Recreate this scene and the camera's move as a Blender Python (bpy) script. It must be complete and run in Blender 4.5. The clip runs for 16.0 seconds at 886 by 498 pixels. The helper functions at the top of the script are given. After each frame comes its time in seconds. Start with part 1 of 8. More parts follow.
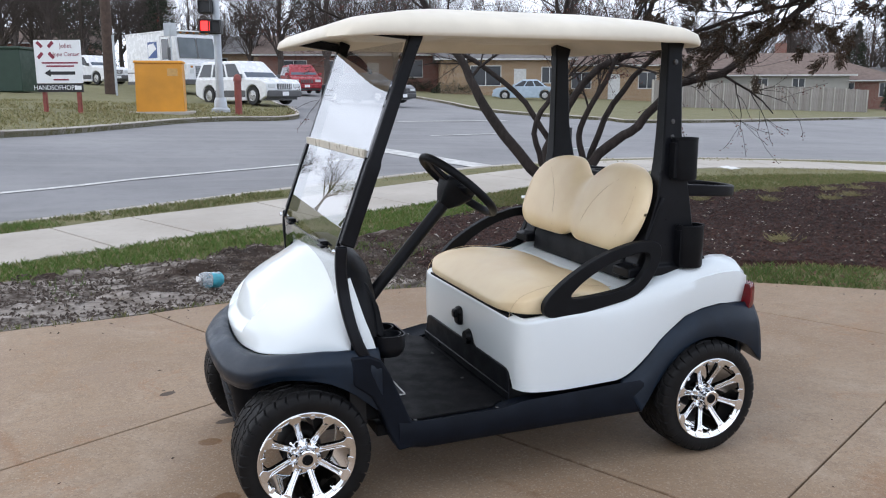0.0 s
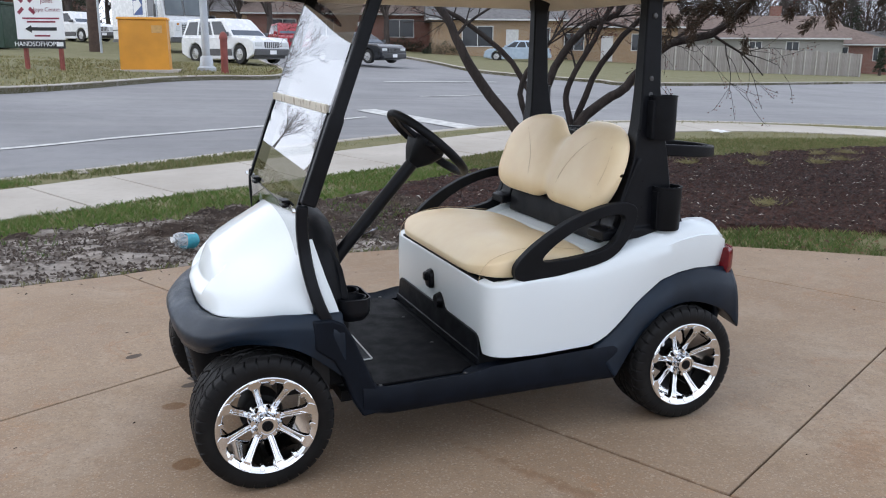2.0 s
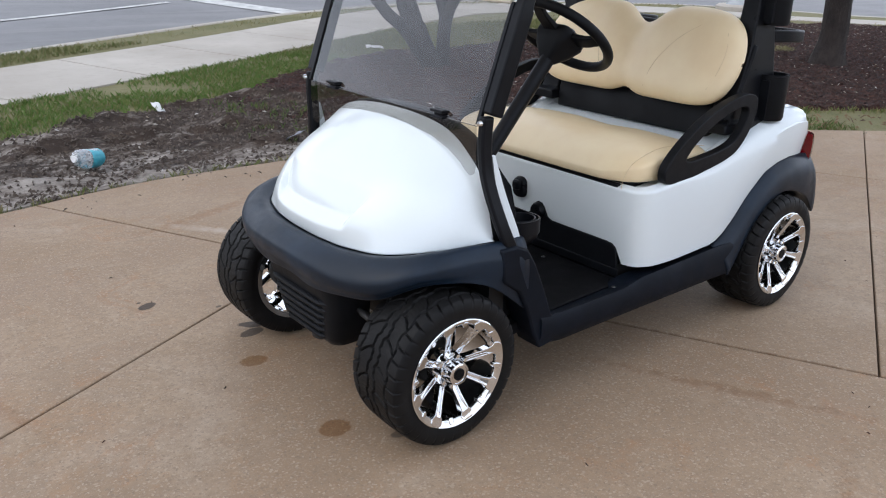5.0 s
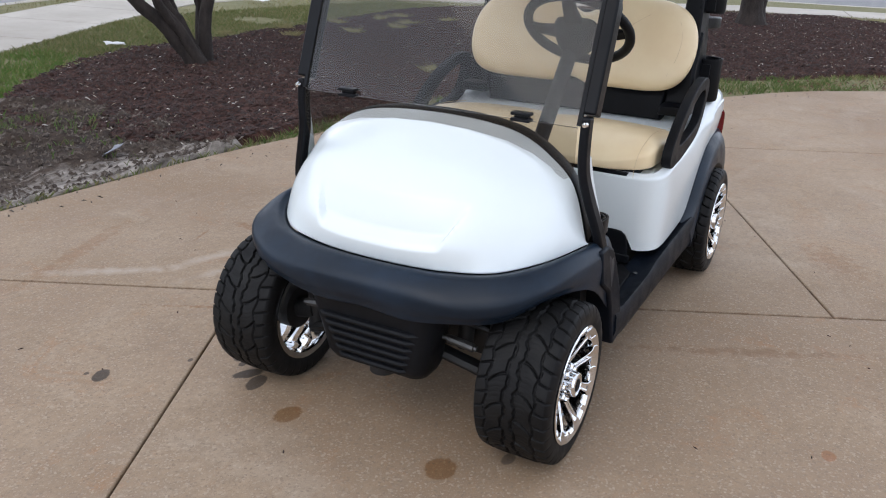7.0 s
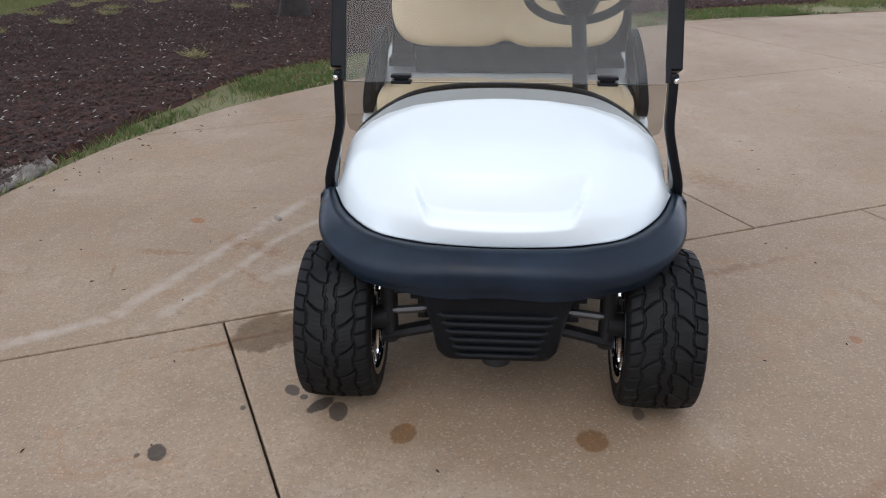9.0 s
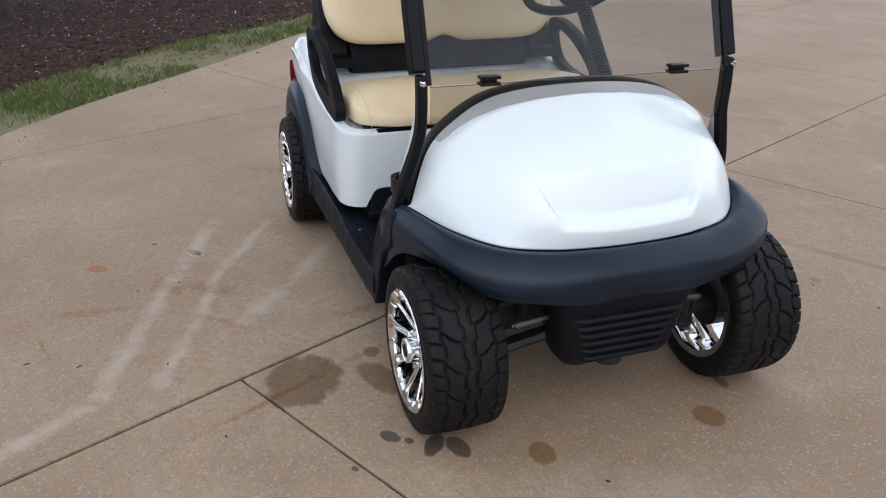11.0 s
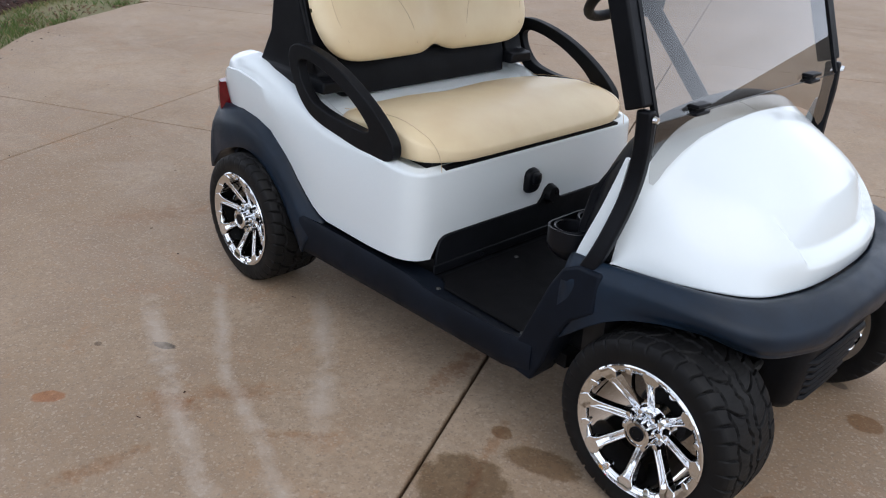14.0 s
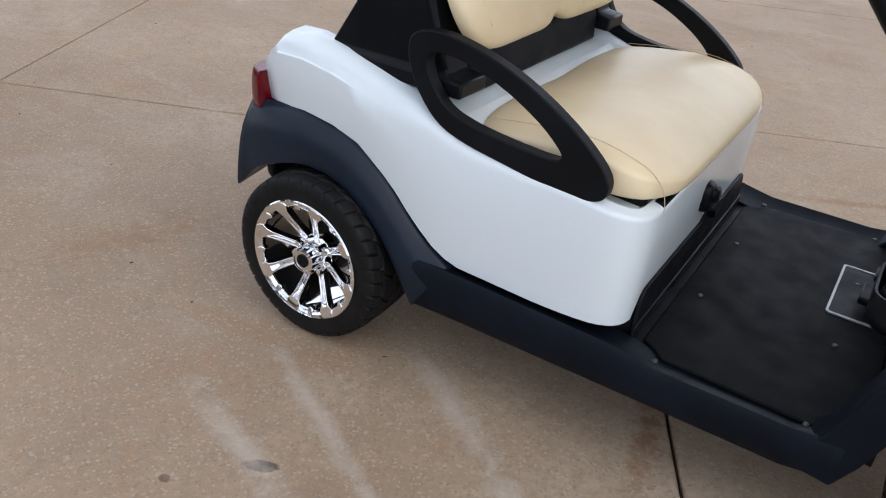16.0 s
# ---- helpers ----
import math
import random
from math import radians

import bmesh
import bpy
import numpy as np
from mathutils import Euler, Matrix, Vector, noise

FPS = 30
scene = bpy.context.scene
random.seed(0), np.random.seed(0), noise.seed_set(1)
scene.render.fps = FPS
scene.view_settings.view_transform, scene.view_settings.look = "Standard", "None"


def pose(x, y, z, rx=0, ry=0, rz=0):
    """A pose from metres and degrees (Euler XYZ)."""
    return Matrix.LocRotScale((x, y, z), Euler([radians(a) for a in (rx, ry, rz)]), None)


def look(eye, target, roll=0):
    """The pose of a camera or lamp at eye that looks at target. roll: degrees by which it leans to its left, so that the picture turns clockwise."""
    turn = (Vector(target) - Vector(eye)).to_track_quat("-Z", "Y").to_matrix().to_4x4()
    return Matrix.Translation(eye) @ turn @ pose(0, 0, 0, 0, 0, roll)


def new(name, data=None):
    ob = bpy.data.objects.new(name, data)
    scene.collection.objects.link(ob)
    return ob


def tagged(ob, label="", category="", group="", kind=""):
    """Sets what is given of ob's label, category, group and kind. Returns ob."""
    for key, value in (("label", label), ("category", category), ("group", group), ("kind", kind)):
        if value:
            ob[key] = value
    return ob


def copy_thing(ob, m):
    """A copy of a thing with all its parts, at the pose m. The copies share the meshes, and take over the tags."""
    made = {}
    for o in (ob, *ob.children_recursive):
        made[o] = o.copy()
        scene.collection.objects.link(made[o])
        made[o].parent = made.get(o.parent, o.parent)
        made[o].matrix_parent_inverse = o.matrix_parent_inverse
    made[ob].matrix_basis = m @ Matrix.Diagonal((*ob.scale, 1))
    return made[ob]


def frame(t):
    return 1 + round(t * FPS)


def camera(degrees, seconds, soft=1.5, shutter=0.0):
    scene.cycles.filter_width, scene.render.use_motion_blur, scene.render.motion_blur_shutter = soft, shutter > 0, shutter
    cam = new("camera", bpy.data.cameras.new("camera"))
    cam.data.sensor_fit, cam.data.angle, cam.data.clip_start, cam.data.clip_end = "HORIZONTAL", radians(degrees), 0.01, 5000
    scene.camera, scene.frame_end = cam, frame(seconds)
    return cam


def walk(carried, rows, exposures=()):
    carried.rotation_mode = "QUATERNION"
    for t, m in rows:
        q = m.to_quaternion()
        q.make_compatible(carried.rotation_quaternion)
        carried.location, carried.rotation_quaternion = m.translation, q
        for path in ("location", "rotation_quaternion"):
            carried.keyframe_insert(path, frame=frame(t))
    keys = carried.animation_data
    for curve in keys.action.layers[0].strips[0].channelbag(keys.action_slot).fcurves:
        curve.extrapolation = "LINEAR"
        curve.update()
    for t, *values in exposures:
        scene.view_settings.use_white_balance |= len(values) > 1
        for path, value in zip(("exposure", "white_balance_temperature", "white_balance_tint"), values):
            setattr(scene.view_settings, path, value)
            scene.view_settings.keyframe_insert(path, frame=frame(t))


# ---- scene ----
cam = camera(56.8, 16.0, soft=1.1)
PATH = [
    (0, (1.376, 3.178, 1.477), (0.647, 1.354, 1.1), -0.1),
    (0.5, (1.331, 3.155, 1.461), (0.679, 1.316, 1.021), -0.7),
    (1, (1.294, 3.13, 1.455), (0.61, 1.312, 0.98), -0.3),
    (1.5, (1.271, 3.122, 1.454), (0.56, 1.308, 1.0), -0.2),
    (2, (1.258, 3.114, 1.45), (0.516, 1.316, 0.984), 0.4),
    (2.5, (1.316, 3.072, 1.45), (0.558, 1.287, 0.961), 1.4),
    (3, (1.493, 2.943, 1.459), (0.663, 1.195, 0.955), -0.1),
    (3.5, (1.625, 2.764, 1.436), (0.72, 1.06, 0.909), 1.4),
    (4, (1.756, 2.53, 1.444), (0.774, 0.886, 0.869), 0.3),
    (4.5, (1.967, 2.361, 1.424), (0.822, 0.838, 0.816), 0.6),
    (4.7, (2.066, 2.28, 1.432), (0.917, 0.787, 0.762), 0.7),
    (7, (2.785, 1.151, 1.421), (1.136, 0.288, 0.687), 1.9),
    (7.5, (2.932, 0.911, 1.429), (1.251, 0.17, 0.638), 0.9),
    (8, (2.981, 0.627, 1.388), (1.251, 0.012, 0.595), -0.3),
    (8.5, (2.974, 0.327, 1.388), (1.157, -0.037, 0.636), 0.5),
    (9, (3.013, 0.001, 1.41), (1.181, -0.139, 0.621), -0.3),
    (9.5, (2.98, -0.31, 1.4), (1.154, -0.393, 0.588), -2.1),
    (9.7, (2.958, -0.411, 1.404), (1.126, -0.394, 0.602), -0.3),
    (11.8, (2.402, -1.538, 1.397), (0.835, -0.647, 0.53), 2.1),
    (12, (2.312, -1.62, 1.392), (0.78, -0.67, 0.525), 3.3),
    (12.5, (2.134, -1.747, 1.41), (0.646, -0.717, 0.557), 0.8),
    (13, (1.974, -1.878, 1.398), (0.638, -0.668, 0.532), 2.9),
    (13.5, (1.817, -1.991, 1.407), (0.491, -0.778, 0.53), 2.8),
    (14, (1.615, -2.003, 1.4), (0.318, -0.729, 0.568), 2.7),
    (14.5, (1.379, -1.99, 1.382), (0.295, -0.536, 0.539), 5.75),
    (15, (1.09, -2.052, 1.380), (0.157, -0.508, 0.508), 3.5),
    (15.5, (0.736, -2.10, 1.383), (-0.195, -0.573, 0.49), 5.0),
    (16, (0.378, -2.06, 1.385), (-0.465, -0.547, 0.385), 6.3),
]
walk(cam, [(t, look(e, a, r)) for t, e, a, r in PATH],
     exposures=[(0, 0.64), (4.7, 0.64), (7.0, 0.65), (8.5, 0.63), (9.7, 0.54), (12.0, 0.54), (14.0, 0.53), (15.0, 0.52), (15.5, 0.58), (16.0, 0.66)])

# ---------- daylight: a bright, thinly clouded sky ----------
SUN_ELEV, SUN_TURN = radians(48), radians(100)
world = bpy.data.worlds.new("sky")
scene.world = world
world.use_nodes = True
wt = world.node_tree
bg = wt.nodes["Background"]
sky = wt.nodes.new("ShaderNodeTexSky")
sky.sky_type = "NISHITA"
sky.sun_disc = False
sky.sun_elevation, sky.sun_rotation = SUN_ELEV, SUN_TURN
sky.air_density, sky.dust_density = 1.0, 3.0
wco = wt.nodes.new("ShaderNodeTexCoord")
wmap = wt.nodes.new("ShaderNodeMapping")
wmap.inputs["Scale"].default_value = (1.0, 1.0, 2.6)
cloud = wt.nodes.new("ShaderNodeTexNoise")
cloud.inputs["Scale"].default_value, cloud.inputs["Detail"].default_value = 2.2, 7
cloud_tone = wt.nodes.new("ShaderNodeMapRange")
cloud_tone.inputs["From Min"].default_value, cloud_tone.inputs["From Max"].default_value = 0.35, 0.68
cloud_tone.inputs["To Min"].default_value, cloud_tone.inputs["To Max"].default_value = 4.2, 9.0
cloud_col = wt.nodes.new("ShaderNodeMix")
cloud_col.data_type, cloud_col.blend_type = "RGBA", "MULTIPLY"
cloud_col.inputs[0].default_value = 1.0
cloud_col.inputs[7].default_value = (0.905, 0.98, 1.15, 1)
low_sky = wt.nodes.new("ShaderNodeSeparateXYZ")
low_tone = wt.nodes.new("ShaderNodeMapRange")
low_tone.inputs["From Min"].default_value, low_tone.inputs["From Max"].default_value = 0.0, 1.0
low_tone.inputs["To Min"].default_value, low_tone.inputs["To Max"].default_value = 1.45, 0.74
low_mix = wt.nodes.new("ShaderNodeMath")
low_mix.operation = "MULTIPLY"
wt.links.new(wco.outputs["Generated"], low_sky.inputs[0])
wt.links.new(low_sky.outputs[2], low_tone.inputs["Value"])
wt.links.new(low_tone.outputs[0], low_mix.inputs[1])
blend = wt.nodes.new("ShaderNodeMix")
blend.data_type = "RGBA"
blend.inputs[0].default_value = 0.86
wt.links.new(wco.outputs["Generated"], wmap.inputs["Vector"])
wt.links.new(wmap.outputs[0], cloud.inputs["Vector"])
wt.links.new(cloud.outputs["Fac"], cloud_tone.inputs["Value"])
wt.links.new(cloud_tone.outputs[0], low_mix.inputs[0])
wt.links.new(low_mix.outputs[0], cloud_col.inputs[6])
wt.links.new(sky.outputs[0], blend.inputs[6])
wt.links.new(cloud_col.outputs[2], blend.inputs[7])
wt.links.new(blend.outputs[2], bg.inputs["Color"])
bg.inputs["Strength"].default_value = 0.138
sun = new("sun", bpy.data.lights.new("sun", "SUN"))
sun.data.energy, sun.data.angle = 0.42, radians(50)
sun.data.color = (1.0, 0.965, 0.91)
sun.matrix_world = pose(0, 0, 30, 90 - math.degrees(SUN_ELEV), 0, -math.degrees(SUN_TURN) + 180)

# ---------- materials ----------
def rgb(r, g, b):
    return (r, g, b, 1.0)


class Mat:
    """A small builder for node materials; coordinates are world metres unless local=True."""

    def __init__(self, name, base=(0.5, 0.5, 0.5), rough=0.6, metal=0.0, local=False):
        self.m = bpy.data.materials.new(name)
        self.m.use_nodes = True
        self.t = self.m.node_tree
        self.b = self.t.nodes["Principled BSDF"]
        self.b.inputs["Base Color"].default_value = rgb(*base)
        self.b.inputs["Roughness"].default_value = rough
        self.b.inputs["Metallic"].default_value = metal
        if local:
            self.co = self.n("ShaderNodeTexCoord").outputs["Object"]
        else:
            self.co = self.n("ShaderNodeNewGeometry").outputs["Position"]

    def n(self, kind, **props):
        node = self.t.nodes.new(kind)
        for k, v in props.items():
            if k == "operation":
                node.operation = v
            elif k == "blend":
                node.blend_type = v
            elif k == "dtype":
                node.data_type = v
        return node

    def link(self, a, b):
        self.t.links.new(a, b)

    def noise(self, scale, detail=4.0, rough=0.55, stretch=None, distort=0.0):
        node = self.n("ShaderNodeTexNoise")
        node.inputs["Scale"].default_value = scale
        node.inputs["Detail"].default_value = detail
        node.inputs["Roughness"].default_value = rough
        node.inputs["Distortion"].default_value = distort
        self.link(self.mapped(stretch) if stretch else self.co, node.inputs["Vector"])
        return node.outputs["Fac"]

    def mapped(self, stretch, turn=0.0):
        node = self.n("ShaderNodeMapping")
        node.inputs["Scale"].default_value = stretch
        node.inputs["Rotation"].default_value = (0, 0, turn)
        self.link(self.co, node.inputs["Vector"])
        return node.outputs["Vector"]

    def voronoi(self, scale, feature="F1", out="Distance"):
        node = self.n("ShaderNodeTexVoronoi")
        node.feature = feature
        node.inputs["Scale"].default_value = scale
        self.link(self.co, node.inputs["Vector"])
        return node.outputs[out]

    def ramp(self, fac, lo, hi, a=0.0, b=1.0):
        node = self.n("ShaderNodeMapRange")
        node.inputs["From Min"].default_value = lo
        node.inputs["From Max"].default_value = hi
        node.inputs["To Min"].default_value = a
        node.inputs["To Max"].default_value = b
        self.link(fac, node.inputs["Value"])
        return node.outputs["Result"]

    def mix(self, fac, a, b, blend="MIX"):
        node = self.n("ShaderNodeMix")
        node.data_type = "RGBA"
        node.blend_type = blend
        for sock, v in ((node.inputs[0], fac), (node.inputs[6], a), (node.inputs[7], b)):
            if isinstance(v, (int, float)):
                sock.default_value = v
            elif isinstance(v, tuple):
                sock.default_value = rgb(*v[:3])
            else:
                self.link(v, sock)
        return node.outputs[2]

    def math(self, op, a, b=0.0):
        node = self.n("ShaderNodeMath", operation=op)
        for sock, v in ((node.inputs[0], a), (node.inputs[1], b)):
            if isinstance(v, (int, float)):
                sock.default_value = v
            else:
                self.link(v, sock)
        return node.outputs[0]

    def color(self, out):
        self.link(out, self.b.inputs["Base Color"])
        return self

    def rough(self, out):
        self.link(out, self.b.inputs["Roughness"])
        return self

    def bump(self, height, strength=0.3, distance=0.01):
        node = self.n("ShaderNodeBump")
        node.inputs["Strength"].default_value = strength
        node.inputs["Distance"].default_value = distance
        self.link(height, node.inputs["Height"])
        if self.b.inputs["Normal"].is_linked:
            self.link(self.b.inputs["Normal"].links[0].from_socket, node.inputs["Normal"])
        self.link(node.outputs["Normal"], self.b.inputs["Normal"])
        return self

    def random(self):
        return self.n("ShaderNodeObjectInfo").outputs["Random"]

    def island(self):
        return self.n("ShaderNodeNewGeometry").outputs["Random Per Island"]


def plain(name, c, rough=0.6, metal=0.0, vary=0.25, scale=9.0, grain=0.0, local=True):
    """A surface of one paint or plastic with faint soiling and grain."""
    m = Mat(name, c, rough, metal, local)
    dark = tuple(x * (1 - vary) for x in c)
    m.color(m.mix(m.ramp(m.noise(scale, 6), 0.35, 0.7), dark, c))
    m.rough(m.ramp(m.noise(scale * 2.3, 4), 0.3, 0.7, max(rough - 0.08, 0.02), min(rough + 0.1, 1)))
    if grain:
        m.bump(m.noise(700, 2), grain, 0.0006)
    return m.m


# paint, plastics, trim of the cart
def make_white_paint():
    m = Mat("pearl_white_paint", (0.84, 0.87, 0.885), 0.2, 0, True)
    fleck = m.noise(900, 1)
    m.color(m.mix(m.ramp(fleck, 0.45, 0.62), (0.700, 0.760, 0.780), (0.745, 0.795, 0.807)))
    m.rough(m.ramp(m.noise(6, 5), 0.35, 0.7, 0.14, 0.24))
    m.b.inputs["Coat Weight"].default_value = 0.28
    m.b.inputs["Coat Roughness"].default_value = 0.04
    return m.m


def make_black_plastic(name="black_textured_plastic", c=(0.0042, 0.0048, 0.0062), rough=0.5, spec=0.15):
    m = Mat(name, c, rough, 0, True)
    hi = tuple(min(x * 1.9, 1) for x in c)
    scuff = m.noise(4.5, 7, 0.65)
    m.color(m.mix(m.ramp(scuff, 0.42, 0.72), c, hi))
    m.rough(m.ramp(m.noise(14, 5), 0.3, 0.7, rough - 0.1, rough + 0.1))
    m.bump(m.voronoi(520), 0.25, 0.0005)
    m.b.inputs["Specular IOR Level"].default_value = spec
    return m.m


def make_vinyl():
    m = Mat("beige_vinyl", (0.72, 0.565, 0.36), 0.42, 0, True)
    m.color(m.mix(m.ramp(m.noise(5, 5), 0.35, 0.7), (0.765, 0.605, 0.375), (0.835, 0.695, 0.455)))
    m.rough(m.ramp(m.noise(9, 4), 0.3, 0.7, 0.30, 0.44))
    m.bump(m.voronoi(330), 0.22, 0.0006)
    m.bump(m.noise(11, 3), 0.25, 0.006)
    return m.m


def make_chrome(name="chrome"):
    m = Mat(name, (0.82, 0.83, 0.84), 0.05, 1.0, True)
    m.rough(m.ramp(m.noise(20, 4), 0.4, 0.8, 0.03, 0.12))
    return m.m


def make_rubber():
    m = Mat("tyre_rubber", (0.012, 0.012, 0.0125), 0.62, 0, True)
    m.b.inputs["Specular IOR Level"].default_value = 0.2
    m.color(m.mix(m.ramp(m.noise(12, 6), 0.4, 0.75), (0.0045, 0.0045, 0.005), (0.0105, 0.0103, 0.010)))
    m.rough(m.ramp(m.noise(20, 4), 0.3, 0.7, 0.45, 0.7))
    m.bump(m.noise(180, 3), 0.2, 0.001)
    return m.m


def make_glass(name, tint, gloss=0.02, haze=0.0, haze_c=(0.8, 0.8, 0.75), mirror=1.0):
    """A thin tinted sheet: straight through, with a mirror that grows at a slant."""
    m = bpy.data.materials.new(name)
    m.use_nodes = True
    t = m.node_tree
    t.nodes.clear()
    out = t.nodes.new("ShaderNodeOutputMaterial")
    tr = t.nodes.new("ShaderNodeBsdfTransparent")
    tr.inputs["Color"].default_value = rgb(*tint)
    gl = t.nodes.new("ShaderNodeBsdfGlossy")
    gl.inputs["Roughness"].default_value = gloss
    lw = t.nodes.new("ShaderNodeLayerWeight")
    pw = t.nodes.new("ShaderNodeMath")
    pw.operation = "POWER"
    pw.inputs[1].default_value = 2.8
    t.links.new(lw.outputs["Facing"], pw.inputs[0])
    fr = t.nodes.new("ShaderNodeMapRange")
    fr.inputs["To Min"].default_value, fr.inputs["To Max"].default_value = 0.045 * mirror, mirror
    t.links.new(pw.outputs[0], fr.inputs["Value"])
    mx = t.nodes.new("ShaderNodeMixShader")
    t.links.new(fr.outputs[0], mx.inputs[0])
    t.links.new(gl.outputs[0], mx.inputs[2])
    body = tr.outputs[0]
    if haze:
        df = t.nodes.new("ShaderNodeBsdfDiffuse")
        df.inputs["Color"].default_value = rgb(*haze_c)
        nz = t.nodes.new("ShaderNodeTexNoise")
        nz.inputs["Scale"].default_value = 7
        nz.inputs["Detail"].default_value = 6
        mr = t.nodes.new("ShaderNodeMapRange")
        mr.inputs["From Min"].default_value, mr.inputs["From Max"].default_value = 0.3, 0.8
        mr.inputs["To Min"].default_value, mr.inputs["To Max"].default_value = haze * 0.3, haze * 1.6
        t.links.new(nz.outputs["Fac"], mr.inputs["Value"])
        m2 = t.nodes.new("ShaderNodeMixShader")
        t.links.new(mr.outputs[0], m2.inputs[0])
        t.links.new(tr.outputs[0], m2.inputs[1])
        t.links.new(df.outputs[0], m2.inputs[2])
        body = m2.outputs[0]
    t.links.new(body, mx.inputs[1])
    t.links.new(mx.outputs[0], out.inputs[0])
    return m


WHITE = make_white_paint()
BLACK = make_black_plastic()
BLACK_SMOOTH = make_black_plastic("black_frame_enamel", (0.0045, 0.005, 0.0065), 0.36)
FENDER = make_black_plastic("dark_navy_plastic", (0.0048, 0.0105, 0.0195), 0.38, 0.28)
# same plastic as FENDER; the sills' shaded look is put into a darker colour
FENDER_SHADED = make_black_plastic("navy_plastic_shaded", (0.0036, 0.0054, 0.0092), 0.48, 0.11)
MAT_RUBBER = make_black_plastic("rubber_floor_mat", (0.0042, 0.0042, 0.0048), 0.55, 0.06)
VINYL = make_vinyl()
PIPING = plain("seam_thread", (0.70, 0.535, 0.33), 0.6)
CHROME = make_chrome()
RUBBER = make_rubber()
SCREEN = make_glass("smoked_acrylic", (0.64, 0.632, 0.615), 0.0)
SCREEN_BACK = make_glass("acrylic_inner_face", (0.99, 0.99, 0.99), 0.0, 0.0, (0.8, 0.8, 0.75), 0.0)
ROOF_P = plain("beige_roof_plastic", (0.72, 0.665, 0.55), 0.42, 0, 0.12, 5, 0.2)
RED_LENS = plain("red_lens", (0.16, 0.004, 0.008), 0.08, 0, 0.35, 30)
STEEL = plain("dull_steel", (0.10, 0.10, 0.10), 0.45, 0.8)
DARKMETAL = plain("dark_underbody", (0.009, 0.009, 0.010), 0.6)
SILVER_TRIM = plain("silver_trim", (0.55, 0.55, 0.53), 0.4, 0.3)
STRIP = plain("clear_hinge_strip", (0.55, 0.51, 0.42), 0.3, 0, 0.15)

# ---------- mesh tools ----------
def part(name, bm, material, parent=None, label="", smooth=True, bevel=0.0, solid=0.0, sub=0, angle=40):
    """Links a bmesh as one mesh object under a thing or a part."""
    me = bpy.data.meshes.new(name)
    bmesh.ops.recalc_face_normals(bm, faces=bm.faces[:])
    if smooth:
        for f in bm.faces:
            f.smooth = True
        lim = radians(angle)
        for e in bm.edges:
            if len(e.link_faces) == 2 and e.calc_face_angle(0) > lim and not sub:
                e.smooth = False
    bm.to_mesh(me)
    bm.free()
    mats = material if isinstance(material, (list, tuple)) else [material]
    for m in mats:
        me.materials.append(m)
    ob = new(name, me)
    if parent is not None:
        ob.parent = parent
    if solid:
        mod = ob.modifiers.new("thickness", "SOLIDIFY")
        mod.thickness, mod.offset = solid, -1
    if sub:
        mod = ob.modifiers.new("round", "SUBSURF")
        mod.levels = mod.render_levels = sub
    if bevel:
        mod = ob.modifiers.new("edge", "BEVEL")
        mod.width, mod.segments, mod.limit_method, mod.angle_limit = bevel, 3, "ANGLE", radians(35)
        mod.harden_normals = False
    if label:
        tagged(ob, label)
    return ob


def thing(name, label, category, group="", at=None, kind=""):
    ob = new(name)
    if at is not None:
        ob.matrix_world = at
    return tagged(ob, label, category, group, kind)


def grid(bm, rows, close_u=False, close_v=False):
    """Quads between rows of points; close_u joins the last row to the first, close_v the ends of each row."""
    vs = [[bm.verts.new(p) for p in r] for r in rows]
    nu, nv = len(vs), len(vs[0])
    for i in range(nu if close_u else nu - 1):
        for j in range(nv if close_v else nv - 1):
            q = [vs[i][j], vs[(i + 1) % nu][j], vs[(i + 1) % nu][(j + 1) % nv], vs[i][(j + 1) % nv]]
            q = list(dict.fromkeys(q))
            if len(q) > 2:
                try:
                    bm.faces.new(q)
                except ValueError:
                    pass
    return vs


def loft(rings, caps=True, bm=None):
    bm = bm or bmesh.new()
    vs = grid(bm, rings, False, True)
    if caps:
        bm.faces.new(vs[0])
        bm.faces.new(vs[-1])
    return bm


def spline(pts, n, closed=False):
    """n points on a smooth curve through pts."""
    P = np.array(pts, float)
    k = len(P)
    out = []
    segs = k if closed else k - 1
    for i in range(n):
        s = i * segs / (n if closed else n - 1)
        a = min(int(s), segs - 1)
        t = s - a
        if closed:
            p0, p1, p2, p3 = P[(a - 1) % k], P[a % k], P[(a + 1) % k], P[(a + 2) % k]
        else:
            p1, p2 = P[a], P[a + 1]
            p0 = P[a - 1] if a > 0 else 2 * p1 - p2
            p3 = P[a + 2] if a + 2 < k else 2 * p2 - p1
        out.append(0.5 * (2 * p1 + (p2 - p0) * t + (2 * p0 - 5 * p1 + 4 * p2 - p3) * t * t + (3 * p1 - p0 - 3 * p2 + p3) * t ** 3))
    return [Vector(p) for p in out]


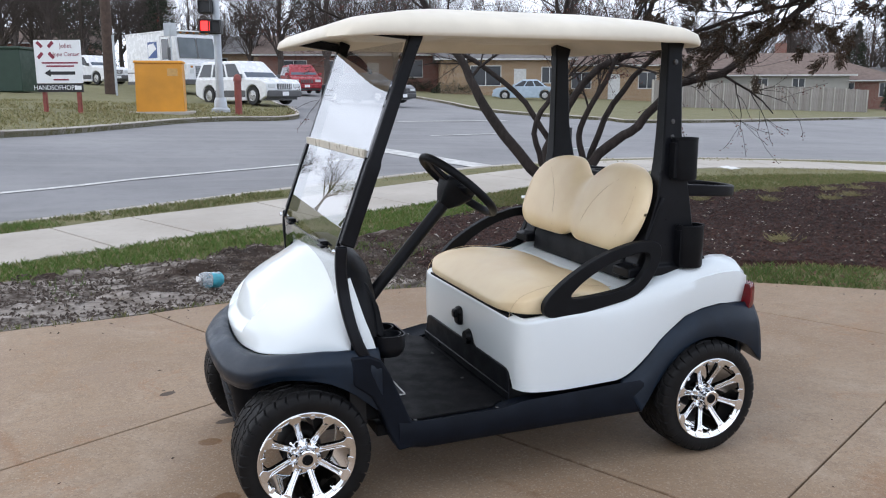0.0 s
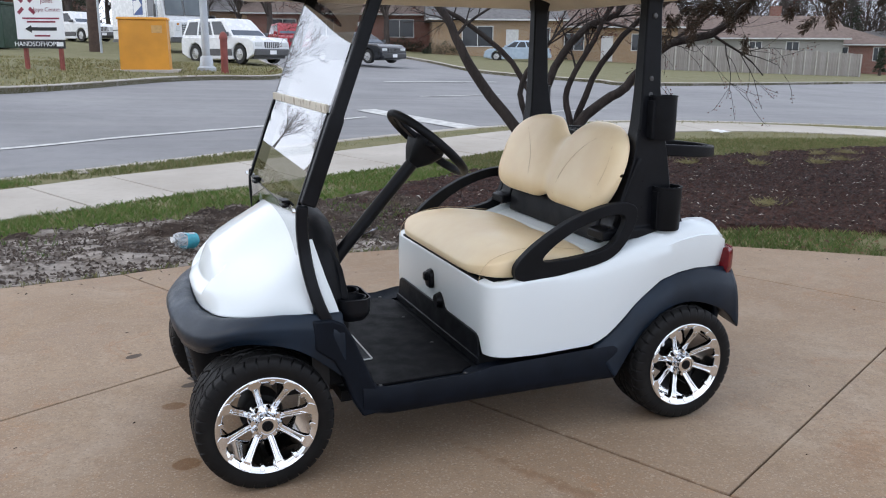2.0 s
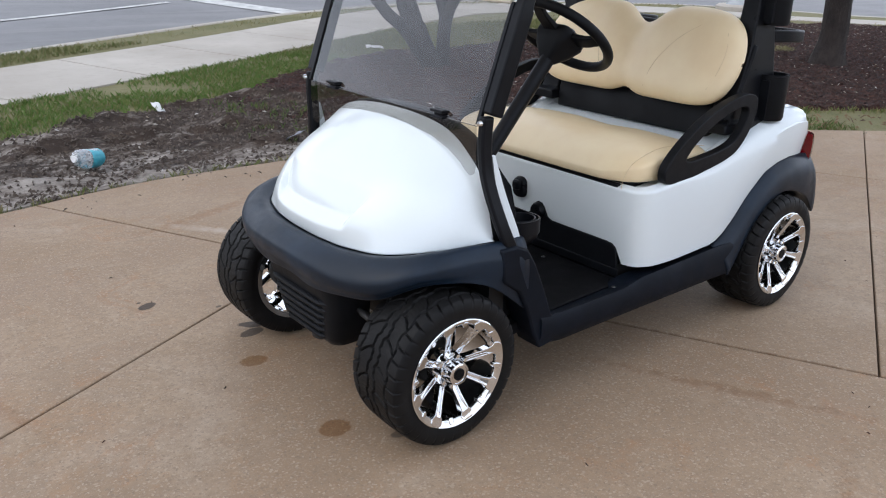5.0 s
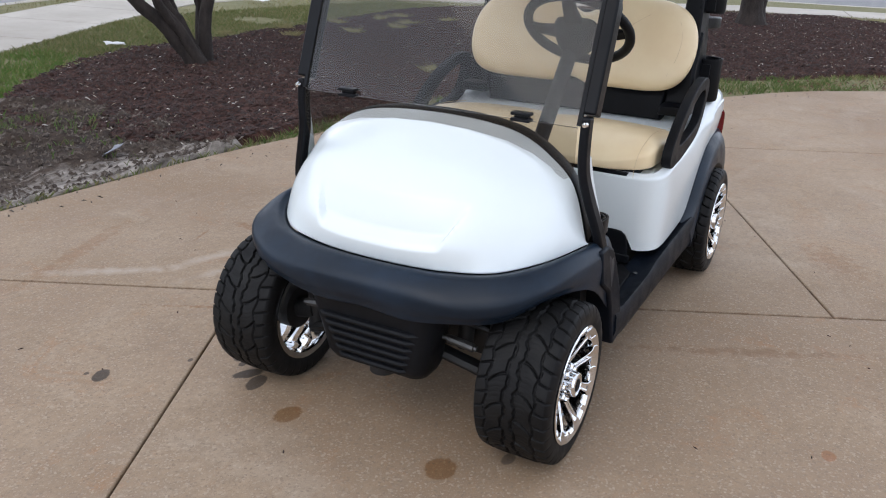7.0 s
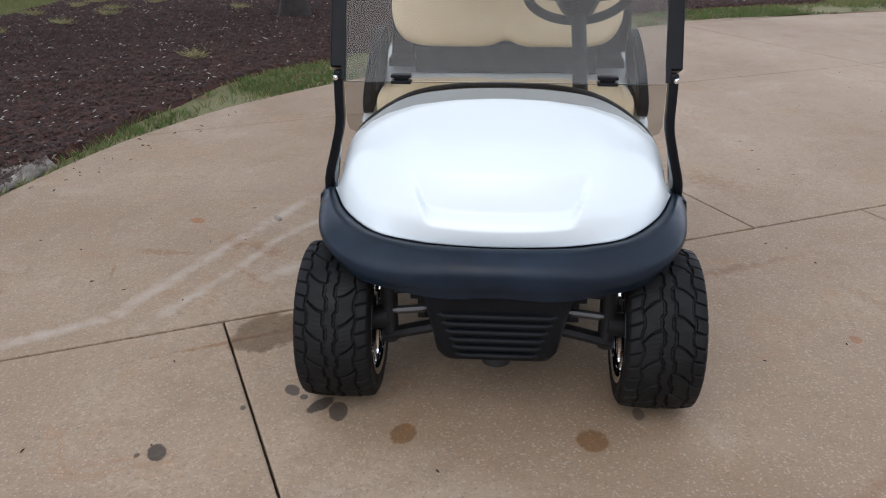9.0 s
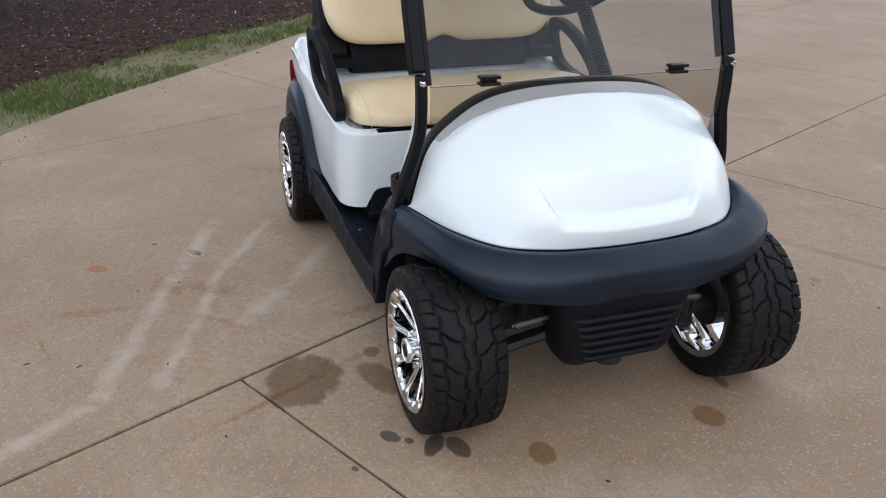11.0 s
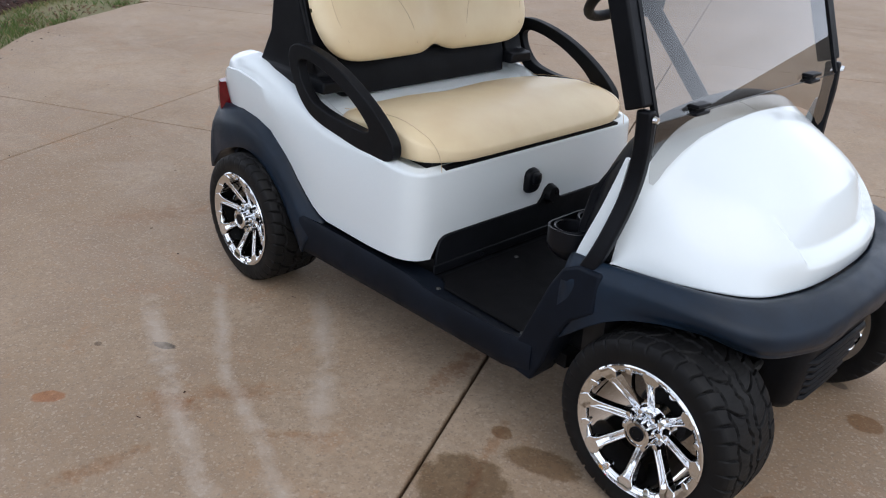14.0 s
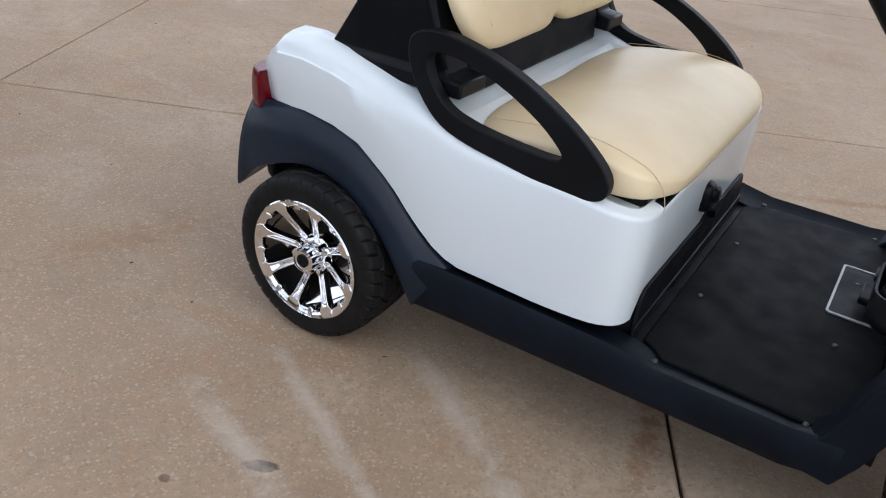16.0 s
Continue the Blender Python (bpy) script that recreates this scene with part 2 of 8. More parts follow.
def tube(path, r, sides=10, squash=1.0, closed=False, caps=True, bm=None, up=(0, 0, 1)):
    """A round or flattened bar along a path; r may be one radius or one for each point."""
    bm = bm or bmesh.new()
    path = [Vector(p) for p in path]
    n = len(path)
    rad = r if isinstance(r, (list, tuple)) else [r] * n
    rings = []
    side = None
    for i, p in enumerate(path):
        a = path[i - 1] if (i or closed) else path[i]
        b = path[(i + 1) % n] if (i < n - 1 or closed) else path[i]
        d = (b - a).normalized()
        if side is None:
            u = Vector(up)
            side = d.cross(u)
            if side.length < 1e-3:
                side = d.cross(Vector((1, 0, 0)))
        side = (side - d * side.dot(d)).normalized()
        top = side.cross(d).normalized()
        rings.append([p + side * math.cos(t) * rad[i] * squash + top * math.sin(t) * rad[i]
                      for t in (2 * math.pi * k / sides for k in range(sides))])
    vs = grid(bm, rings, closed, True)
    if caps and not closed:
        bm.faces.new(vs[0])
        bm.faces.new(vs[-1])
    return bm


def bar(path, w, h, bm=None, up=(0, 1, 0)):
    """A flat bar of section w by h along a path, its width square to up."""
    bm = bm or bmesh.new()
    path = [Vector(p) for p in path]
    rings = []
    for i, p in enumerate(path):
        d = (path[min(i + 1, len(path) - 1)] - path[max(i - 1, 0)]).normalized()
        side = d.cross(Vector(up)).normalized()
        top = side.cross(d).normalized()
        ww = w[i] if isinstance(w, (list, tuple)) else w
        hh = h[i] if isinstance(h, (list, tuple)) else h
        rings.append([p + side * ww * sx + top * hh * sy for sx, sy in ((-.5, -.5), (.5, -.5), (.5, .5), (-.5, .5))])
    return loft(rings, True, bm)


def box(x0, x1, y0, y1, z0, z1, bm=None, taper=0.0):
    bm = bm or bmesh.new()
    t = taper
    lo = [(x0, y0, z0), (x1, y0, z0), (x1, y1, z0), (x0, y1, z0)]
    hi = [(x0 + t, y0 + t, z1), (x1 - t, y0 + t, z1), (x1 - t, y1 - t, z1), (x0 + t, y1 - t, z1)]
    return loft([lo, hi], True, bm)


def prism(poly, to3, depth, bm=None):
    """A flat outline pushed through a depth; to3 maps (a, b, d) to a point."""
    bm = bm or bmesh.new()
    return loft([[to3(a, b, 0) for a, b in poly], [to3(a, b, depth) for a, b in poly]], True, bm)


def ring_plate(outer, inner, to3, depth, bm=None):
    """A flat outline with a hole, pushed through a depth; both outlines have as many points."""
    bm = bm or bmesh.new()
    rows = [[to3(a, b, d) for a, b in o] for o, d in ((outer, 0), (outer, depth), (inner, depth), (inner, 0))]
    grid(bm, rows, True, True)
    return bm


def revolve(profile, n=32, axis="Y", bm=None, close=False, start=0.0, caps=False):
    """profile: (radius, along the axis)."""
    bm = bm or bmesh.new()
    rings = []
    for k in range(n):
        t = start + 2 * math.pi * k / n
        c, s = math.cos(t), math.sin(t)
        if axis == "Y":
            rings.append([(r * c, a, r * s) for r, a in profile])
        elif axis == "X":
            rings.append([(a, r * c, r * s) for r, a in profile])
        else:
            rings.append([(r * c, r * s, a) for r, a in profile])
    grid(bm, rings, True, close)
    if caps:
        bmesh.ops.holes_fill(bm, edges=[e for e in bm.edges if e.is_boundary])
    return bm


def moved(bm, m):
    bmesh.ops.transform(bm, matrix=m, verts=bm.verts)
    return bm


def mirrored(bm):
    """The other side of the cart."""
    for v in bm.verts:
        v.co.y = -v.co.y
    return bm


def lerp(a, b, t):
    return a + (b - a) * t


def ss(x, a, b):
    t = min(max((x - a) / (b - a), 0.0), 1.0)
    return t * t * (3 - 2 * t)


def rounded_rect(hx, hy, r, n=6):
    out = []
    for cx, cy, a0 in ((hx - r, hy - r, 0), (-hx + r, hy - r, 90), (-hx + r, -hy + r, 180), (hx - r, -hy + r, 270)):
        for k in range(n + 1):
            a = radians(a0 + 90 * k / n)
            out.append((cx + r * math.cos(a), cy + r * math.sin(a)))
    return out

# ---------- the lie of the land ----------
def gz(x, y):
    """Flat round the driveway, then a gentle rise towards the crossing."""
    r = math.hypot(x, y)
    return (0.0332 * x - 0.0354 * y) * ss(r, 4, 16) * ss(-y, 2, 9) * ss(r, 900, 120)


def zone_mesh(poly, dz, step, skirt=0.0, bumps=None):
    """A sheet that fills an outline in plan and follows the land."""
    bm = bmesh.new()
    bm.faces.new([bm.verts.new((x, y, 0)) for x, y in poly])
    for k in (0, 1):
        lo, hi = min(p[k] for p in poly), max(p[k] for p in poly)
        n = int((hi - lo) / step)
        for i in range(1, n + 1):
            co, no = [0, 0, 0], [0, 0, 0]
            co[k], no[k] = lo + i * (hi - lo) / (n + 1), 1
            bmesh.ops.bisect_plane(bm, geom=bm.verts[:] + bm.edges[:] + bm.faces[:], plane_co=co, plane_no=no)
    edge = {v for e in bm.edges if e.is_boundary for v in e.verts}
    for v in bm.verts:
        x, y = v.co.x, v.co.y
        v.co.z = gz(x, y) + dz + (bumps(x, y) if bumps and v not in edge else 0)
    if skirt:
        ext = bmesh.ops.extrude_edge_only(bm, edges=[e for e in bm.edges if e.is_boundary])["geom"]
        for v in ext:
            if isinstance(v, bmesh.types.BMVert):
                v.co.z -= skirt
    return bm


def clip_poly(poly, px, py, nx, ny):
    """The part of an outline on the side of a line to which n points."""
    out = []
    for i, a in enumerate(poly):
        b = poly[(i + 1) % len(poly)]
        da, db = (a[0] - px) * nx + (a[1] - py) * ny, (b[0] - px) * nx + (b[1] - py) * ny
        if da >= 0:
            out.append(a)
        if da * db < 0:
            t = da / (da - db)
            out.append((lerp(a[0], b[0], t), lerp(a[1], b[1], t)))
    return out


def inside(x, y, poly):
    c = False
    for i, a in enumerate(poly):
        b = poly[i - 1]
        if (a[1] > y) != (b[1] > y) and x < (b[0] - a[0]) * (y - a[1]) / (b[1] - a[1]) + a[0]:
            c = not c
    return c


# --- ground materials ---
def make_concrete():
    m = Mat("weathered_concrete", (0.404, 0.330, 0.251), 0.8)
    big = m.noise(0.55, 6, 0.6)
    mid = m.noise(2.6, 6, 0.65, distort=0.6)
    fine = m.noise(30, 6, 0.8)
    col = m.mix(m.ramp(big, 0.38, 0.64), (0.232, 0.160, 0.097), (0.362, 0.283, 0.200))
    # pale worn patches and long wear along the way the cars go
    col = m.mix(m.ramp(m.noise(1.15, 7, 0.72, distort=0.9), 0.54, 0.70, 0, 0.65), col, (0.419, 0.362, 0.290))
    col = m.mix(m.ramp(m.noise(2.0, 6, 0.7, stretch=(0.45, 1.7, 1), distort=0.5), 0.56, 0.72, 0, 0.5), col, (0.399, 0.345, 0.276))
    col = m.mix(m.ramp(mid, 0.5, 0.74, 0, 0.8), col, (0.230, 0.152, 0.089))
    col = m.mix(m.ramp(m.noise(3.3, 6, 0.75, distort=1.2), 0.56, 0.72, 0, 0.7), col, (0.302, 0.152, 0.064))
    col = m.mix(m.ramp(m.noise(0.85, 5, 0.7, distort=1.5), 0.57, 0.68, 0, 0.45), col, (0.318, 0.185, 0.091))
    col = m.mix(m.ramp(m.noise(7, 8, 0.85, distort=0.4), 0.50, 0.68, 0, 0.55), col, (0.160, 0.115, 0.074))
    col = m.mix(m.ramp(fine, 0.38, 0.66, 0.0, 0.75), col, (0.220, 0.172, 0.122))
    col = m.mix(m.ramp(m.noise(120, 3, 0.8), 0.56, 0.72, 0, 0.6), col, (0.474, 0.410, 0.332))
    col = m.mix(m.ramp(m.noise(95, 3, 0.8), 0.57, 0.70, 0, 0.6), col, (0.156, 0.115, 0.079))
    speck = m.voronoi(150, "F1", "Color")
    sep = m.n("ShaderNodeSeparateColor")
    m.link(speck, sep.inputs[0])
    col = m.mix(m.ramp(sep.outputs[0], 0.86, 0.97, 0, 0.4), col, (0.434, 0.380, 0.311))
    col = m.mix(m.ramp(sep.outputs[1], 0.88, 0.98, 0, 0.45), col, (0.151, 0.120, 0.091))
    col = m.mix(m.ramp(m.random(), 0, 1, 0, 0.16), col, (0.217, 0.178, 0.135))
    warp = m.noise(9, 6, 0.75)
    streaky = m.noise(22, 5, 0.75)
    # marks: x, y, radius along x and y, turn, colour, strength
    wet, rust, oil = (.47, .41, .31), (.76, .56, .40), (.14, .14, .15)
    marks = [(1.08, -0.265, .050, .042, 0, (.60, .44, .25), .9), (1.08, 0.27, .050, .045, 0, (.64, .47, .27), .9), (0.515, -0.815, .155, .12, -.5, wet, .95), (0.58, -0.58, .105, .055, .3, (.50, .41, .29), .9),
             (0.42, -0.57, .034, .028, 0, (.55, .42, .28), .9), (1.215, -0.935, .046, .026, .4, oil, .9), (0.88, -0.635, .034, .022, .5, oil, .85), (0.915, -0.59, .014, .012, .3, oil, .85),
             (0.955, -0.53, .055, .026, -.6, oil, .9), (0.98, -0.47, .05, .03, .2, oil, .85), (0.985, -0.76, .014, .010, .4, oil, .8), (0.94, 0.42, .035, .02, 0, oil, .6), (0.44, 1.23, .03, .022, 0, (.9, .5, .25), .7),
             (-0.58, -1.065, .042, .018, .5, oil, .85), (1.23, -0.985, .010, .008, 0, oil, .8), (-0.72, -1.22, .016, .012, 0, (.35, .30, .26), .7), (0.60, -0.93, .26, .013, 2.06, rust, .9), (0.44, -0.62, .10, .02, 2.0, rust, .6),
             (-0.15, -1.46, .13, .03, 1.5, rust, .8), (0.10, -0.42, .20, .035, 1.8, (.62, .42, .29), .75), (-0.22, -1.04, .16, .045, .9, rust, .7), (-0.28, -1.20, .10, .05, .4, rust, .6), (0.07, -1.0, .12, .02, .8, rust, .7),
             (0.07, -1.585, .07, .010, .3, rust, .9), (-0.53, -1.44, .05, .03, 1.0, (.95, .52, .28), .8), (0.3, 1.5, .35, .03, .5, rust, .6), (1.3, 0.9, .5, .03, 2.2, rust, .5), (1.0, 1.6, .3, .05, .2, rust, .5),
             (-0.1, 0.9, .5, .03, 2.03, (.66, .48, .34), .6), (1.9, -0.6, .4, .03, 1.9, rust, .5), (0.5, -1.9, .4, .05, .3, rust, .55), (-1.3, 1.1, .25, .12, .6, rust, .5), (-1.6, -0.6, .3, .1, 1.2, rust, .5)]
    for x, y, rx, ry, turn, c, s in marks:
        mp = m.n("ShaderNodeMapping")
        mp.vector_type = "TEXTURE"
        mp.inputs["Location"].default_value = (x, y, 0)
        mp.inputs["Rotation"].default_value = (0, 0, turn)
        mp.inputs["Scale"].default_value = (rx, ry, 1000)
        m.link(m.co, mp.inputs["Vector"])
        ln = m.n("ShaderNodeVectorMath", operation="LENGTH")
        m.link(mp.outputs[0], ln.inputs[0])
        smear = c[0] > 0.6 and rx > 0.055
        d = m.math("ADD", ln.outputs["Value"], m.ramp(streaky if smear else warp, 0.3, 0.7, -0.9 if smear else -0.25, 0.9 if smear else 0.25))
        col = m.mix(m.ramp(d, 0.25 if smear else 0.86, 1.15 if smear else 1.04, s, 0), col, c, "MULTIPLY")
    # a faint dirty line along the long joint
    mp = m.n("ShaderNodeMapping")
    mp.vector_type = "TEXTURE"
    mp.inputs["Location"].default_value = (JX + 0.699, JY - 1.439, 0)
    mp.inputs["Rotation"].default_value = (0, 0, JTURN)
    mp.inputs["Scale"].default_value = (5.0, 0.010, 1000)
    m.link(m.co, mp.inputs["Vector"])
    ln = m.n("ShaderNodeVectorMath", operation="LENGTH")
    m.link(mp.outputs[0], ln.inputs[0])
    d = m.math("ADD", ln.outputs["Value"], m.ramp(streaky, 0.3, 0.7, -0.5, 0.5))
    col = m.mix(m.ramp(d, 0.4, 1.1, 0.75, 0), col, (.45, .37, .30), "MULTIPLY")
    # chalky drag marks beside the cart, each a long thin curve
    streaks = []
    for line, w in (([(0.75, -1.80), (0.45, -1.42), (0.02, -1.28), (-0.42, -1.14), (-0.88, -0.97)], .040), ([(0.50, -1.27), (0.05, -1.10), (-0.35, -0.99), (-0.80, -0.74)], .030), ([(0.08, -0.95), (-0.16, -0.74), (-0.52, -0.51)], .045)):
        for (xa, ya), (xb, yb) in zip(line, line[1:]):
            streaks.append(((xa + xb) / 2, (ya + yb) / 2, math.hypot(xb - xa, yb - ya) * 0.60, w, math.atan2(yb - ya, xb - xa)))
    wob = m.noise(1.7, 3)
    gritty = m.noise(14, 5, 0.7)
    for x, y, l, w, turn in streaks:
        mp = m.n("ShaderNodeMapping")
        mp.vector_type = "TEXTURE"
        mp.inputs["Location"].default_value = (x, y, 0)
        mp.inputs["Rotation"].default_value = (0, 0, turn)
        mp.inputs["Scale"].default_value = (l, w, 1000)
        m.link(m.co, mp.inputs["Vector"])
        ln = m.n("ShaderNodeVectorMath", operation="LENGTH")
        m.link(mp.outputs[0], ln.inputs[0])
        d = m.math("ADD", ln.outputs["Value"], m.ramp(gritty, 0.3, 0.7, -0.5, 0.5))
        col = m.mix(m.ramp(d, 0.1, 1.2, 0.5, 0), col, (0.44, 0.405, 0.36))
    m.color(m.mix(1.0, col, (1.05, 0.98, 0.925), "MULTIPLY"))
    m.rough(m.ramp(mid, 0.3, 0.8, 0.9, 0.55))
    m.bump(fine, 0.32, 0.003)
    m.bump(m.voronoi(210), 0.35, 0.0012)
    return m.m


def make_asphalt():
    m = Mat("worn_asphalt", (0.16, 0.16, 0.165), 0.85)
    col = m.mix(m.ramp(m.noise(0.25, 5), 0.35, 0.7), (0.165, 0.165, 0.172), (0.245, 0.244, 0.250))
    col = m.mix(m.ramp(m.noise(3.0, 6, 0.7), 0.45, 0.8, 0, 0.6), col, (0.125, 0.125, 0.13))
    col = m.mix(m.ramp(m.noise(0.9, 2, 0.5, stretch=(0.15, 3.0, 1), distort=0.4), 0.52, 0.66, 0, 0.35), col, (0.27, 0.265, 0.26))
    col = m.mix(m.ramp(m.noise(160, 2), 0.4, 0.7, 0, 0.4), col, (0.28, 0.28, 0.28))
    m.color(col)
    m.bump(m.noise(120, 3), 0.4, 0.003)
    return m.m


def make_earth(name, a, b, c, scale, bump=0.03):
    m = Mat(name, a, 0.95)
    col = m.mix(m.ramp(m.noise(scale, 7, 0.65), 0.35, 0.68), a, b)
    col = m.mix(m.ramp(m.noise(scale * 4.3, 6, 0.7), 0.52, 0.74, 0, 0.85), col, c)
    m.color(col)
    m.bump(m.noise(scale * 6, 6, 0.7), 0.6, bump)
    m.bump(m.noise(90, 4, 0.7), 0.5, 0.006)
    return m.m


def make_leafy(name, cols):
    m = Mat(name, cols[0], 0.75)
    col = m.mix(m.ramp(m.island(), 0.0, 0.55), cols[0], cols[1])
    col = m.mix(m.ramp(m.island(), 0.55, 1.0), col, cols[2])
    m.color(col)
    return m.m


JX, JY, JTURN = -0.598, 1.169, math.atan2(0.8995, -0.4370)
CONCRETE = make_concrete()


def make_mud():
    """Dark soil with pale dried silt where water stood near the driveway."""
    m = Mat("churned_mud", (0.06, 0.045, 0.035), 0.9)
    col = m.mix(m.ramp(m.noise(2.2, 7, 0.68), 0.35, 0.68), (0.022, 0.0135, 0.009), (0.058, 0.037, 0.025))
    col = m.mix(m.ramp(m.noise(14, 6, 0.8), 0.52, 0.70, 0, 0.8), col, (0.115, 0.082, 0.058))
    # the silt lies along the driveway, where its lower edge drains
    sep = m.n("ShaderNodeSeparateXYZ")
    m.link(m.co, sep.inputs[0])
    near = m.math("ADD", m.ramp(sep.outputs[1], -3.25, -2.65), m.ramp(sep.outputs[0], -1.2, 2.2, -0.45, 0.5))
    patch = m.math("ADD", m.noise(1.6, 6, 0.75, stretch=(0.7, 2.6, 1)), m.math("MULTIPLY", near, 0.23))
    silt = m.math("MULTIPLY", m.ramp(patch, 0.50, 0.62), m.ramp(m.noise(8, 6, 0.7, stretch=(0.5, 1.8, 1)), 0.34, 0.60))
    col = m.mix(m.math("MULTIPLY", silt, 0.85), col, (0.43, 0.385, 0.34))
    m.color(col)
    m.rough(m.ramp(silt, 0, 1, 0.95, 0.6))
    m.bump(m.noise(13, 6, 0.7), 0.7, 0.03)
    m.bump(m.noise(70, 5, 0.75), 0.7, 0.008)
    return m.m


def make_walk_concrete():
    m = Mat("pale_sidewalk_concrete", (0.44, 0.40, 0.35), 0.85)
    col = m.mix(m.ramp(m.noise(0.8, 6), 0.35, 0.7), (0.37, 0.335, 0.29), (0.48, 0.445, 0.395))
    col = m.mix(m.ramp(m.noise(9, 6, 0.7), 0.5, 0.8, 0, 0.5), col, (0.31, 0.27, 0.22))
    col = m.mix(m.ramp(m.random(), 0, 1, 0, 0.25), col, (0.36, 0.33, 0.29))
    m.color(col)
    m.bump(m.noise(60, 4), 0.3, 0.003)
    return m.m


WALK = make_walk_concrete()
ASPHALT = make_asphalt()
LINE = plain("worn_road_paint", (0.62, 0.62, 0.60), 0.7, 0, 0.35, 6, local=False)
GRASS_SOIL = make_earth("winter_lawn_soil", (0.125, 0.122, 0.048), (0.185, 0.165, 0.082), (0.085, 0.096, 0.030), 1.4)
MUD = make_mud()
MULCH = make_earth("bark_mulch", (0.040, 0.0125, 0.0075), (0.060, 0.021, 0.012), (0.018, 0.007, 0.005), 2.5, 0.03)
JOINT_DIRT = make_earth("joint_dirt", (0.03, 0.024, 0.018), (0.05, 0.04, 0.03), (0.02, 0.017, 0.013), 3.0)
CHIP = make_leafy("mulch_chip", [(0.044, 0.0125, 0.0070), (0.015, 0.0055, 0.0038), (0.066, 0.025, 0.015)])
BLADE = make_leafy("grass_blade", [(0.046, 0.098, 0.014), (0.078, 0.128, 0.022), (0.12, 0.098, 0.042)])
STRAW = make_leafy("dry_grass_blade", [(0.20, 0.18, 0.075), (0.27, 0.235, 0.115), (0.13, 0.14, 0.045)])
VERGE = make_leafy("worn_grass_blade", [(0.085, 0.118, 0.028), (0.130, 0.148, 0.044), (0.24, 0.205, 0.098)])
LUSH = make_leafy("green_grass_blade", [(0.058, 0.130, 0.014), (0.092, 0.165, 0.024), (0.17, 0.155, 0.055)])
CLOD = make_leafy("mud_clod", [(0.040, 0.027, 0.020), (0.075, 0.054, 0.041), (0.145, 0.118, 0.097)])

# --- outlines in plan ---
EDGE = [(-30.0, 40.0), (-13.5, 16.0), (-10.2, 9.0), (-8.5, 4.9), (-7.7, 2.5), (-6.9, 1.5), (-6.1, 0.45), (-5.15, -0.24), (-4.2, -0.98), (-3.5, -1.55), (-2.8, -2.02), (-2.2, -2.28), (-1.7, -2.44), (-0.9, -2.58),
        (0.0, -2.65), (0.5, -2.68), (1.0, -2.62), (1.4, -2.54), (2.1, -2.47), (4.0, -2.2), (8.0, -1.2), (16.0, 1.5), (30.0, 8.0)]
EDGE = [(p[0], p[1]) for p in spline([(a, b, 0) for a, b in EDGE], 80)]
DRIVE = EDGE + [(30, 40)]
WALK_NEAR = [(14.0, 0.8), (2.40, -4.75), (1.5, -5.22), (0.13, -5.92), (-1.38, -6.52), (-2.5, -7.0), (-4.05, -7.72), (-6.0, -8.65), (-8.7, -9.65), (-11.4, -9.55), (-13.2, -8.95), (-14.5, -8.1), (-15.1, -7.0), (-15.2, -5.6), (-15.1, -4.0), (-15.2, -2.2), (-15.6, -0.8), (-15.8, 0.6), (-16.4, 3.0), (-18.0, 8.0), (-22.0, 16.0), (-30.0, 22.0), (-50, 27)]
KERB = [(14.0, -1.45), (2.62, -6.95), (1.47, -7.55), (-0.91, -8.75), (-3.6, -9.95), (-5.25, -10.55), (-8.0, -11.3), (-9.9, -11.5), (-12.4, -11.3), (-15.3, -10.7), (-17.4, -9.8), (-18.5, -8.5), (-18.8, -6.5), (-18.8, -3.5), (-18.9, -1.0), (-19.2, 1.5), (-20.8, 7.0), (-24.5, 15.0), (-32.0, 20.0), (-52, 25)]
FAR_KERB = [(60, 11.0), (40, 1.5), (20, -8.0), (10, -12.75), (6, -14.65), (3.56, -15.8), (2.3, -16.9), (1.2, -18.4), (-0.4, -20.8), (-1.8, -22.1), (-3.0, -22.6), (-3.9, -23.3), (-4.6, -25.0), (-5.2, -29), (-6.0, -38.9), (-11, -80)]
RIGHT_KERB = [(-21, -80), (-17, -45), (-15.5, -36), (-15.2, -32), (-16.2, -29.3), (-18.2, -27.2), (-20.8, -26.2), (-44.9, -36.2), (-120, -68)]

FAR_LINE = [(p.x, p.y) for p in spline([(a, b, 0) for a, b in FAR_KERB], len(FAR_KERB) * 5)]
RIGHT_LINE = [(p.x, p.y) for p in spline([(a, b, 0) for a, b in RIGHT_KERB], len(RIGHT_KERB) * 5)]

ground = tagged(part("ground", zone_mesh([(-420, -420), (420, -420), (420, 420), (-420, 420)], -0.7, 12.0), GRASS_SOIL, smooth=False), "open land of dull winter grass", "ground", "", "structure")
road = tagged(part("road", zone_mesh(KERB + [(-90, 30), (-130, -60), (-60, -120), (0, -110), (60, -40), (60, 15)], -0.10, 3.0), ASPHALT, smooth=False), "grey worn asphalt road with cracks at a crossing", "road", "", "structure")
lot = tagged(part("lawn", zone_mesh(EDGE[::-1] + [(-50, 40), (-52, 25)] + KERB[::-1][1:-1] + [(14, -1.45), (30, 6)], -0.022, 0.8, 0.1), GRASS_SOIL, smooth=False), "thin patchy winter lawn between driveway and street", "lawn", "", "structure")
tagged(part("far_lawn", zone_mesh(FAR_LINE + [(60, -110)], 0.012, 1.5, 0.15), GRASS_SOIL, smooth=False), "worn winter lawn on the far corner", "lawn", "", "structure")
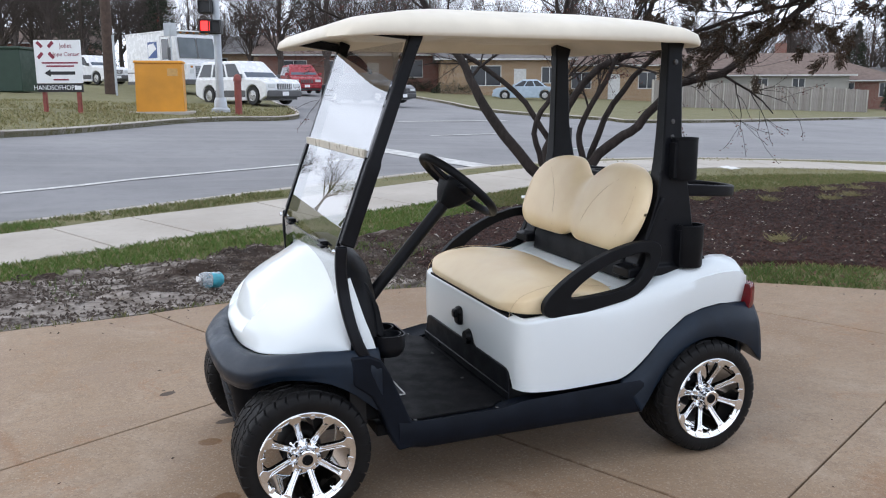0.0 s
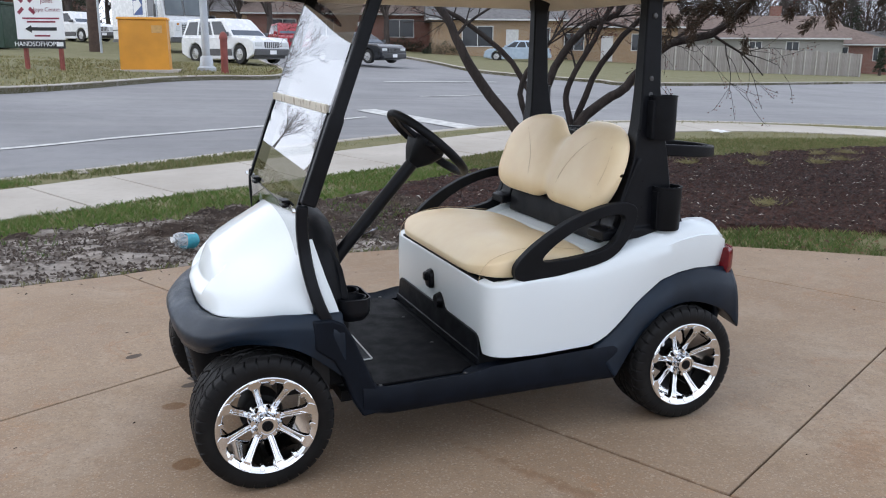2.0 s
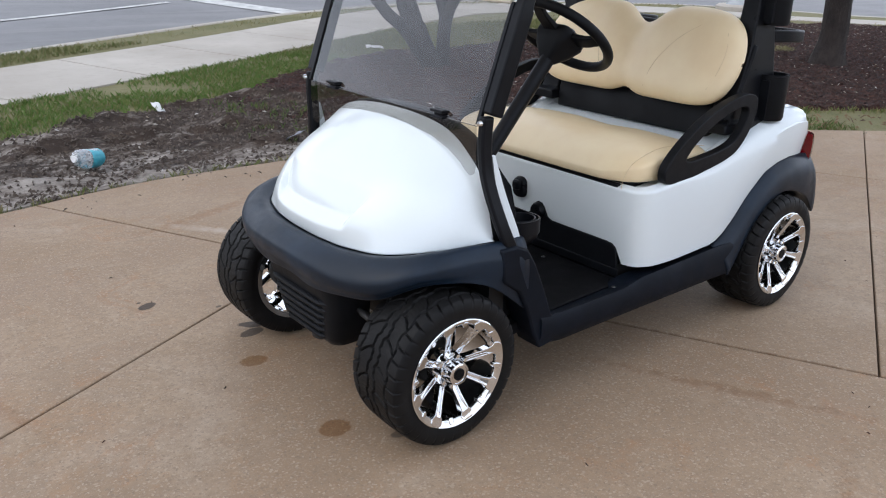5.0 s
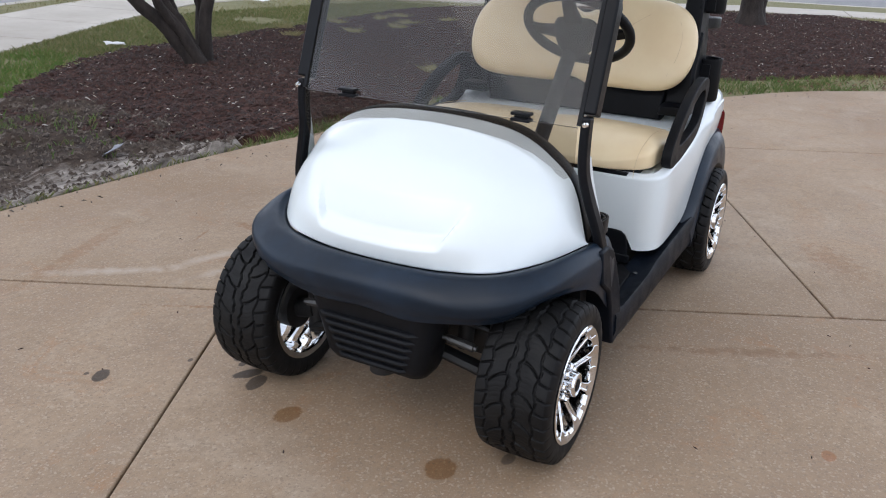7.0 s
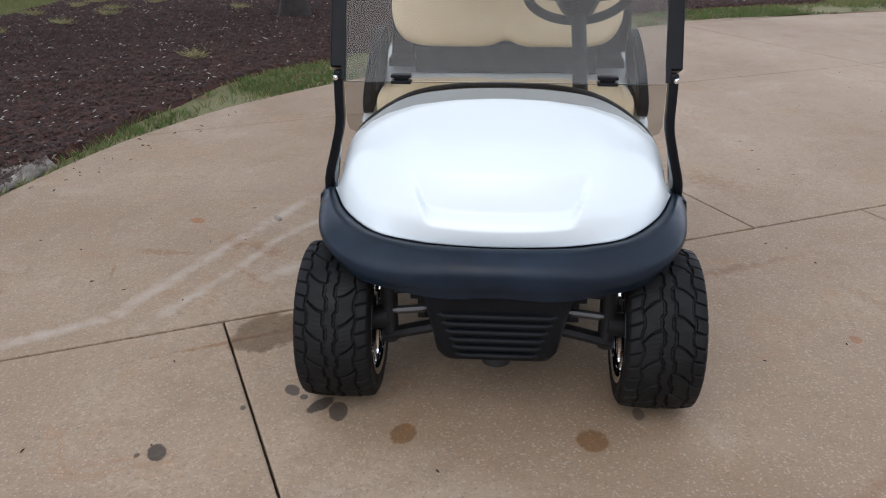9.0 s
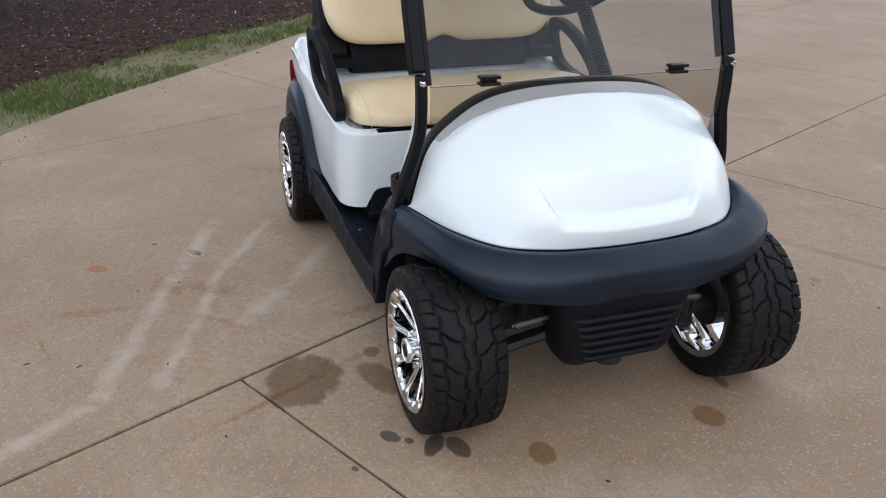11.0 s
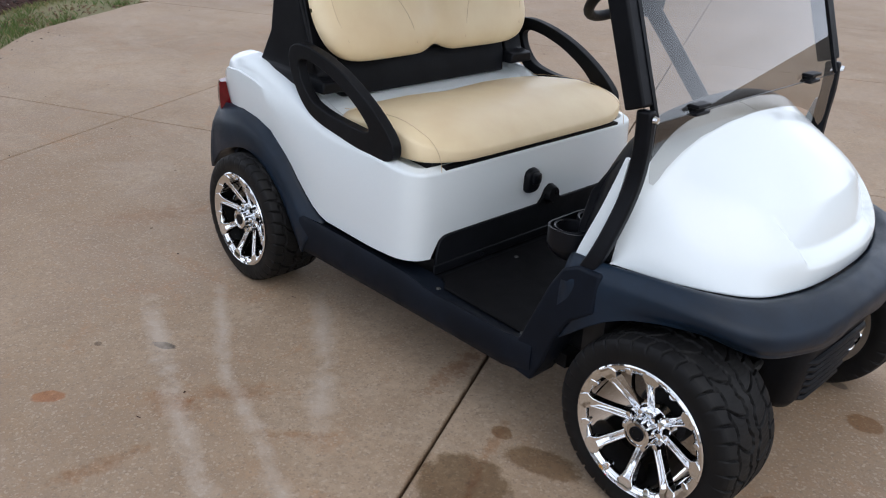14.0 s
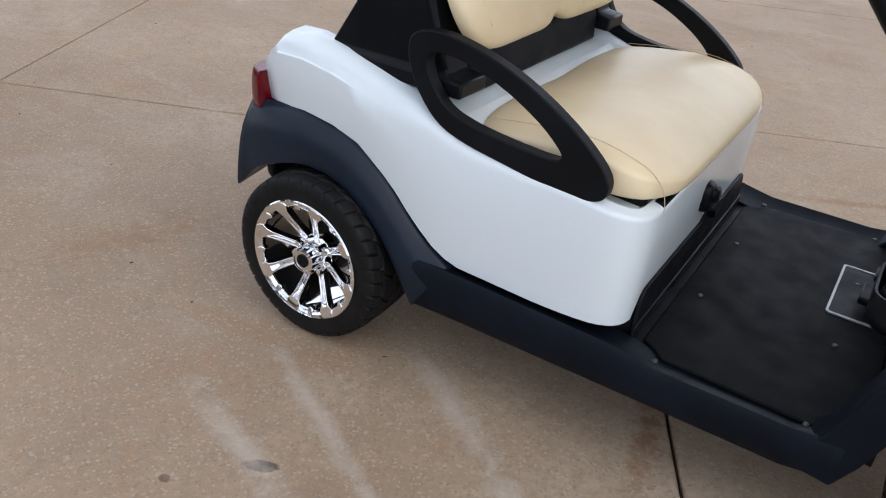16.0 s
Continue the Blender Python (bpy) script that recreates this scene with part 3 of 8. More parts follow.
tagged(part("house_lawn", zone_mesh(RIGHT_LINE + [(-160, -150), (-21, -130)], 0.012, 3.0, 0.15), GRASS_SOIL, smooth=False), "pale winter lawn before the houses", "lawn", "", "structure")


def strip(line, width, lo, hi, name, mat, label, cat, side=1):
    """A low kerb along a line in plan."""
    P = spline([(a, b, 0) for a, b in line], len(line) * 5)
    rows = []
    for i, p in enumerate(P):
        d = (P[min(i + 1, len(P) - 1)] - P[max(i - 1, 0)]).normalized()
        nrm = Vector((d.y, -d.x, 0)) * side
        z = gz(p.x, p.y)
        rows.append([p + Vector((0, 0, z + lo)), p + Vector((0, 0, z + hi - 0.02)), p + nrm * 0.02 + Vector((0, 0, z + hi)), p + nrm * width + Vector((0, 0, z + hi)), p + nrm * width + Vector((0, 0, z + lo))])
    bm = bmesh.new()
    grid(bm, rows)
    return tagged(part(name, bm, mat, smooth=False), label, cat, "", "structure")


strip(KERB, 0.16, -0.14, -0.012, "kerb", WALK, "low pale concrete kerb along the lot", "kerb", -1)
strip(FAR_KERB, 0.14, -0.14, 0.045, "kerb", WALK, "pale concrete kerb round the far corner", "kerb", -1)
strip(RIGHT_KERB, 0.14, -0.14, 0.045, "kerb", WALK, "pale concrete kerb before the houses", "kerb", -1)


def stripe(pts, w, name="road_marking"):
    P = spline([(a, b, 0) for a, b in pts], 24)
    rows = []
    for i, p in enumerate(P):
        d = (P[min(i + 1, len(P) - 1)] - P[max(i - 1, 0)]).normalized()
        nrm = Vector((d.y, -d.x, 0)) * w / 2
        rows.append([Vector((q.x, q.y, gz(q.x, q.y) - 0.085)) for q in (p - nrm, p + nrm)])
    bm = bmesh.new()
    grid(bm, rows)
    return tagged(part(name, bm, LINE, smooth=False), "worn white painted line on the asphalt", "road marking", "road markings", "structure")


stripe([(20, -1.1), (10, -6.0), (2.9, -9.45), (0.96, -10.55), (-1.61, -11.7), (-3.6, -12.7)], 0.12)
stripe([(-3.95, -13.9), (-4.6, -12.3), (-5.35, -10.6)], 0.55)
stripe([(-7.8, -13.6), (-10.6, -14.9)], 0.12)
stripe([(-6.6, -17.6), (-9.6, -18.9)], 0.12)
stripe([(-7.6, -23.5), (-12.6, -25.3)], 0.3)

# --- mud, mulch and grass ---
def mud_bumps(x, y):
    p = Vector((x * 0.9 + y * 0.3, y * 3.0, 0))
    return max(0.105 * (noise.fractal(p, 0.9, 2.1, 4) + 0.15) + 0.045 * noise.noise(Vector((x * 7, y * 9, 3))), 0.004 + 0.012 * noise.noise(Vector((x * 16, y * 16, 1))))


def mulch_bumps(x, y):
    return 0.030 + 0.030 * noise.noise(Vector((x * 0.5, y * 0.5, 2))) + 0.030 * noise.fractal(Vector((x * 2.5, y * 2.5, 0)), 0.9, 2.1, 4)


MUD_POLY = [(6.0, -1.95), (3.0, -2.46), (2.1, -2.52), (1.4, -2.60), (1.0, -2.68), (0.4, -2.73), (-0.3, -2.68), (-0.9, -2.63), (-1.35, -2.56), (-1.6, -3.0), (-1.6, -3.8), (-1.55, -4.75), (-0.9, -4.95), (0.1, -4.6), (0.9, -4.25), (1.7, -4.1), (2.6, -3.9), (4, -3.3), (6, -2.4)]
tagged(part("mud_patch", zone_mesh(MUD_POLY, -0.012, 0.055, 0.03, mud_bumps), MUD), "churned grey-brown mud with pale dried silt", "mud", "", "structure")
MULCH_POLY = [(-1.40, -2.62), (-1.9, -2.55), (-2.35, -2.55), (-2.95, -2.42), (-3.6, -2.35), (-4.2, -2.10), (-4.8, -1.62), (-5.7, -0.95), (-6.6, -0.05), (-7.6, 0.9), (-8.6, 2.4), (-9.6, 4.6), (-11.5, 5.2), (-13.8, 3.6), (-14.5, 1.4), (-15.1, -0.2), (-14.6, -1.6), (-14.6, -3.5), (-14.2, -5.4), (-13.6, -6.4), (-12.6, -7.0), (-11.2, -7.05), (-8.7, -6.6), (-7.5, -6.55), (-6.6, -6.45), (-5.6, -6.35), (-4.6, -6.45), (-3.5, -6.3), (-2.6, -6.0), (-1.8, -5.5), (-1.0, -4.75), (-0.85, -4.2), (-1.05, -3.7), (-1.0, -3.2), (-1.30, -2.85)]
tagged(part("mulch_bed", zone_mesh(MULCH_POLY, -0.02, 0.12, 0.03, mulch_bumps), MULCH), "bed of dark red-brown bark mulch round the trees", "mulch bed", "", "structure")


# --- driveway and sidewalk slabs, each cast on its own ---
drive = tagged(part("driveway", zone_mesh([(p[0], p[1]) for p in DRIVE[::-1]], -0.05, 4.0), JOINT_DIRT, smooth=False), "wide tan concrete driveway cast in slabs with cut joints", "driveway", "", "structure")


def slab_mesh(poly, gap, lo, dz=0.0):
    c = Vector((sum(p[0] for p in poly) / len(poly), sum(p[1] for p in poly) / len(poly), 0))
    bm = bmesh.new()
    n = len(poly)

    def inset(w):
        out = []
        for i, p in enumerate(poly):
            a, b = Vector((*poly[i - 1], 0)), Vector((*poly[(i + 1) % n], 0))
            q = Vector((*p, 0))
            d1, d2 = (q - a).normalized(), (b - q).normalized()
            n1, n2 = Vector((-d1.y, d1.x, 0)), Vector((-d2.y, d2.x, 0))
            m = (n1 + n2)
            if m.length < 1e-6:
                m = n1
            m = m.normalized()
            out.append(q + m * w / max(m.dot(n1), 0.35))
        return out
    rings = []
    for w, z in ((gap, -lo), (gap, -0.005), (gap + 0.002, -0.0015), (gap + 0.006, 0.0)):
        rings.append([Vector((q.x, q.y, gz(q.x, q.y) + z + dz)) for q in inset(w)])
    loft(rings, True, bm)
    return bm


def area(poly):
    return 0.5 * sum(a[0] * b[1] - b[0] * a[1] for a, b in zip(poly, poly[1:] + poly[:1]))


AX2, CX2 = (-0.4370, 0.8995), (-0.8995, -0.4370)


def cell(q0, q1, s0, s1, poly):
    for base, nrm in ((q0, CX2), (q1, (-CX2[0], -CX2[1])), (s0, AX2), (s1, (-AX2[0], -AX2[1]))):
        along_c = nrm in (CX2, (-CX2[0], -CX2[1]))
        px = JX + (CX2[0] if along_c else AX2[0]) * base
        py = JY + (CX2[1] if along_c else AX2[1]) * base
        poly = clip_poly(poly, px, py, *nrm)
        if len(poly) < 3:
            return []
    return poly


NEAR = [(p[0], p[1]) for p in DRIVE]
if area(NEAR) < 0:
    NEAR = NEAR[::-1]
rows_back = [(2.80 * k, 2.80 * (k + 1), 0.0, 3.70) for k in range(0, 6)]
rows_front = [(-3.05 * (k + 1), -3.05 * k, 0.645, 3.05) for k in range(0, 5)]
for q0, q1, s_off, s_len in rows_back + rows_front:
    cuts = [s_off + k * s_len for k in range(-4, 6)]
    if q0 >= 0:
        cuts = [c for c in cuts if not -5 < c < -1]
    for s0, s1 in zip(cuts, cuts[1:]):
        poly = cell(q0, q1, s0, s1, NEAR)
        keep = []
        for p in poly:
            if not keep or math.hypot(p[0] - keep[-1][0], p[1] - keep[-1][1]) > 0.03:
                keep.append(p)
        if len(keep) > 3 and math.hypot(keep[0][0] - keep[-1][0], keep[0][1] - keep[-1][1]) < 0.03:
            keep.pop()
        if len(keep) < 3 or area(keep) < 0.05:
            continue
        part("slab", slab_mesh(keep, 0.0038, 0.06), CONCRETE, drive, smooth=False)

walk_base = tagged(part("sidewalk", zone_mesh([(14, 0.75)] + WALK_NEAR[1:] + [(-52, 27.3)] + [(x + 0.1, y + 0.62) for x, y in KERB[::-1]][1:-1] + [(14, -0.9)], -0.045, 3.0), GRASS_SOIL, smooth=False), "pale concrete sidewalk running along the street", "sidewalk", "", "structure")
wn = spline([(a, b, 0) for a, b in WALK_NEAR], 400)
far_side = spline([(a, b, 0) for a, b in KERB], 400)
# slabs of about five feet, square to the walk
dist, cuts, last = 0.0, [wn[0]], wn[0]
steps = [0]
for i in range(1, len(wn)):
    dist += (wn[i] - wn[i - 1]).length
    if dist >= 1.5:
        steps.append(i)
        dist = 0.0
for a, b in zip(steps, steps[1:]):
    quad = []
    for i in (a, b):
        d = (wn[min(i + 1, 399)] - wn[max(i - 1, 0)]).normalized()
        nrm = Vector((-d.y, d.x, 0))
        quad.append((wn[i], wn[i] + nrm * 1.52))
    poly = [(quad[0][0].x, quad[0][0].y), (quad[0][1].x, quad[0][1].y), (quad[1][1].x, quad[1][1].y), (quad[1][0].x, quad[1][0].y)]
    if area(poly) < 0:
        poly = poly[::-1]
    part("slab", slab_mesh(poly, 0.012, 0.06, -0.004), WALK, walk_base, smooth=False)

# ---------- the golf cart: front is +x, its driver's side +y ----------
cart = thing("golf_cart", "white two-seat golf cart with beige seats and chrome wheels", "golf cart", "", pose(0, 0, 0, 0, 0, -0.2))


def both(name, maker, material, parent, label="", **kw):
    """A part and its twin on the other side."""
    made = []
    for flip in (False, True):
        bm = maker()
        if flip:
            mirrored(bm)
        made.append(part(name, bm, material, parent, label, **kw))
    return made


# --- front cowl ---
HOOD_REAR = [(0.636, 0, 0.900), (0.636, 0.15, 0.894), (0.638, 0.27, 0.873), (0.642, 0.365, 0.824), (0.648, 0.447, 0.746), (0.650, 0.499, 0.589)]
HOOD_CROWN = [(0.792, 0, 0.824), (0.785, 0.14, 0.816), (0.765, 0.255, 0.800), (0.736, 0.357, 0.768), (0.700, 0.443, 0.712), (0.653, 0.502, 0.590)]
HOOD_BROW = [(0.946, 0, 0.692), (0.938, 0.13, 0.692), (0.905, 0.24, 0.695), (0.838, 0.351, 0.692), (0.762, 0.444, 0.662), (0.654, 0.505, 0.591)]
HOOD_LOW = [(0.990, 0, 0.546), (0.987, 0.12, 0.548), (0.972, 0.225, 0.552), (0.928, 0.345, 0.560), (0.810, 0.445, 0.575), (0.653, 0.508, 0.590)]


def full(half, n):
    pts = [(x, -y, z) for x, y, z in reversed(half[1:])] + list(half)
    return spline(pts, n)


def hood_surface():
    """A skin through four cross curves, with a wedge-shaped groove across the nose."""
    nu, nv = 161, 97
    R, M, N, B = full(HOOD_REAR, nu), full(HOOD_CROWN, nu), full(HOOD_BROW, nu), full(HOOD_LOW, nu)
    rows = []
    for i in range(nu):
        row = []
        for j in range(nv):
            v = j / (nv - 1)
            a, b, c = v, v - 1 / 3, v - 2 / 3
            d = v - 1
            p = R[i] * (-4.5 * b * c * d) + M[i] * (13.5 * a * c * d) + N[i] * (-13.5 * a * b * d) + B[i] * (4.5 * a * b * c)
            half = lerp(0.250, 0.205, ss(v, 0.60, 0.88))
            w = ss(abs(p.y), half, half - 0.022)
            fall = min(1.0, max(0.0, (v - 0.595) / 0.175))
            climb = min(1.0, max(0.0, (0.895 - v) / 0.115))
            ridge = ss(abs(p.y), 0.40, 0.255) * ss(v, 0.25, 0.58) * ss(v, 1.0, 0.84)
            row.append(p + Vector((0.80, 0, 0.60)) * (0.010 * ridge - 0.026 * w * min(fall, climb)))
        rows.append(row)
    bm = bmesh.new()
    grid(bm, rows)
    bmesh.ops.remove_doubles(bm, verts=bm.verts, dist=0.0004)
    return bm


cowl = part("front_cowl", hood_surface(), WHITE, cart, "pearl white front cowl with a scooped nose panel", solid=0.006)


def fender_sections():
    B = [(x - 0.001, y, z - 0.003) for x, y, z in HOOD_LOW] + [(0.560, 0.520, 0.592)]
    O = [(1.097, 0, 0.502), (1.090, 0.15, 0.500), (1.066, 0.290, 0.490), (1.008, 0.425, 0.506), (0.905, 0.508, 0.538), (0.676, 0.553, 0.545), (0.557, 0.564, 0.500)]
    L = [(1.052, 0, 0.424), (1.058, 0.14, 0.421), (1.044, 0.268, 0.437), (0.993, 0.392, 0.452), (0.877, 0.488, 0.500), (0.713, 0.547, 0.476), (0.556, 0.556, 0.358)]
    n = 57
    Bs, Os, Ls = full(B, n), full(O, n), full(L, n)
    rows = []
    for b, o, l in zip(Bs, Os, Ls):
        lift = Vector((0, 0, 0.022 * min(1, (o - b).length / 0.09)))
        inn = l + (b - o) * 0.25 - Vector((0, 0, 0.004))
        k = min(1, (o - b).length / 0.09)
        rows.append(spline([b, lerp(b, o, 0.40) + lift * 1.25, lerp(b, o, 0.90) + Vector((0, 0, 0.016 * k)), lerp(o, l, 0.28) + (o - b) * 0.02, lerp(o, l, 0.75) + (o - b) * 0.01, l, inn], 22))
    bm = bmesh.new()
    grid(bm, rows)
    return bm


part("front_fender", fender_sections(), FENDER, cart, "dark navy plastic wrap-round front bumper, lightly scuffed", solid=0.006)


# --- lower front grille box with ribs ---
def grille_box():
    rings = []
    for z, hw, xf, r in ((0.44, 0.215, 1.045, 0.05), (0.39, 0.205, 1.036, 0.05), (0.30, 0.186, 1.020, 0.045), (0.225, 0.172, 1.006, 0.04),
                         (0.200, 0.160, 0.992, 0.04), (0.190, 0.135, 0.965, 0.04)):
        cx, hx = (xf + 0.86) / 2, (xf - 0.86) / 2
        rings.append([(cx + a, b, z) for a, b in rounded_rect(hx, hw, r)])
    return loft(rings)


grille = part("lower_grille", grille_box(), BLACK, cart, "black ribbed plastic lower nose panel")
for k in range(6):
    z = 0.225 + 0.027 * k
    hw = 0.118 + 0.009 * k
    xf = 1.006 + (z - 0.225) * 0.186
    part("rib", tube([(xf - 0.012, -hw, z), (xf + 0.003, -hw + 0.02, z), (xf + 0.004, 0, z), (xf + 0.003, hw - 0.02, z), (xf - 0.012, hw, z)], 0.0095, 8), BLACK, grille)
part("tow_eye", moved(revolve([(0.0, -0.012), (0.042, -0.012), (0.042, 0.012), (0.0, 0.012)], 20, "Z"), pose(0.94, 0.0, 0.182)), DARKMETAL, cart)


# --- front suspension ---
def suspension():
    bm = tube([(0.88, 0.10, 0.265), (0.85, 0.25, 0.215), (0.835, 0.335, 0.185)], 0.018, 8, 1.6)
    tube([(0.82, 0.08, 0.36), (0.83, 0.22, 0.345), (0.835, 0.325, 0.335)], 0.012, 8, 1.5, bm=bm)
    tube([(0.835, 0.325, 0.17), (0.835, 0.325, 0.37)], 0.026, 12, bm=bm)
    tube([(0.835, 0.325, 0.25), (0.835, 0.40, 0.235)], 0.035, 12, bm=bm)
    return bm


def tie_rod():
    bm = tube([(0.925, 0.12, 0.335), (0.925, 0.30, 0.315)], 0.009, 8)
    tube([(0.925, 0.21, 0.325), (0.925, 0.29, 0.316)], 0.013, 8, bm=bm)
    return bm


both("suspension_arm", suspension, DARKMETAL, cart)
both("tie_rod", tie_rod, STEEL, cart, "bare steel tie rod")
both("shock_absorber", lambda: tube([(0.80, 0.20, 0.24), (0.79, 0.21, 0.44)], 0.026, 12), DARKMETAL, cart)


# --- underbody, floor, rockers ---
def underbody():
    bm = box(-1.02, 0.74, -0.25, 0.25, 0.195, 0.285)
    box(-0.90, 0.0, -0.44, 0.44, 0.235, 0.33, bm)
    box(-1.00, -0.66, -0.36, 0.36, 0.30, 0.62, bm)
    box(0.56, 0.76, -0.27, 0.27, 0.27, 0.55, bm)
    box(0.60, 0.66, -0.50, 0.50, 0.30, 0.50, bm)
    tube([(-0.832, -0.40, 0.235), (-0.832, 0.40, 0.235)], 0.05, 14, bm=bm)
    return bm


part("underbody", underbody(), DARKMETAL, cart, smooth=False)


def rocker():
    sec = [(0.47, 0.288), (0.515, 0.292), (0.545, 0.300), (0.565, 0.310), (0.573, 0.298), (0.575, 0.240), (0.568, 0.214), (0.548, 0.200), (0.48, 0.200)]
    rings = []
    for x, dz, dy, low in ((0.50, 0.012, 0.0, 0.02), (0.47, 0.010, 0.0, 0.012), (0.40, 0.0, 0.0, 0.0), (0.10, 0.0, 0, 0), (0.0, 0.018, 0.0, 0.0), (-0.42, 0.03, 0.002, 0.0), (-0.53, 0.032, 0.006, 0.0)):
        rings.append([(x, y + dy, z + (dz if z > 0.25 else low)) for y, z in sec])
    return loft(rings)


both("rocker_panel", rocker, FENDER_SHADED, cart, "dark navy plastic sill below the floor")
part("floor_pan", box(-0.02, 0.56, -0.50, 0.50, 0.25, 0.29), BLACK, cart, smooth=False)


def floor_mat():
    pts = [(0.040, -0.455), (0.075, -0.475), (0.10, -0.50), (0.43, -0.515), (0.455, -0.49), (0.53, -0.46), (0.53, 0.46), (0.455, 0.49), (0.43, 0.515), (0.10, 0.50), (0.075, 0.475), (0.040, 0.455)]
    bm = prism(pts, lambda a, b, d: (a, b, 0.290 + d), 0.010)
    return bm


fmat = part("floor_mat", floor_mat(), MAT_RUBBER, cart, "black rubber floor mat, dusty and worn", bevel=0.004)
for y in (-0.44, -0.15, 0.15, 0.44):
    for x in (0.09, 0.42):
        part("screw", moved(revolve([(0.0, 0.004), (0.006, 0.003), (0.008, 0.0)], 10, "Z"), pose(x, y * 1.17, 0.3005 if abs(y) < 0.4 else 0.2965)), STEEL, fmat)
pedal = part("pedal_plate", ring_plate(rounded_rect(0.085, 0.15, 0.01, 2), rounded_rect(0.079, 0.144, 0.006, 2), lambda a, b, d: (0.455 + a, 0.12 + b, 0.3003 + d), 0.004), SILVER_TRIM, cart, "pedal plate with a pale metal border")
part("pedal", box(0.43, 0.52, 0.02, 0.12, 0.325, 0.345), BLACK, pedal, bevel=0.006)
part("pedal", box(0.45, 0.52, 0.17, 0.24, 0.325, 0.345), BLACK, pedal, bevel=0.006)
part("pedal_arm", tube([(0.50, 0.07, 0.335), (0.56, 0.07, 0.42)], 0.012, 8), BLACK, pedal)
part("pedal_well", box(0.372, 0.534, -0.022, 0.262, 0.2998, 0.3022), BLACK, pedal, smooth=False)


# --- corner panels from the sill up to the screen posts ---
def corner_panel():
    pts = [(0.665, 0.575), (0.60, 0.575), (0.556, 0.555), (0.525, 0.50), (0.490, 0.41), (0.455, 0.325), (0.42, 0.285), (0.42, 0.222), (0.500, 0.212), (0.535, 0.28), (0.565, 0.365), (0.60, 0.43), (0.66, 0.475)]
    bm = prism(pts, lambda a, b, d: (a, 0.570 - d - 0.10 * max(0, b - 0.42), b), 0.10)
    return bm


both("corner_panel", corner_panel, FENDER_SHADED, cart, bevel=0.008, smooth=True)


# --- dash behind the cowl ---
def dash():
    nu = 41
    R = full(HOOD_REAR, nu)
    rows = []
    for f in ((-0.004, 1.0, -0.006), (-0.018, 1.0, 0.003), (-0.035, 0.995, 0.007), (-0.065, 0.985, 0.004), (-0.095, 0.96, -0.014), (-0.118, 0.93, -0.040), (-0.125, 0.90, -0.09), (-0.13, 0.86, -0.18)):
        dx, sy, dz = f
        rows.append([Vector((p.x + dx, p.y * sy, max(p.z + dz * ss(p.z, 0.55, 0.72), 0.30))) for p in R])
    rows.append([Vector((0.585, p.y * 0.86, 0.30 + 0.25 * (p.z - 0.58))) for p in R])
    bm = bmesh.new()
    grid(bm, rows)
    return bm


part("dashboard", dash(), BLACK, cart, "black plastic dashboard hood", solid=0.005)


def dash_side():
    pts = [(0.645, 0.79), (0.625, 0.835), (0.590, 0.83), (0.553, 0.79), (0.530, 0.72), (0.512, 0.63), (0.512, 0.56), (0.52, 0.40), (0.52, 0.30), (0.60, 0.30), (0.60, 0.56), (0.620, 0.66), (0.640, 0.74)]
    return prism(pts, lambda a, b, d: (a, 0.455 - 0.75 * max(0, b - 0.71) - d + 0.05 * max(0, 0.65 - b), b), 0.06)


both("dash_side", dash_side, BLACK, cart, bevel=0.012)
both("cowl_strip", lambda: bar(spline([(0.648, 0.480, 0.84), (0.634, 0.487, 0.77), (0.618, 0.498, 0.70), (0.598, 0.510, 0.635), (0.578, 0.520, 0.575)], 14), [0.010, 0.014, 0.018, 0.022, 0.025, 0.028, 0.030, 0.032, 0.033, 0.034, 0.034, 0.034, 0.032, 0.030], 0.012), WHITE, cart)


def cup_tray():
    bm = ring_plate(rounded_rect(0.058, 0.100, 0.045, 6), rounded_rect(0.053, 0.095, 0.041, 6), lambda a, b, d: (0.497 + a, 0.408 + b, 0.572 + d), 0.046)
    loft([[(0.497 + a * s, 0.408 + b * s, z) for a, b in rounded_rect(0.056, 0.098, 0.043, 6)] for z, s in ((0.535, 0.75), (0.556, 0.95), (0.574, 1.0), (0.580, 0.99))], True, bm)
    return bm


for tray, y in zip(both("cup_holder", cup_tray, BLACK_SMOOTH, cart, "black plastic double cup holder"), (1, -1)):
    for w in (0.456, 0.362):
        part("well", moved(revolve([(0.0, 0.582), (0.034, 0.582), (0.040, 0.618), (0.045, 0.620), (0.047, 0.614), (0.043, 0.560)], 26, "Z"), pose(0.497, y * w, 0)), BLACK_SMOOTH, tray)
part("centre_console", box(0.50, 0.60, -0.30, 0.30, 0.40, 0.70, None, 0.02), BLACK, cart, bevel=0.02)

# --- rear body ---
LOW = [(0.01, .345), (-0.05, .345), (-0.2, .340), (-0.42, .346), (-0.48, .362), (-0.56, .425), (-0.635, .503), (-0.74, .578), (-0.83, .606), (-0.92, .616), (-1.06, .604), (-1.11, .60)]
TOP = [(0.01, .620), (-0.17, .643), (-0.30, .661), (-0.44, .687), (-0.56, .726), (-0.71, .764), (-0.80, .786), (-0.90, .803), (-0.98, .803), (-1.03, .790), (-1.06, .755), (-1.11, .68)]


def along(tab, x):
    xs = [-a for a, _ in tab]
    return float(np.interp(-x, xs, [b for _, b in tab]))


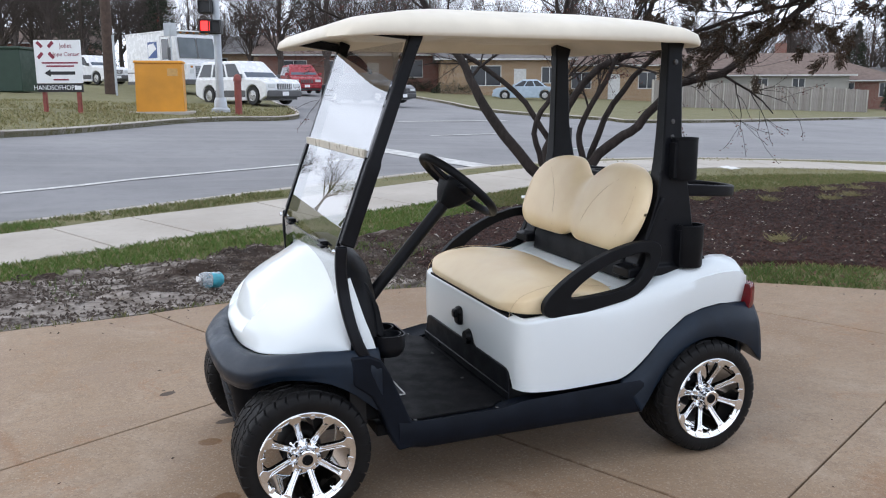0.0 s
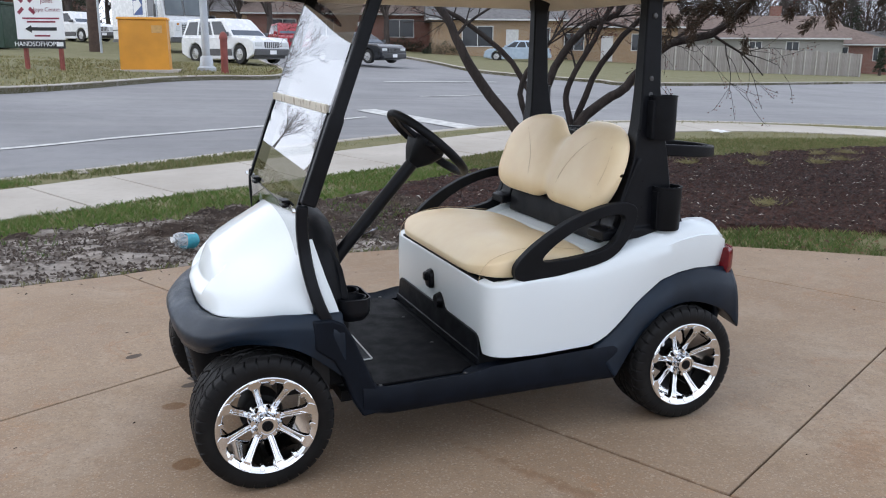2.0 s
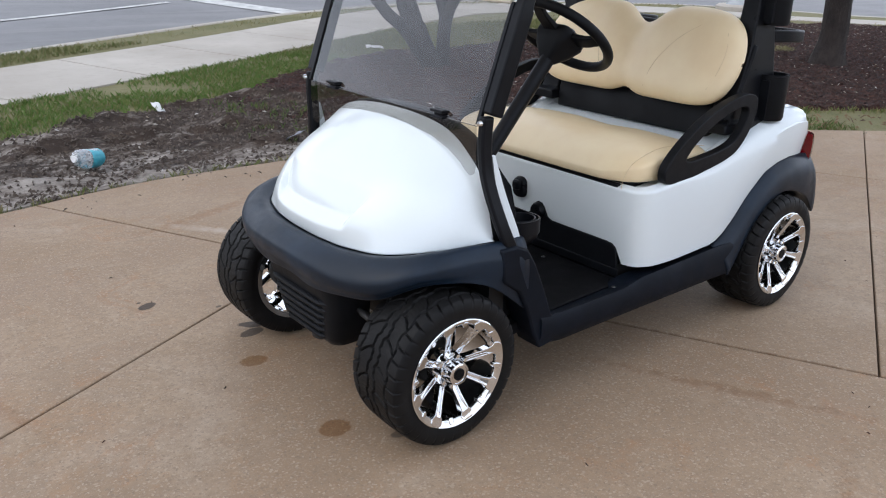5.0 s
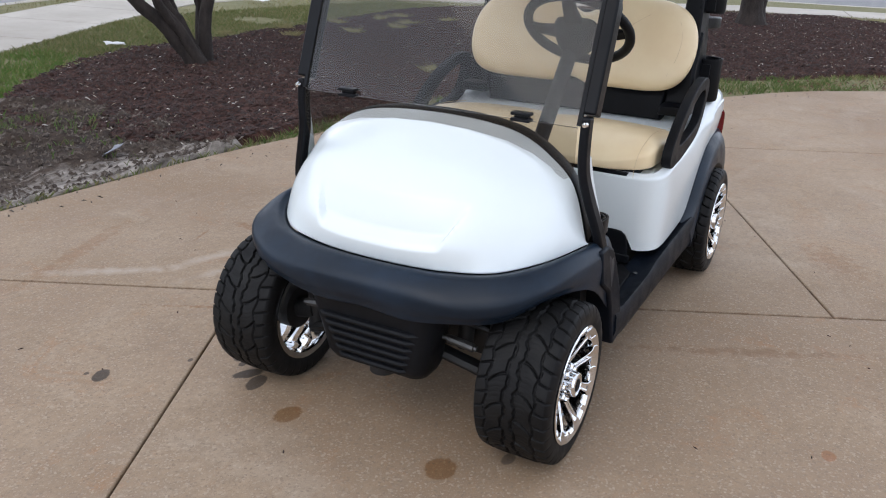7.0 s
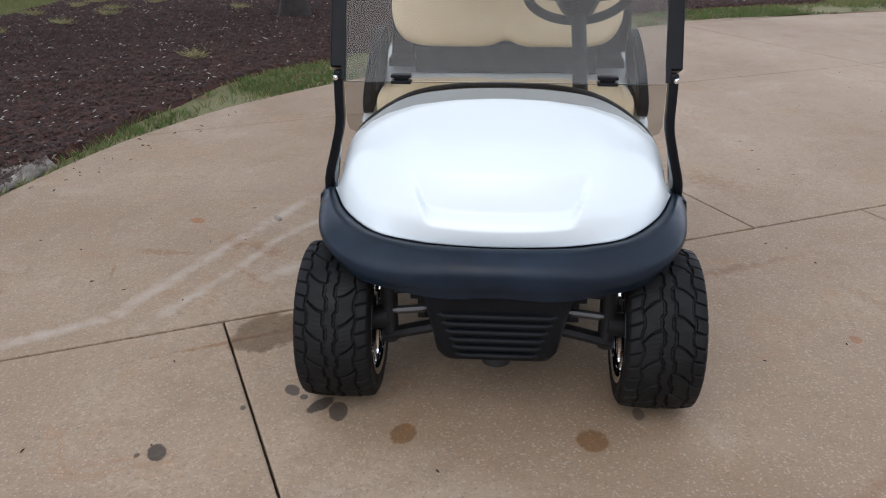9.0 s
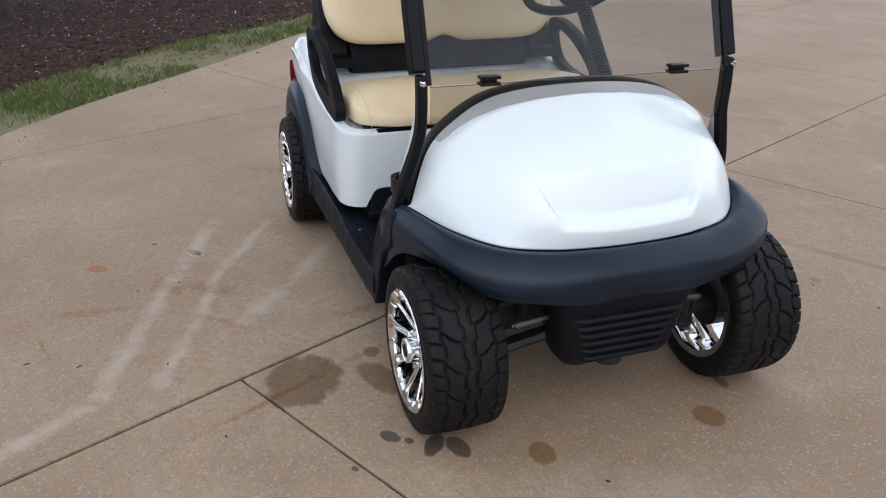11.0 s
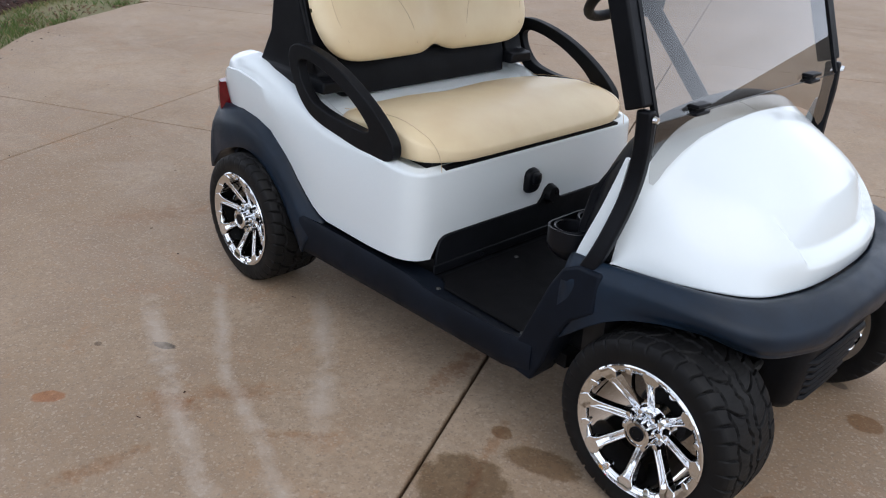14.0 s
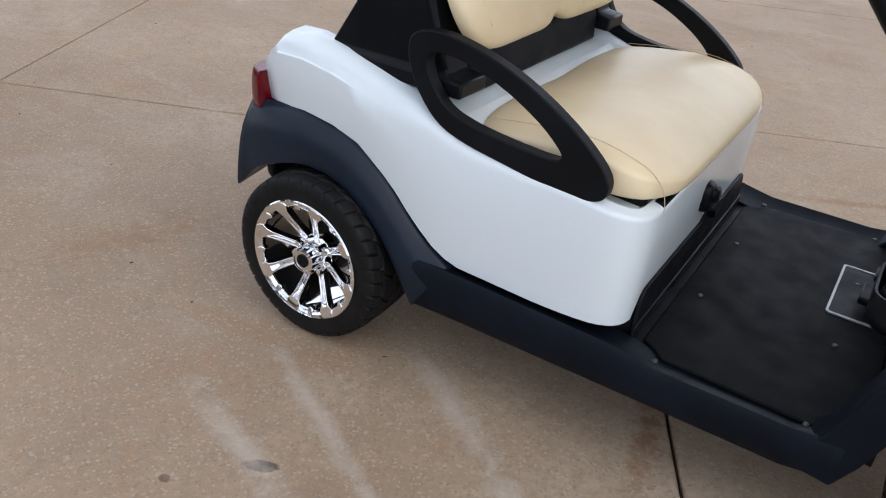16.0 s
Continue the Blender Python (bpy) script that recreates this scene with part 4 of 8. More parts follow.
def body_path():
    """Outline in plan, from the rear of one side round the front to the rear of the other."""
    half = [(-1.086, 0.30), (-1.086, 0.43), (-1.080, 0.482), (-1.057, 0.520), (-1.00, 0.543), (-0.91, 0.552)]
    half += [(x, 0.552) for x in np.linspace(-0.82, -0.14, 18)]
    half += [(-0.10, 0.551), (-0.070, 0.548), (-0.046, 0.541), (-0.025, 0.529), (-0.010, 0.513), (0.000, 0.493), (0.005, 0.470), (0.007, 0.44), (0.008, 0.40), (0.008, 0.30), (0.008, 0.15), (0.008, 0.0)]
    return half + [(x, -y) for x, y in reversed(half[:-1])]


def rear_body():
    P = [Vector((x, y, 0)) for x, y in body_path()]
    rows = []
    n = len(P)
    for i, p in enumerate(P):
        d = (P[min(i + 1, n - 1)] - P[max(i - 1, 0)]).normalized()
        nor = Vector((d.y, -d.x, 0))
        if nor.dot(p - Vector((-0.5, 0, 0))) < 0:
            nor = -nor
        zl, zt = along(LOW, p.x), along(TOP, p.x)
        if p.x > 0.0 and abs(p.y) < 0.475:
            zl = lerp(0.345, 0.40, ss(abs(p.y), 0.470, 0.455))
        wide = ss(p.x, -0.10, -0.45)
        roll = lerp(0.016, 0.05, wide)
        h = zt - zl
        tuck = 0.018 * ss(p.x, 0.05, -0.6)
        sec = [(-0.014, zl - 0.003), (-0.003 - tuck * 0.3, zl), (-0.001, zl + h * 0.25), (0.001 + tuck * 0.25, zl + h * 0.5), (0.001 + tuck * 0.2, zl + h * 0.72),
               (-0.002, zt - roll), (-0.16 * roll, zt - 0.55 * roll), (-0.45 * roll, zt - 0.24 * roll), (-0.95 * roll, zt - 0.05 * roll), (-1.5 * roll - 0.01, zt + 0.004), (-1.5 * roll - 0.04, zt - 0.02)]
        rows.append([p + nor * a + Vector((0, 0, z)) for a, z in sec])
    bm = bmesh.new()
    grid(bm, rows)
    return bm


rear = part("rear_body", rear_body(), WHITE, cart, "glossy white rear body shell", angle=50)
part("seat_deck", loft([[(-0.010, -0.485, 0.612), (-0.010, 0.485, 0.612), (-0.010, 0.485, 0.59), (-0.010, -0.485, 0.59)],
                        [(-0.36, -0.50, 0.634), (-0.36, 0.50, 0.634), (-0.36, 0.50, 0.61), (-0.36, -0.50, 0.61)],
                        [(-0.44, -0.50, 0.664), (-0.44, 0.50, 0.664), (-0.44, 0.50, 0.61), (-0.44, -0.50, 0.61)],
                        [(-0.50, -0.505, 0.694), (-0.50, 0.505, 0.694), (-0.50, 0.505, 0.64), (-0.50, -0.505, 0.64)],
                        [(-0.56, -0.505, 0.712), (-0.56, 0.505, 0.712), (-0.56, 0.505, 0.65), (-0.56, -0.505, 0.65)], [(-0.64, -0.505, 0.748), (-0.64, 0.505, 0.748), (-0.64, 0.505, 0.65), (-0.64, -0.505, 0.65)]]), WHITE, cart, smooth=False, bevel=0.01)
part("bag_well", loft([[(-0.56, -0.47, 0.70), (-0.56, 0.47, 0.70), (-0.56, 0.47, 0.63), (-0.56, -0.47, 0.63)],
                       [(-0.80, -0.46, 0.745), (-0.80, 0.46, 0.745), (-0.80, 0.46, 0.63), (-0.80, -0.46, 0.63)],
                       [(-1.05, -0.45, 0.70), (-1.05, 0.45, 0.70), (-1.05, 0.45, 0.60), (-1.05, -0.45, 0.60)]]), BLACK, cart, smooth=False)
part("rear_valance", loft([[(-1.06, y, z) for y, z in ((-0.50, 0.34), (-0.50, 0.66), (0.50, 0.66), (0.50, 0.34))],
                           [(-1.10, y, z) for y, z in ((-0.49, 0.36), (-0.49, 0.60), (0.49, 0.60), (0.49, 0.36))]]), FENDER, cart, bevel=0.02)


# black kick panel with its notch for the charger socket
def kick_panel():
    top = [(-0.455, 0.345), (-0.448, 0.385), (-0.440, 0.402), (-0.425, 0.412), (-0.40, 0.415), (0.005, 0.415), (0.022, 0.432), (0.035, 0.462), (0.055, 0.475), (0.075, 0.472), (0.092, 0.452), (0.108, 0.424), (0.13, 0.415), (0.40, 0.415), (0.425, 0.412), (0.440, 0.402), (0.448, 0.385), (0.455, 0.345)]
    pts = [(-0.462, 0.292)] + top + [(0.462, 0.292)]
    return prism(pts, lambda a, b, d: (0.004 + d + 0.08 * max(0, 0.33 - b), a, b), 0.010)


kick = part("kick_panel", kick_panel(), BLACK, cart, "black kick panel below the seat", bevel=0.003)
part("kick_rail", bar([(0.016, -0.468, 0.312), (0.016, 0.468, 0.312)], 0.008, 0.030, up=(0, 0, 1)), BLACK_SMOOTH, kick, bevel=0.005)
part("charge_socket", moved(revolve([(0.0, 0.012), (0.026, 0.012), (0.032, 0.0), (0.032, -0.02)], 20, "X"), pose(0.020, 0.062, 0.440)), BLACK_SMOOTH, kick)


def key_switch():
    """A tall rounded knob with a hooded top."""
    bm = loft([[(x, -0.042 + a * k, 0.508 + b * k) for a, b in rounded_rect(0.033, 0.042, 0.026, 5)] for x, k in ((0.004, 1.0), (0.012, 1.0), (0.022, 0.94), (0.028, 0.82), (0.030, 0.60))])
    loft([[(x, -0.042 + a * k, 0.520 + b * k) for a, b in rounded_rect(0.020, 0.020, 0.012, 4)] for x, k in ((0.026, 1.0), (0.040, 0.95), (0.044, 0.7))], True, bm)
    return bm


part("direction_switch", key_switch(), BLACK_SMOOTH, cart, "black direction switch knob", bevel=0.003)
# solid black bar stands in for the shaded gap under the cushion
part("seat_slot", box(-0.020, 0.0030, -0.42, 0.42, 0.6160, 0.6245), BLACK, cart, smooth=False)
part("seat_tray", box(-0.40, -0.028, -0.45, 0.45, 0.612, 0.648), BLACK, cart, smooth=False)


# --- rear fender flares and lights ---
def flare():
    up = [(-0.44, .338), (-0.50, .375), (-0.56, .427), (-0.635, .505), (-0.74, .580), (-0.83, .608), (-0.92, .618), (-1.045, .606), (-1.105, .588)]
    lo = [(-0.52, .212), (-0.555, .265), (-0.595, .325), (-0.645, .390), (-0.725, .455), (-0.815, .487), (-0.915, .482), (-1.045, .430), (-1.124, .352)]
    n = 33
    U = spline([(x, 0.535, z) for x, z in up], n)
    L = spline([(x, 0.582, z) for x, z in lo], n)
    rows = []
    for i, (u, l) in enumerate(zip(U, L)):
        inset = 0.010 * ss(l.x, -1.0, -1.10)
        u, l = u - Vector((0, inset * 0.6, 0)), l - Vector((0, inset, 0))
        m1 = lerp(u, l, 0.30) + Vector((0, 0.022, 0))
        m2 = lerp(u, l, 0.72) + Vector((0, 0.014, 0))
        back = l + (l - u) * 0.03 - Vector((0, 0.012, 0))
        wall = l - Vector((0, 0.12, 0)) + (u - l) * 0.05
        rows.append(spline([u, m1, m2, l, back], 10) + [wall])
    bm = bmesh.new()
    grid(bm, rows)
    return bm


both("rear_fender", flare, FENDER, cart, "dark navy plastic rear wheel flare", solid=0.004)


def tail_light():
    """A tall lens that wraps round the rear corner."""
    plan = [(-1.108, 0.455), (-1.112, 0.490), (-1.104, 0.520), (-1.085, 0.539), (-1.058, 0.547)]
    rings = []
    for z, k, g in ((0.572, 0.78, 0.0), (0.580, 0.92, 0.005), (0.605, 1.0, 0.009), (0.650, 1.0, 0.010), (0.672, 0.95, 0.006), (0.682, 0.80, 0.0)):
        out = [(-0.98 + (x + 0.98) * lerp(0.96, 1.0, k) - g * 0.6, 0.40 + (y - 0.40) * lerp(0.97, 1.0, k) + g * 0.35, z) for x, y in plan]
        rings.append(out + [(-1.04, 0.50, z), (-1.06, 0.47, z)])
    return loft(rings)


both("tail_light", tail_light, RED_LENS, cart, "red tail light lens")

# --- seats ---
def superbox(hx, hy, hz, e, nu=34, nv=20):
    rows = []
    for j in range(nv + 1):
        v = -math.pi / 2 + math.pi * j / nv
        cv, sv = math.cos(v), math.sin(v)
        row = []
        for i in range(nu):
            u = 2 * math.pi * i / nu
            f = lambda w, p: math.copysign(abs(w) ** p, w)
            row.append(Vector((hx * f(cv, e) * f(math.cos(u), e), hy * f(cv, e) * f(math.sin(u), e), hz * f(sv, e))))
        rows.append(row)
    bm = bmesh.new()
    grid(bm, rows, False, True)
    bmesh.ops.remove_doubles(bm, verts=bm.verts, dist=0.0005)
    return bm


def front_roll(x):
    """How far the cushion keeps its height towards its rounded front."""
    return math.sqrt(1 - min(max((x + 0.02) / 0.285, 0.0), 0.945) ** 2)


def seat_bottom():
    """A boxy bench cushion with a full front roll and a shallow dip down the middle."""
    bm = superbox(0.248, 0.492, 0.060, 0.30, 112, 32)
    for v in bm.verts:
        x, y, z = v.co
        f = ss(x, -0.27, 0.26)
        if z > 0:
            z += 0.016 * (1 - (y / 0.5) ** 2) * (1 - (x / 0.3) ** 2) - 0.010 * math.exp(-(y / 0.03) ** 2) * (1 - f)
            z += 0.010 * math.sin(f * math.pi)
        else:
            z *= 0.80
        if x > 0.1:
            x -= 0.016 * ss(abs(y), 0.34, 0.48) * ss(x, 0.1, 0.26)
        if z > -0.048:
            z = -0.048 + (z + 0.048) * front_roll(x)
        v.co = (-0.228 + x, y, 0.677 + z - 0.030 * (1 - f))
    return bm


sb = part("seat_cushion", seat_bottom(), VINYL, cart, "beige vinyl bench seat cushion", angle=80)


def on_cushion(x, y):
    f = ss(x + 0.228, -0.27, 0.26)
    top = 0.0605 + 0.016 * (1 - (y / 0.5) ** 2) * (1 - ((x + 0.228) / 0.3) ** 2) + 0.010 * math.sin(f * math.pi)
    return 0.677 - 0.048 + (top + 0.048) * front_roll(x + 0.228) - 0.030 * (1 - f)


def back_outline(y):
    a = abs(y)
    edge = max(0.0, 1 - (a / 0.486) ** 9) ** 0.5
    top = 1.178 - 0.076 * math.exp(-(y / 0.085) ** 2) - 0.30 * max(0, a - 0.25) ** 1.6
    bot = 0.828 + 0.024 * math.exp(-(y / 0.05) ** 2)
    mid = 0.995
    return lerp(mid, bot, edge), lerp(mid, top, edge)


def seat_back():
    nu, nv = 72, 30
    front, rearr = [], []
    for i in range(nu + 1):
        y = 0.4859 * math.sin((i / nu - 0.5) * math.pi)
        z0, z1 = back_outline(y)
        rf, rb = [], []
        for j in range(nv + 1):
            v = math.sin((j / nv - 0.5) * math.pi)
            z = lerp(z0, z1, (v + 1) / 2)
            puff = (max(0, 1 - abs(v) ** 3.4) ** 0.5) * (max(0, 1 - (abs(y) / 0.487) ** 6) ** 0.5)
            lobe = 1 - 0.26 * math.exp(-(y / 0.055) ** 2)
            x = -0.525 - (z - 0.84) * 0.40
            curve = 0.018 * (abs(y) / 0.48) ** 2
            rf.append(Vector((x + 0.072 * puff * lobe + curve, y, z)))
            rb.append(Vector((x - 0.028 * puff + curve, y, z)))
        front.append(rf)
        rearr.append(rb)
    bm = bmesh.new()
    grid(bm, front)
    grid(bm, rearr)
    bmesh.ops.remove_doubles(bm, verts=bm.verts, dist=0.0006)
    return bm


sbk = part("seat_backrest", seat_back(), VINYL, cart, "beige vinyl two-lobed backrest", angle=80)


def back_point(y, z):
    z0, z1 = back_outline(y)
    v = 2 * (z - z0) / (z1 - z0) - 1
    puff = (max(0, 1 - abs(v) ** 3.4) ** 0.5) * (max(0, 1 - (abs(y) / 0.487) ** 6) ** 0.5)
    lobe = 1 - 0.26 * math.exp(-(y / 0.055) ** 2)
    return Vector((-0.525 - (z - 0.84) * 0.40 + 0.072 * puff * lobe + 0.018 * (abs(y) / 0.48) ** 2 + 0.0003, y, z))


for sgn in (1, -1):
    seam = [back_point(sgn * y, z) for y, z in ((0.115, 0.875), (0.130, 0.94), (0.165, 1.01), (0.225, 1.075), (0.29, 1.12))]
    part("seam", tube(spline(seam, 24), 0.0009, 5), PIPING, sbk)
    seam = [back_point(sgn * y, z) for y, z in ((0.40, 0.90), (0.425, 0.97), (0.43, 1.04), (0.41, 1.10))]
    part("seam", tube(spline(seam, 16), 0.0009, 5), PIPING, sbk)
    pts = [Vector((x, sgn * y, on_cushion(x, y) - dz)) for x, y, dz in ((-0.44, 0.452, 0.004), (-0.33, 0.450, 0.001), (-0.18, 0.448, 0.001), (-0.06, 0.446, 0.003), (-0.016, 0.445, 0.012), (0.004, 0.444, 0.032), (0.010, 0.444, 0.060))]
    part("seam", tube(spline(pts, 20), 0.0009, 5), PIPING, sb)


# seat back shell and bracket
def back_shell():
    rows = []
    for i in range(25):
        y = -0.49 + 0.98 * i / 24
        row = []
        for z in np.linspace(0.80, 1.10 - 0.10 * math.exp(-(y / 0.08) ** 2) * 0 - 0.35 * max(0, abs(y) - 0.36), 9):
            row.append((-0.565 - (z - 0.84) * 0.40 - 0.03 * ss(abs(y), 0.49, 0.40), y, z))
        rows.append(row)
    bm = bmesh.new()
    grid(bm, rows)
    return bm


part("back_shell", back_shell(), BLACK, cart, solid=0.012)
part("back_bracket", loft([[(-0.528, -0.380, 0.716), (-0.528, 0.380, 0.716), (-0.534, 0.380, 0.790), (-0.534, -0.380, 0.790)],
                           [(-0.550, -0.388, 0.712), (-0.550, 0.388, 0.712), (-0.556, 0.388, 0.838), (-0.556, -0.388, 0.838)],
                           [(-0.60, -0.388, 0.714), (-0.60, 0.388, 0.714), (-0.61, 0.388, 0.840), (-0.61, -0.388, 0.840)]]), BLACK, cart, "black plastic bracket below the backrest", bevel=0.008)


# --- arm rests ---
def arm_rest():
    outer = [(-0.112, 0.636), (-0.090, 0.664), (-0.106, 0.708), (-0.19, 0.778), (-0.31, 0.845), (-0.43, 0.886), (-0.535, 0.902), (-0.598, 0.886), (-0.610, 0.84), (-0.582, 0.768), (-0.526, 0.704), (-0.455, 0.672), (-0.335, 0.650), (-0.195, 0.630)]
    inner = [(-0.236, 0.698), (-0.210, 0.702), (-0.210, 0.720), (-0.265, 0.766), (-0.355, 0.815), (-0.445, 0.846), (-0.51, 0.857), (-0.548, 0.850), (-0.556, 0.824), (-0.536, 0.780), (-0.494, 0.738), (-0.440, 0.719), (-0.365, 0.707), (-0.285, 0.700)]
    n = 56
    o = [(p[0], p[1]) for p in spline([(a, b, 0) for a, b in outer], n, True)]
    i = [(p[0], p[1]) for p in spline([(a, b, 0) for a, b in inner], n, True)]
    return ring_plate(o, i, lambda a, b, d: (a, 0.546 - d, b), 0.035)


both("arm_rest", arm_rest, BLACK, cart, "looped black plastic hip restraint", bevel=0.011)


# --- rear posts, bag towers, tubes and strap rail ---
def tower():
    rings = []
    for z, x0, x1, y0, y1 in ((0.745, -0.49, -0.93, 0.380, 0.500), (0.782, -0.49, -0.93, 0.385, 0.497), (0.790, -0.535, -0.875, 0.395, 0.488), (0.90, -0.575, -0.81, 0.395, 0.482), (1.05, -0.625, -0.785, 0.400, 0.478),
                              (1.20, -0.645, -0.755, 0.405, 0.474), (1.32, -0.650, -0.735, 0.410, 0.470), (1.63, -0.655, -0.722, 0.415, 0.465), (1.70, -0.648, -0.738, 0.41, 0.47)):
        rings.append([(x0, y0, z), (x1, y0, z), (x1, y1, z), (x0, y1, z)])
    return loft(rings)


for tw in both("rear_post", tower, BLACK_SMOOTH, cart, "black roof post rising from the bag tower", bevel=0.010):
    s = 1 if tw.data.vertices[0].co.y > 0 else -1
    for z in (1.59, 1.36, 1.30):
        part("bolt", moved(revolve([(0.0, 0.006), (0.009, 0.005), (0.011, 0.0)], 12, "Y"), pose(-0.688, 0.467, z) if s > 0 else pose(-0.688, -0.467, z, 0, 0, 180)), STEEL, tw)


def bag_tube(z0, z1, x, y, r):
    def make():
        bm = revolve([(r * 0.94, z0), (r, z0 + 0.01), (r, z1 - 0.006), (r * 1.04, z1 - 0.004), (r * 1.03, z1), (r * 0.9, z1 - 0.001), (r * 0.88, z0 + 0.02), (0.0, z0 + 0.02)], 24, "Z")
        moved(bm, pose(x, y, 0))
        box(x + 0.0, x + 0.06, y - r * 0.8, y + r * 0.4, z0 + 0.01, z1 - 0.02, bm)
        return bm
    return make


both("upper_tube", bag_tube(1.13, 1.298, -0.735, 0.490, 0.052), BLACK, cart, "open black plastic storage tube")
part("lower_tube", bag_tube(0.775, 0.948, -0.775, 0.495, 0.058)(), BLACK, cart, "open black plastic storage tube")


def strap_rail():
    plan = spline([(-0.76, 0.46, 1.085), (-0.86, 0.49, 1.08), (-0.97, 0.475, 1.072), (-1.045, 0.41, 1.066), (-1.05, 0.31, 1.066), (-0.98, 0.235, 1.072), (-0.87, 0.22, 1.082), (-0.74, 0.24, 1.09)], 36)
    return bar(plan, 0.022, 0.046, up=(0, 0, 1))


both("strap_rail", strap_rail, BLACK_SMOOTH, cart, "black curved bag strap rail", bevel=0.006)
part("rack_bar", tube([(-0.72, -0.42, 1.10), (-0.74, 0.0, 1.085), (-0.72, 0.42, 1.10)], 0.022, 12), BLACK_SMOOTH, cart)

# --- windscreen posts, screen, hinge, clips ---
def screen_x(z):
    """The slope of the screen."""
    return 0.685 - (z - 0.925) * (0.365 if z > 0.925 else -0.02)


def front_post():
    lo = spline([(0.575, 0.535, 0.505), (0.605, 0.533, 0.555), (0.638, 0.526, 0.625), (0.660, 0.498, 0.72), (0.670, 0.478, 0.80), (0.675, 0.475, 0.88), (0.671, 0.475, 0.955)], 22)
    return bar(lo, 0.040, 0.026)


def front_channel():
    return bar([(screen_x(z) - 0.020, 0.478, z) for z in (0.955, 1.20, 1.235, 1.25, 1.60, 1.690)], [0.052, 0.052, 0.052, 0.044, 0.042, 0.05], [0.040, 0.040, 0.040, 0.034, 0.034, 0.034])


both("front_post", front_post, BLACK_SMOOTH, cart, "bent black windscreen post", bevel=0.007)
both("post_channel", front_channel, BLACK_SMOOTH, cart, bevel=0.006)


def post_bolt():
    return moved(revolve([(0.0, 0.010), (0.007, 0.009), (0.009, 0.0)], 12, "X"), pose(0.696, 0.478, 0.938))


both("post_bolt", post_bolt, CHROME, cart)


def pane(outline, thick=0.005):
    return prism(outline, lambda a, b, d: (screen_x(b) + d, a, b), thick)


low = [(-0.455, 0.925), (-0.455, 0.81), (-0.448, 0.786), (-0.428, 0.776), (-0.405, 0.788), (-0.385, 0.806), (-0.33, 0.835), (-0.25, 0.860), (-0.13, 0.876), (0, 0.880)]
pane_skirt = part("pane_skirt", pane(low + [(-a, b) for a, b in reversed(low[:-1])]), SCREEN, cart, "folded lower flap of the smoked screen", smooth=False)
# added steel bar draws the faint highlight along the acrylic's bend
part("pane_fold", bar([(0.6885, -0.455, 0.9255), (0.6885, 0.455, 0.9255)], 0.004, 0.0014, up=(0, 0, 1)), STEEL, cart)
lower_pane = part("lower_pane", pane([(-0.455, 1.262), (-0.455, 0.928), (0.455, 0.928), (0.455, 1.262)]), SCREEN, cart, "smoked acrylic lower windscreen, dusty", smooth=False)
upper_pane = part("upper_pane", pane([(-0.455, 1.272), (0.455, 1.272), (0.455, 1.63), (0.445, 1.645), (-0.445, 1.645), (-0.455, 1.63)]), SCREEN, cart, "smoked acrylic upper windscreen", smooth=False)
for p in (lower_pane, upper_pane, pane_skirt):
    p.visible_shadow = False
    p.data.materials.append(SCREEN_BACK)
    for f in p.data.polygons:
        f.material_index = 0 if f.normal.x > 0.5 else 1
part("hinge_strip", bar([(screen_x(1.267) + 0.0125, -0.455, 1.267), (screen_x(1.267) + 0.0125, 0.455, 1.267)], 0.012, 0.030, up=(0, 0, 1)), STRIP, cart, "pale plastic hinge strip between the panes", bevel=0.003)
both("pane_edge", lambda: bar([(screen_x(z) + 0.004, 0.458, z) for z in (0.93, 1.255)], 0.012, 0.012), BLACK_SMOOTH, cart)


def clip():
    bm = box(0.675, 0.707, 0.262, 0.320, 0.922, 0.931)
    box(0.675, 0.707, 0.262, 0.320, 0.939, 0.948, bm)
    box(0.675, 0.697, 0.270, 0.312, 0.925, 0.945, bm)
    return bm


both("screen_clip", clip, BLACK_SMOOTH, cart, "black windscreen clip", bevel=0.003)

# --- steering ---
AX = Vector((-0.65, 0, 0.76)).normalized()
SW = Vector((0.137, 0.240, 1.119))
steer = Matrix.Translation(SW) @ AX.to_track_quat("Z", "Y").to_matrix().to_4x4()
wheel_rim = part("steering_wheel", moved(tube([(0.172 * math.cos(a), 0.172 * math.sin(a), 0) for a in np.linspace(0, 2 * math.pi, 48, endpoint=False)], 0.0165, 12, 1.0, True), steer), BLACK, cart, "black plastic steering wheel")
hubm = loft([[(a * s, b * s, z) for a, b in rounded_rect(0.072, 0.062, 0.03, 5)] for z, s in ((-0.10, 0.35), (-0.06, 0.75), (-0.02, 1.0), (0.002, 0.98), (0.010, 0.8))])
part("hub", moved(hubm, steer), BLACK, wheel_rim, bevel=0.004)
for a0 in (0, 180, 90):
    c, s = math.cos(radians(a0)), math.sin(radians(a0))
    part("spoke", moved(bar([(0.05 * c, 0.05 * s, -0.012), (0.12 * c, 0.12 * s, -0.010), (0.17 * c, 0.17 * s, 0)], [0.06, 0.046, 0.04], [0.02, 0.016, 0.012], up=(0, 0, 1)), steer), BLACK, wheel_rim, bevel=0.004)
part("score_clip", moved(box(-0.045, 0.045, -0.016, 0.016, 0.010, 0.022), steer), STEEL, wheel_rim, bevel=0.003)
part("steering_column", tube([SW - AX * 0.05, SW - AX * 0.10, Vector((0.47, 0.245, 0.745)), Vector((0.63, 0.25, 0.56))], [0.032, 0.025, 0.024, 0.03], 14), BLACK_SMOOTH, cart, "black steering column")


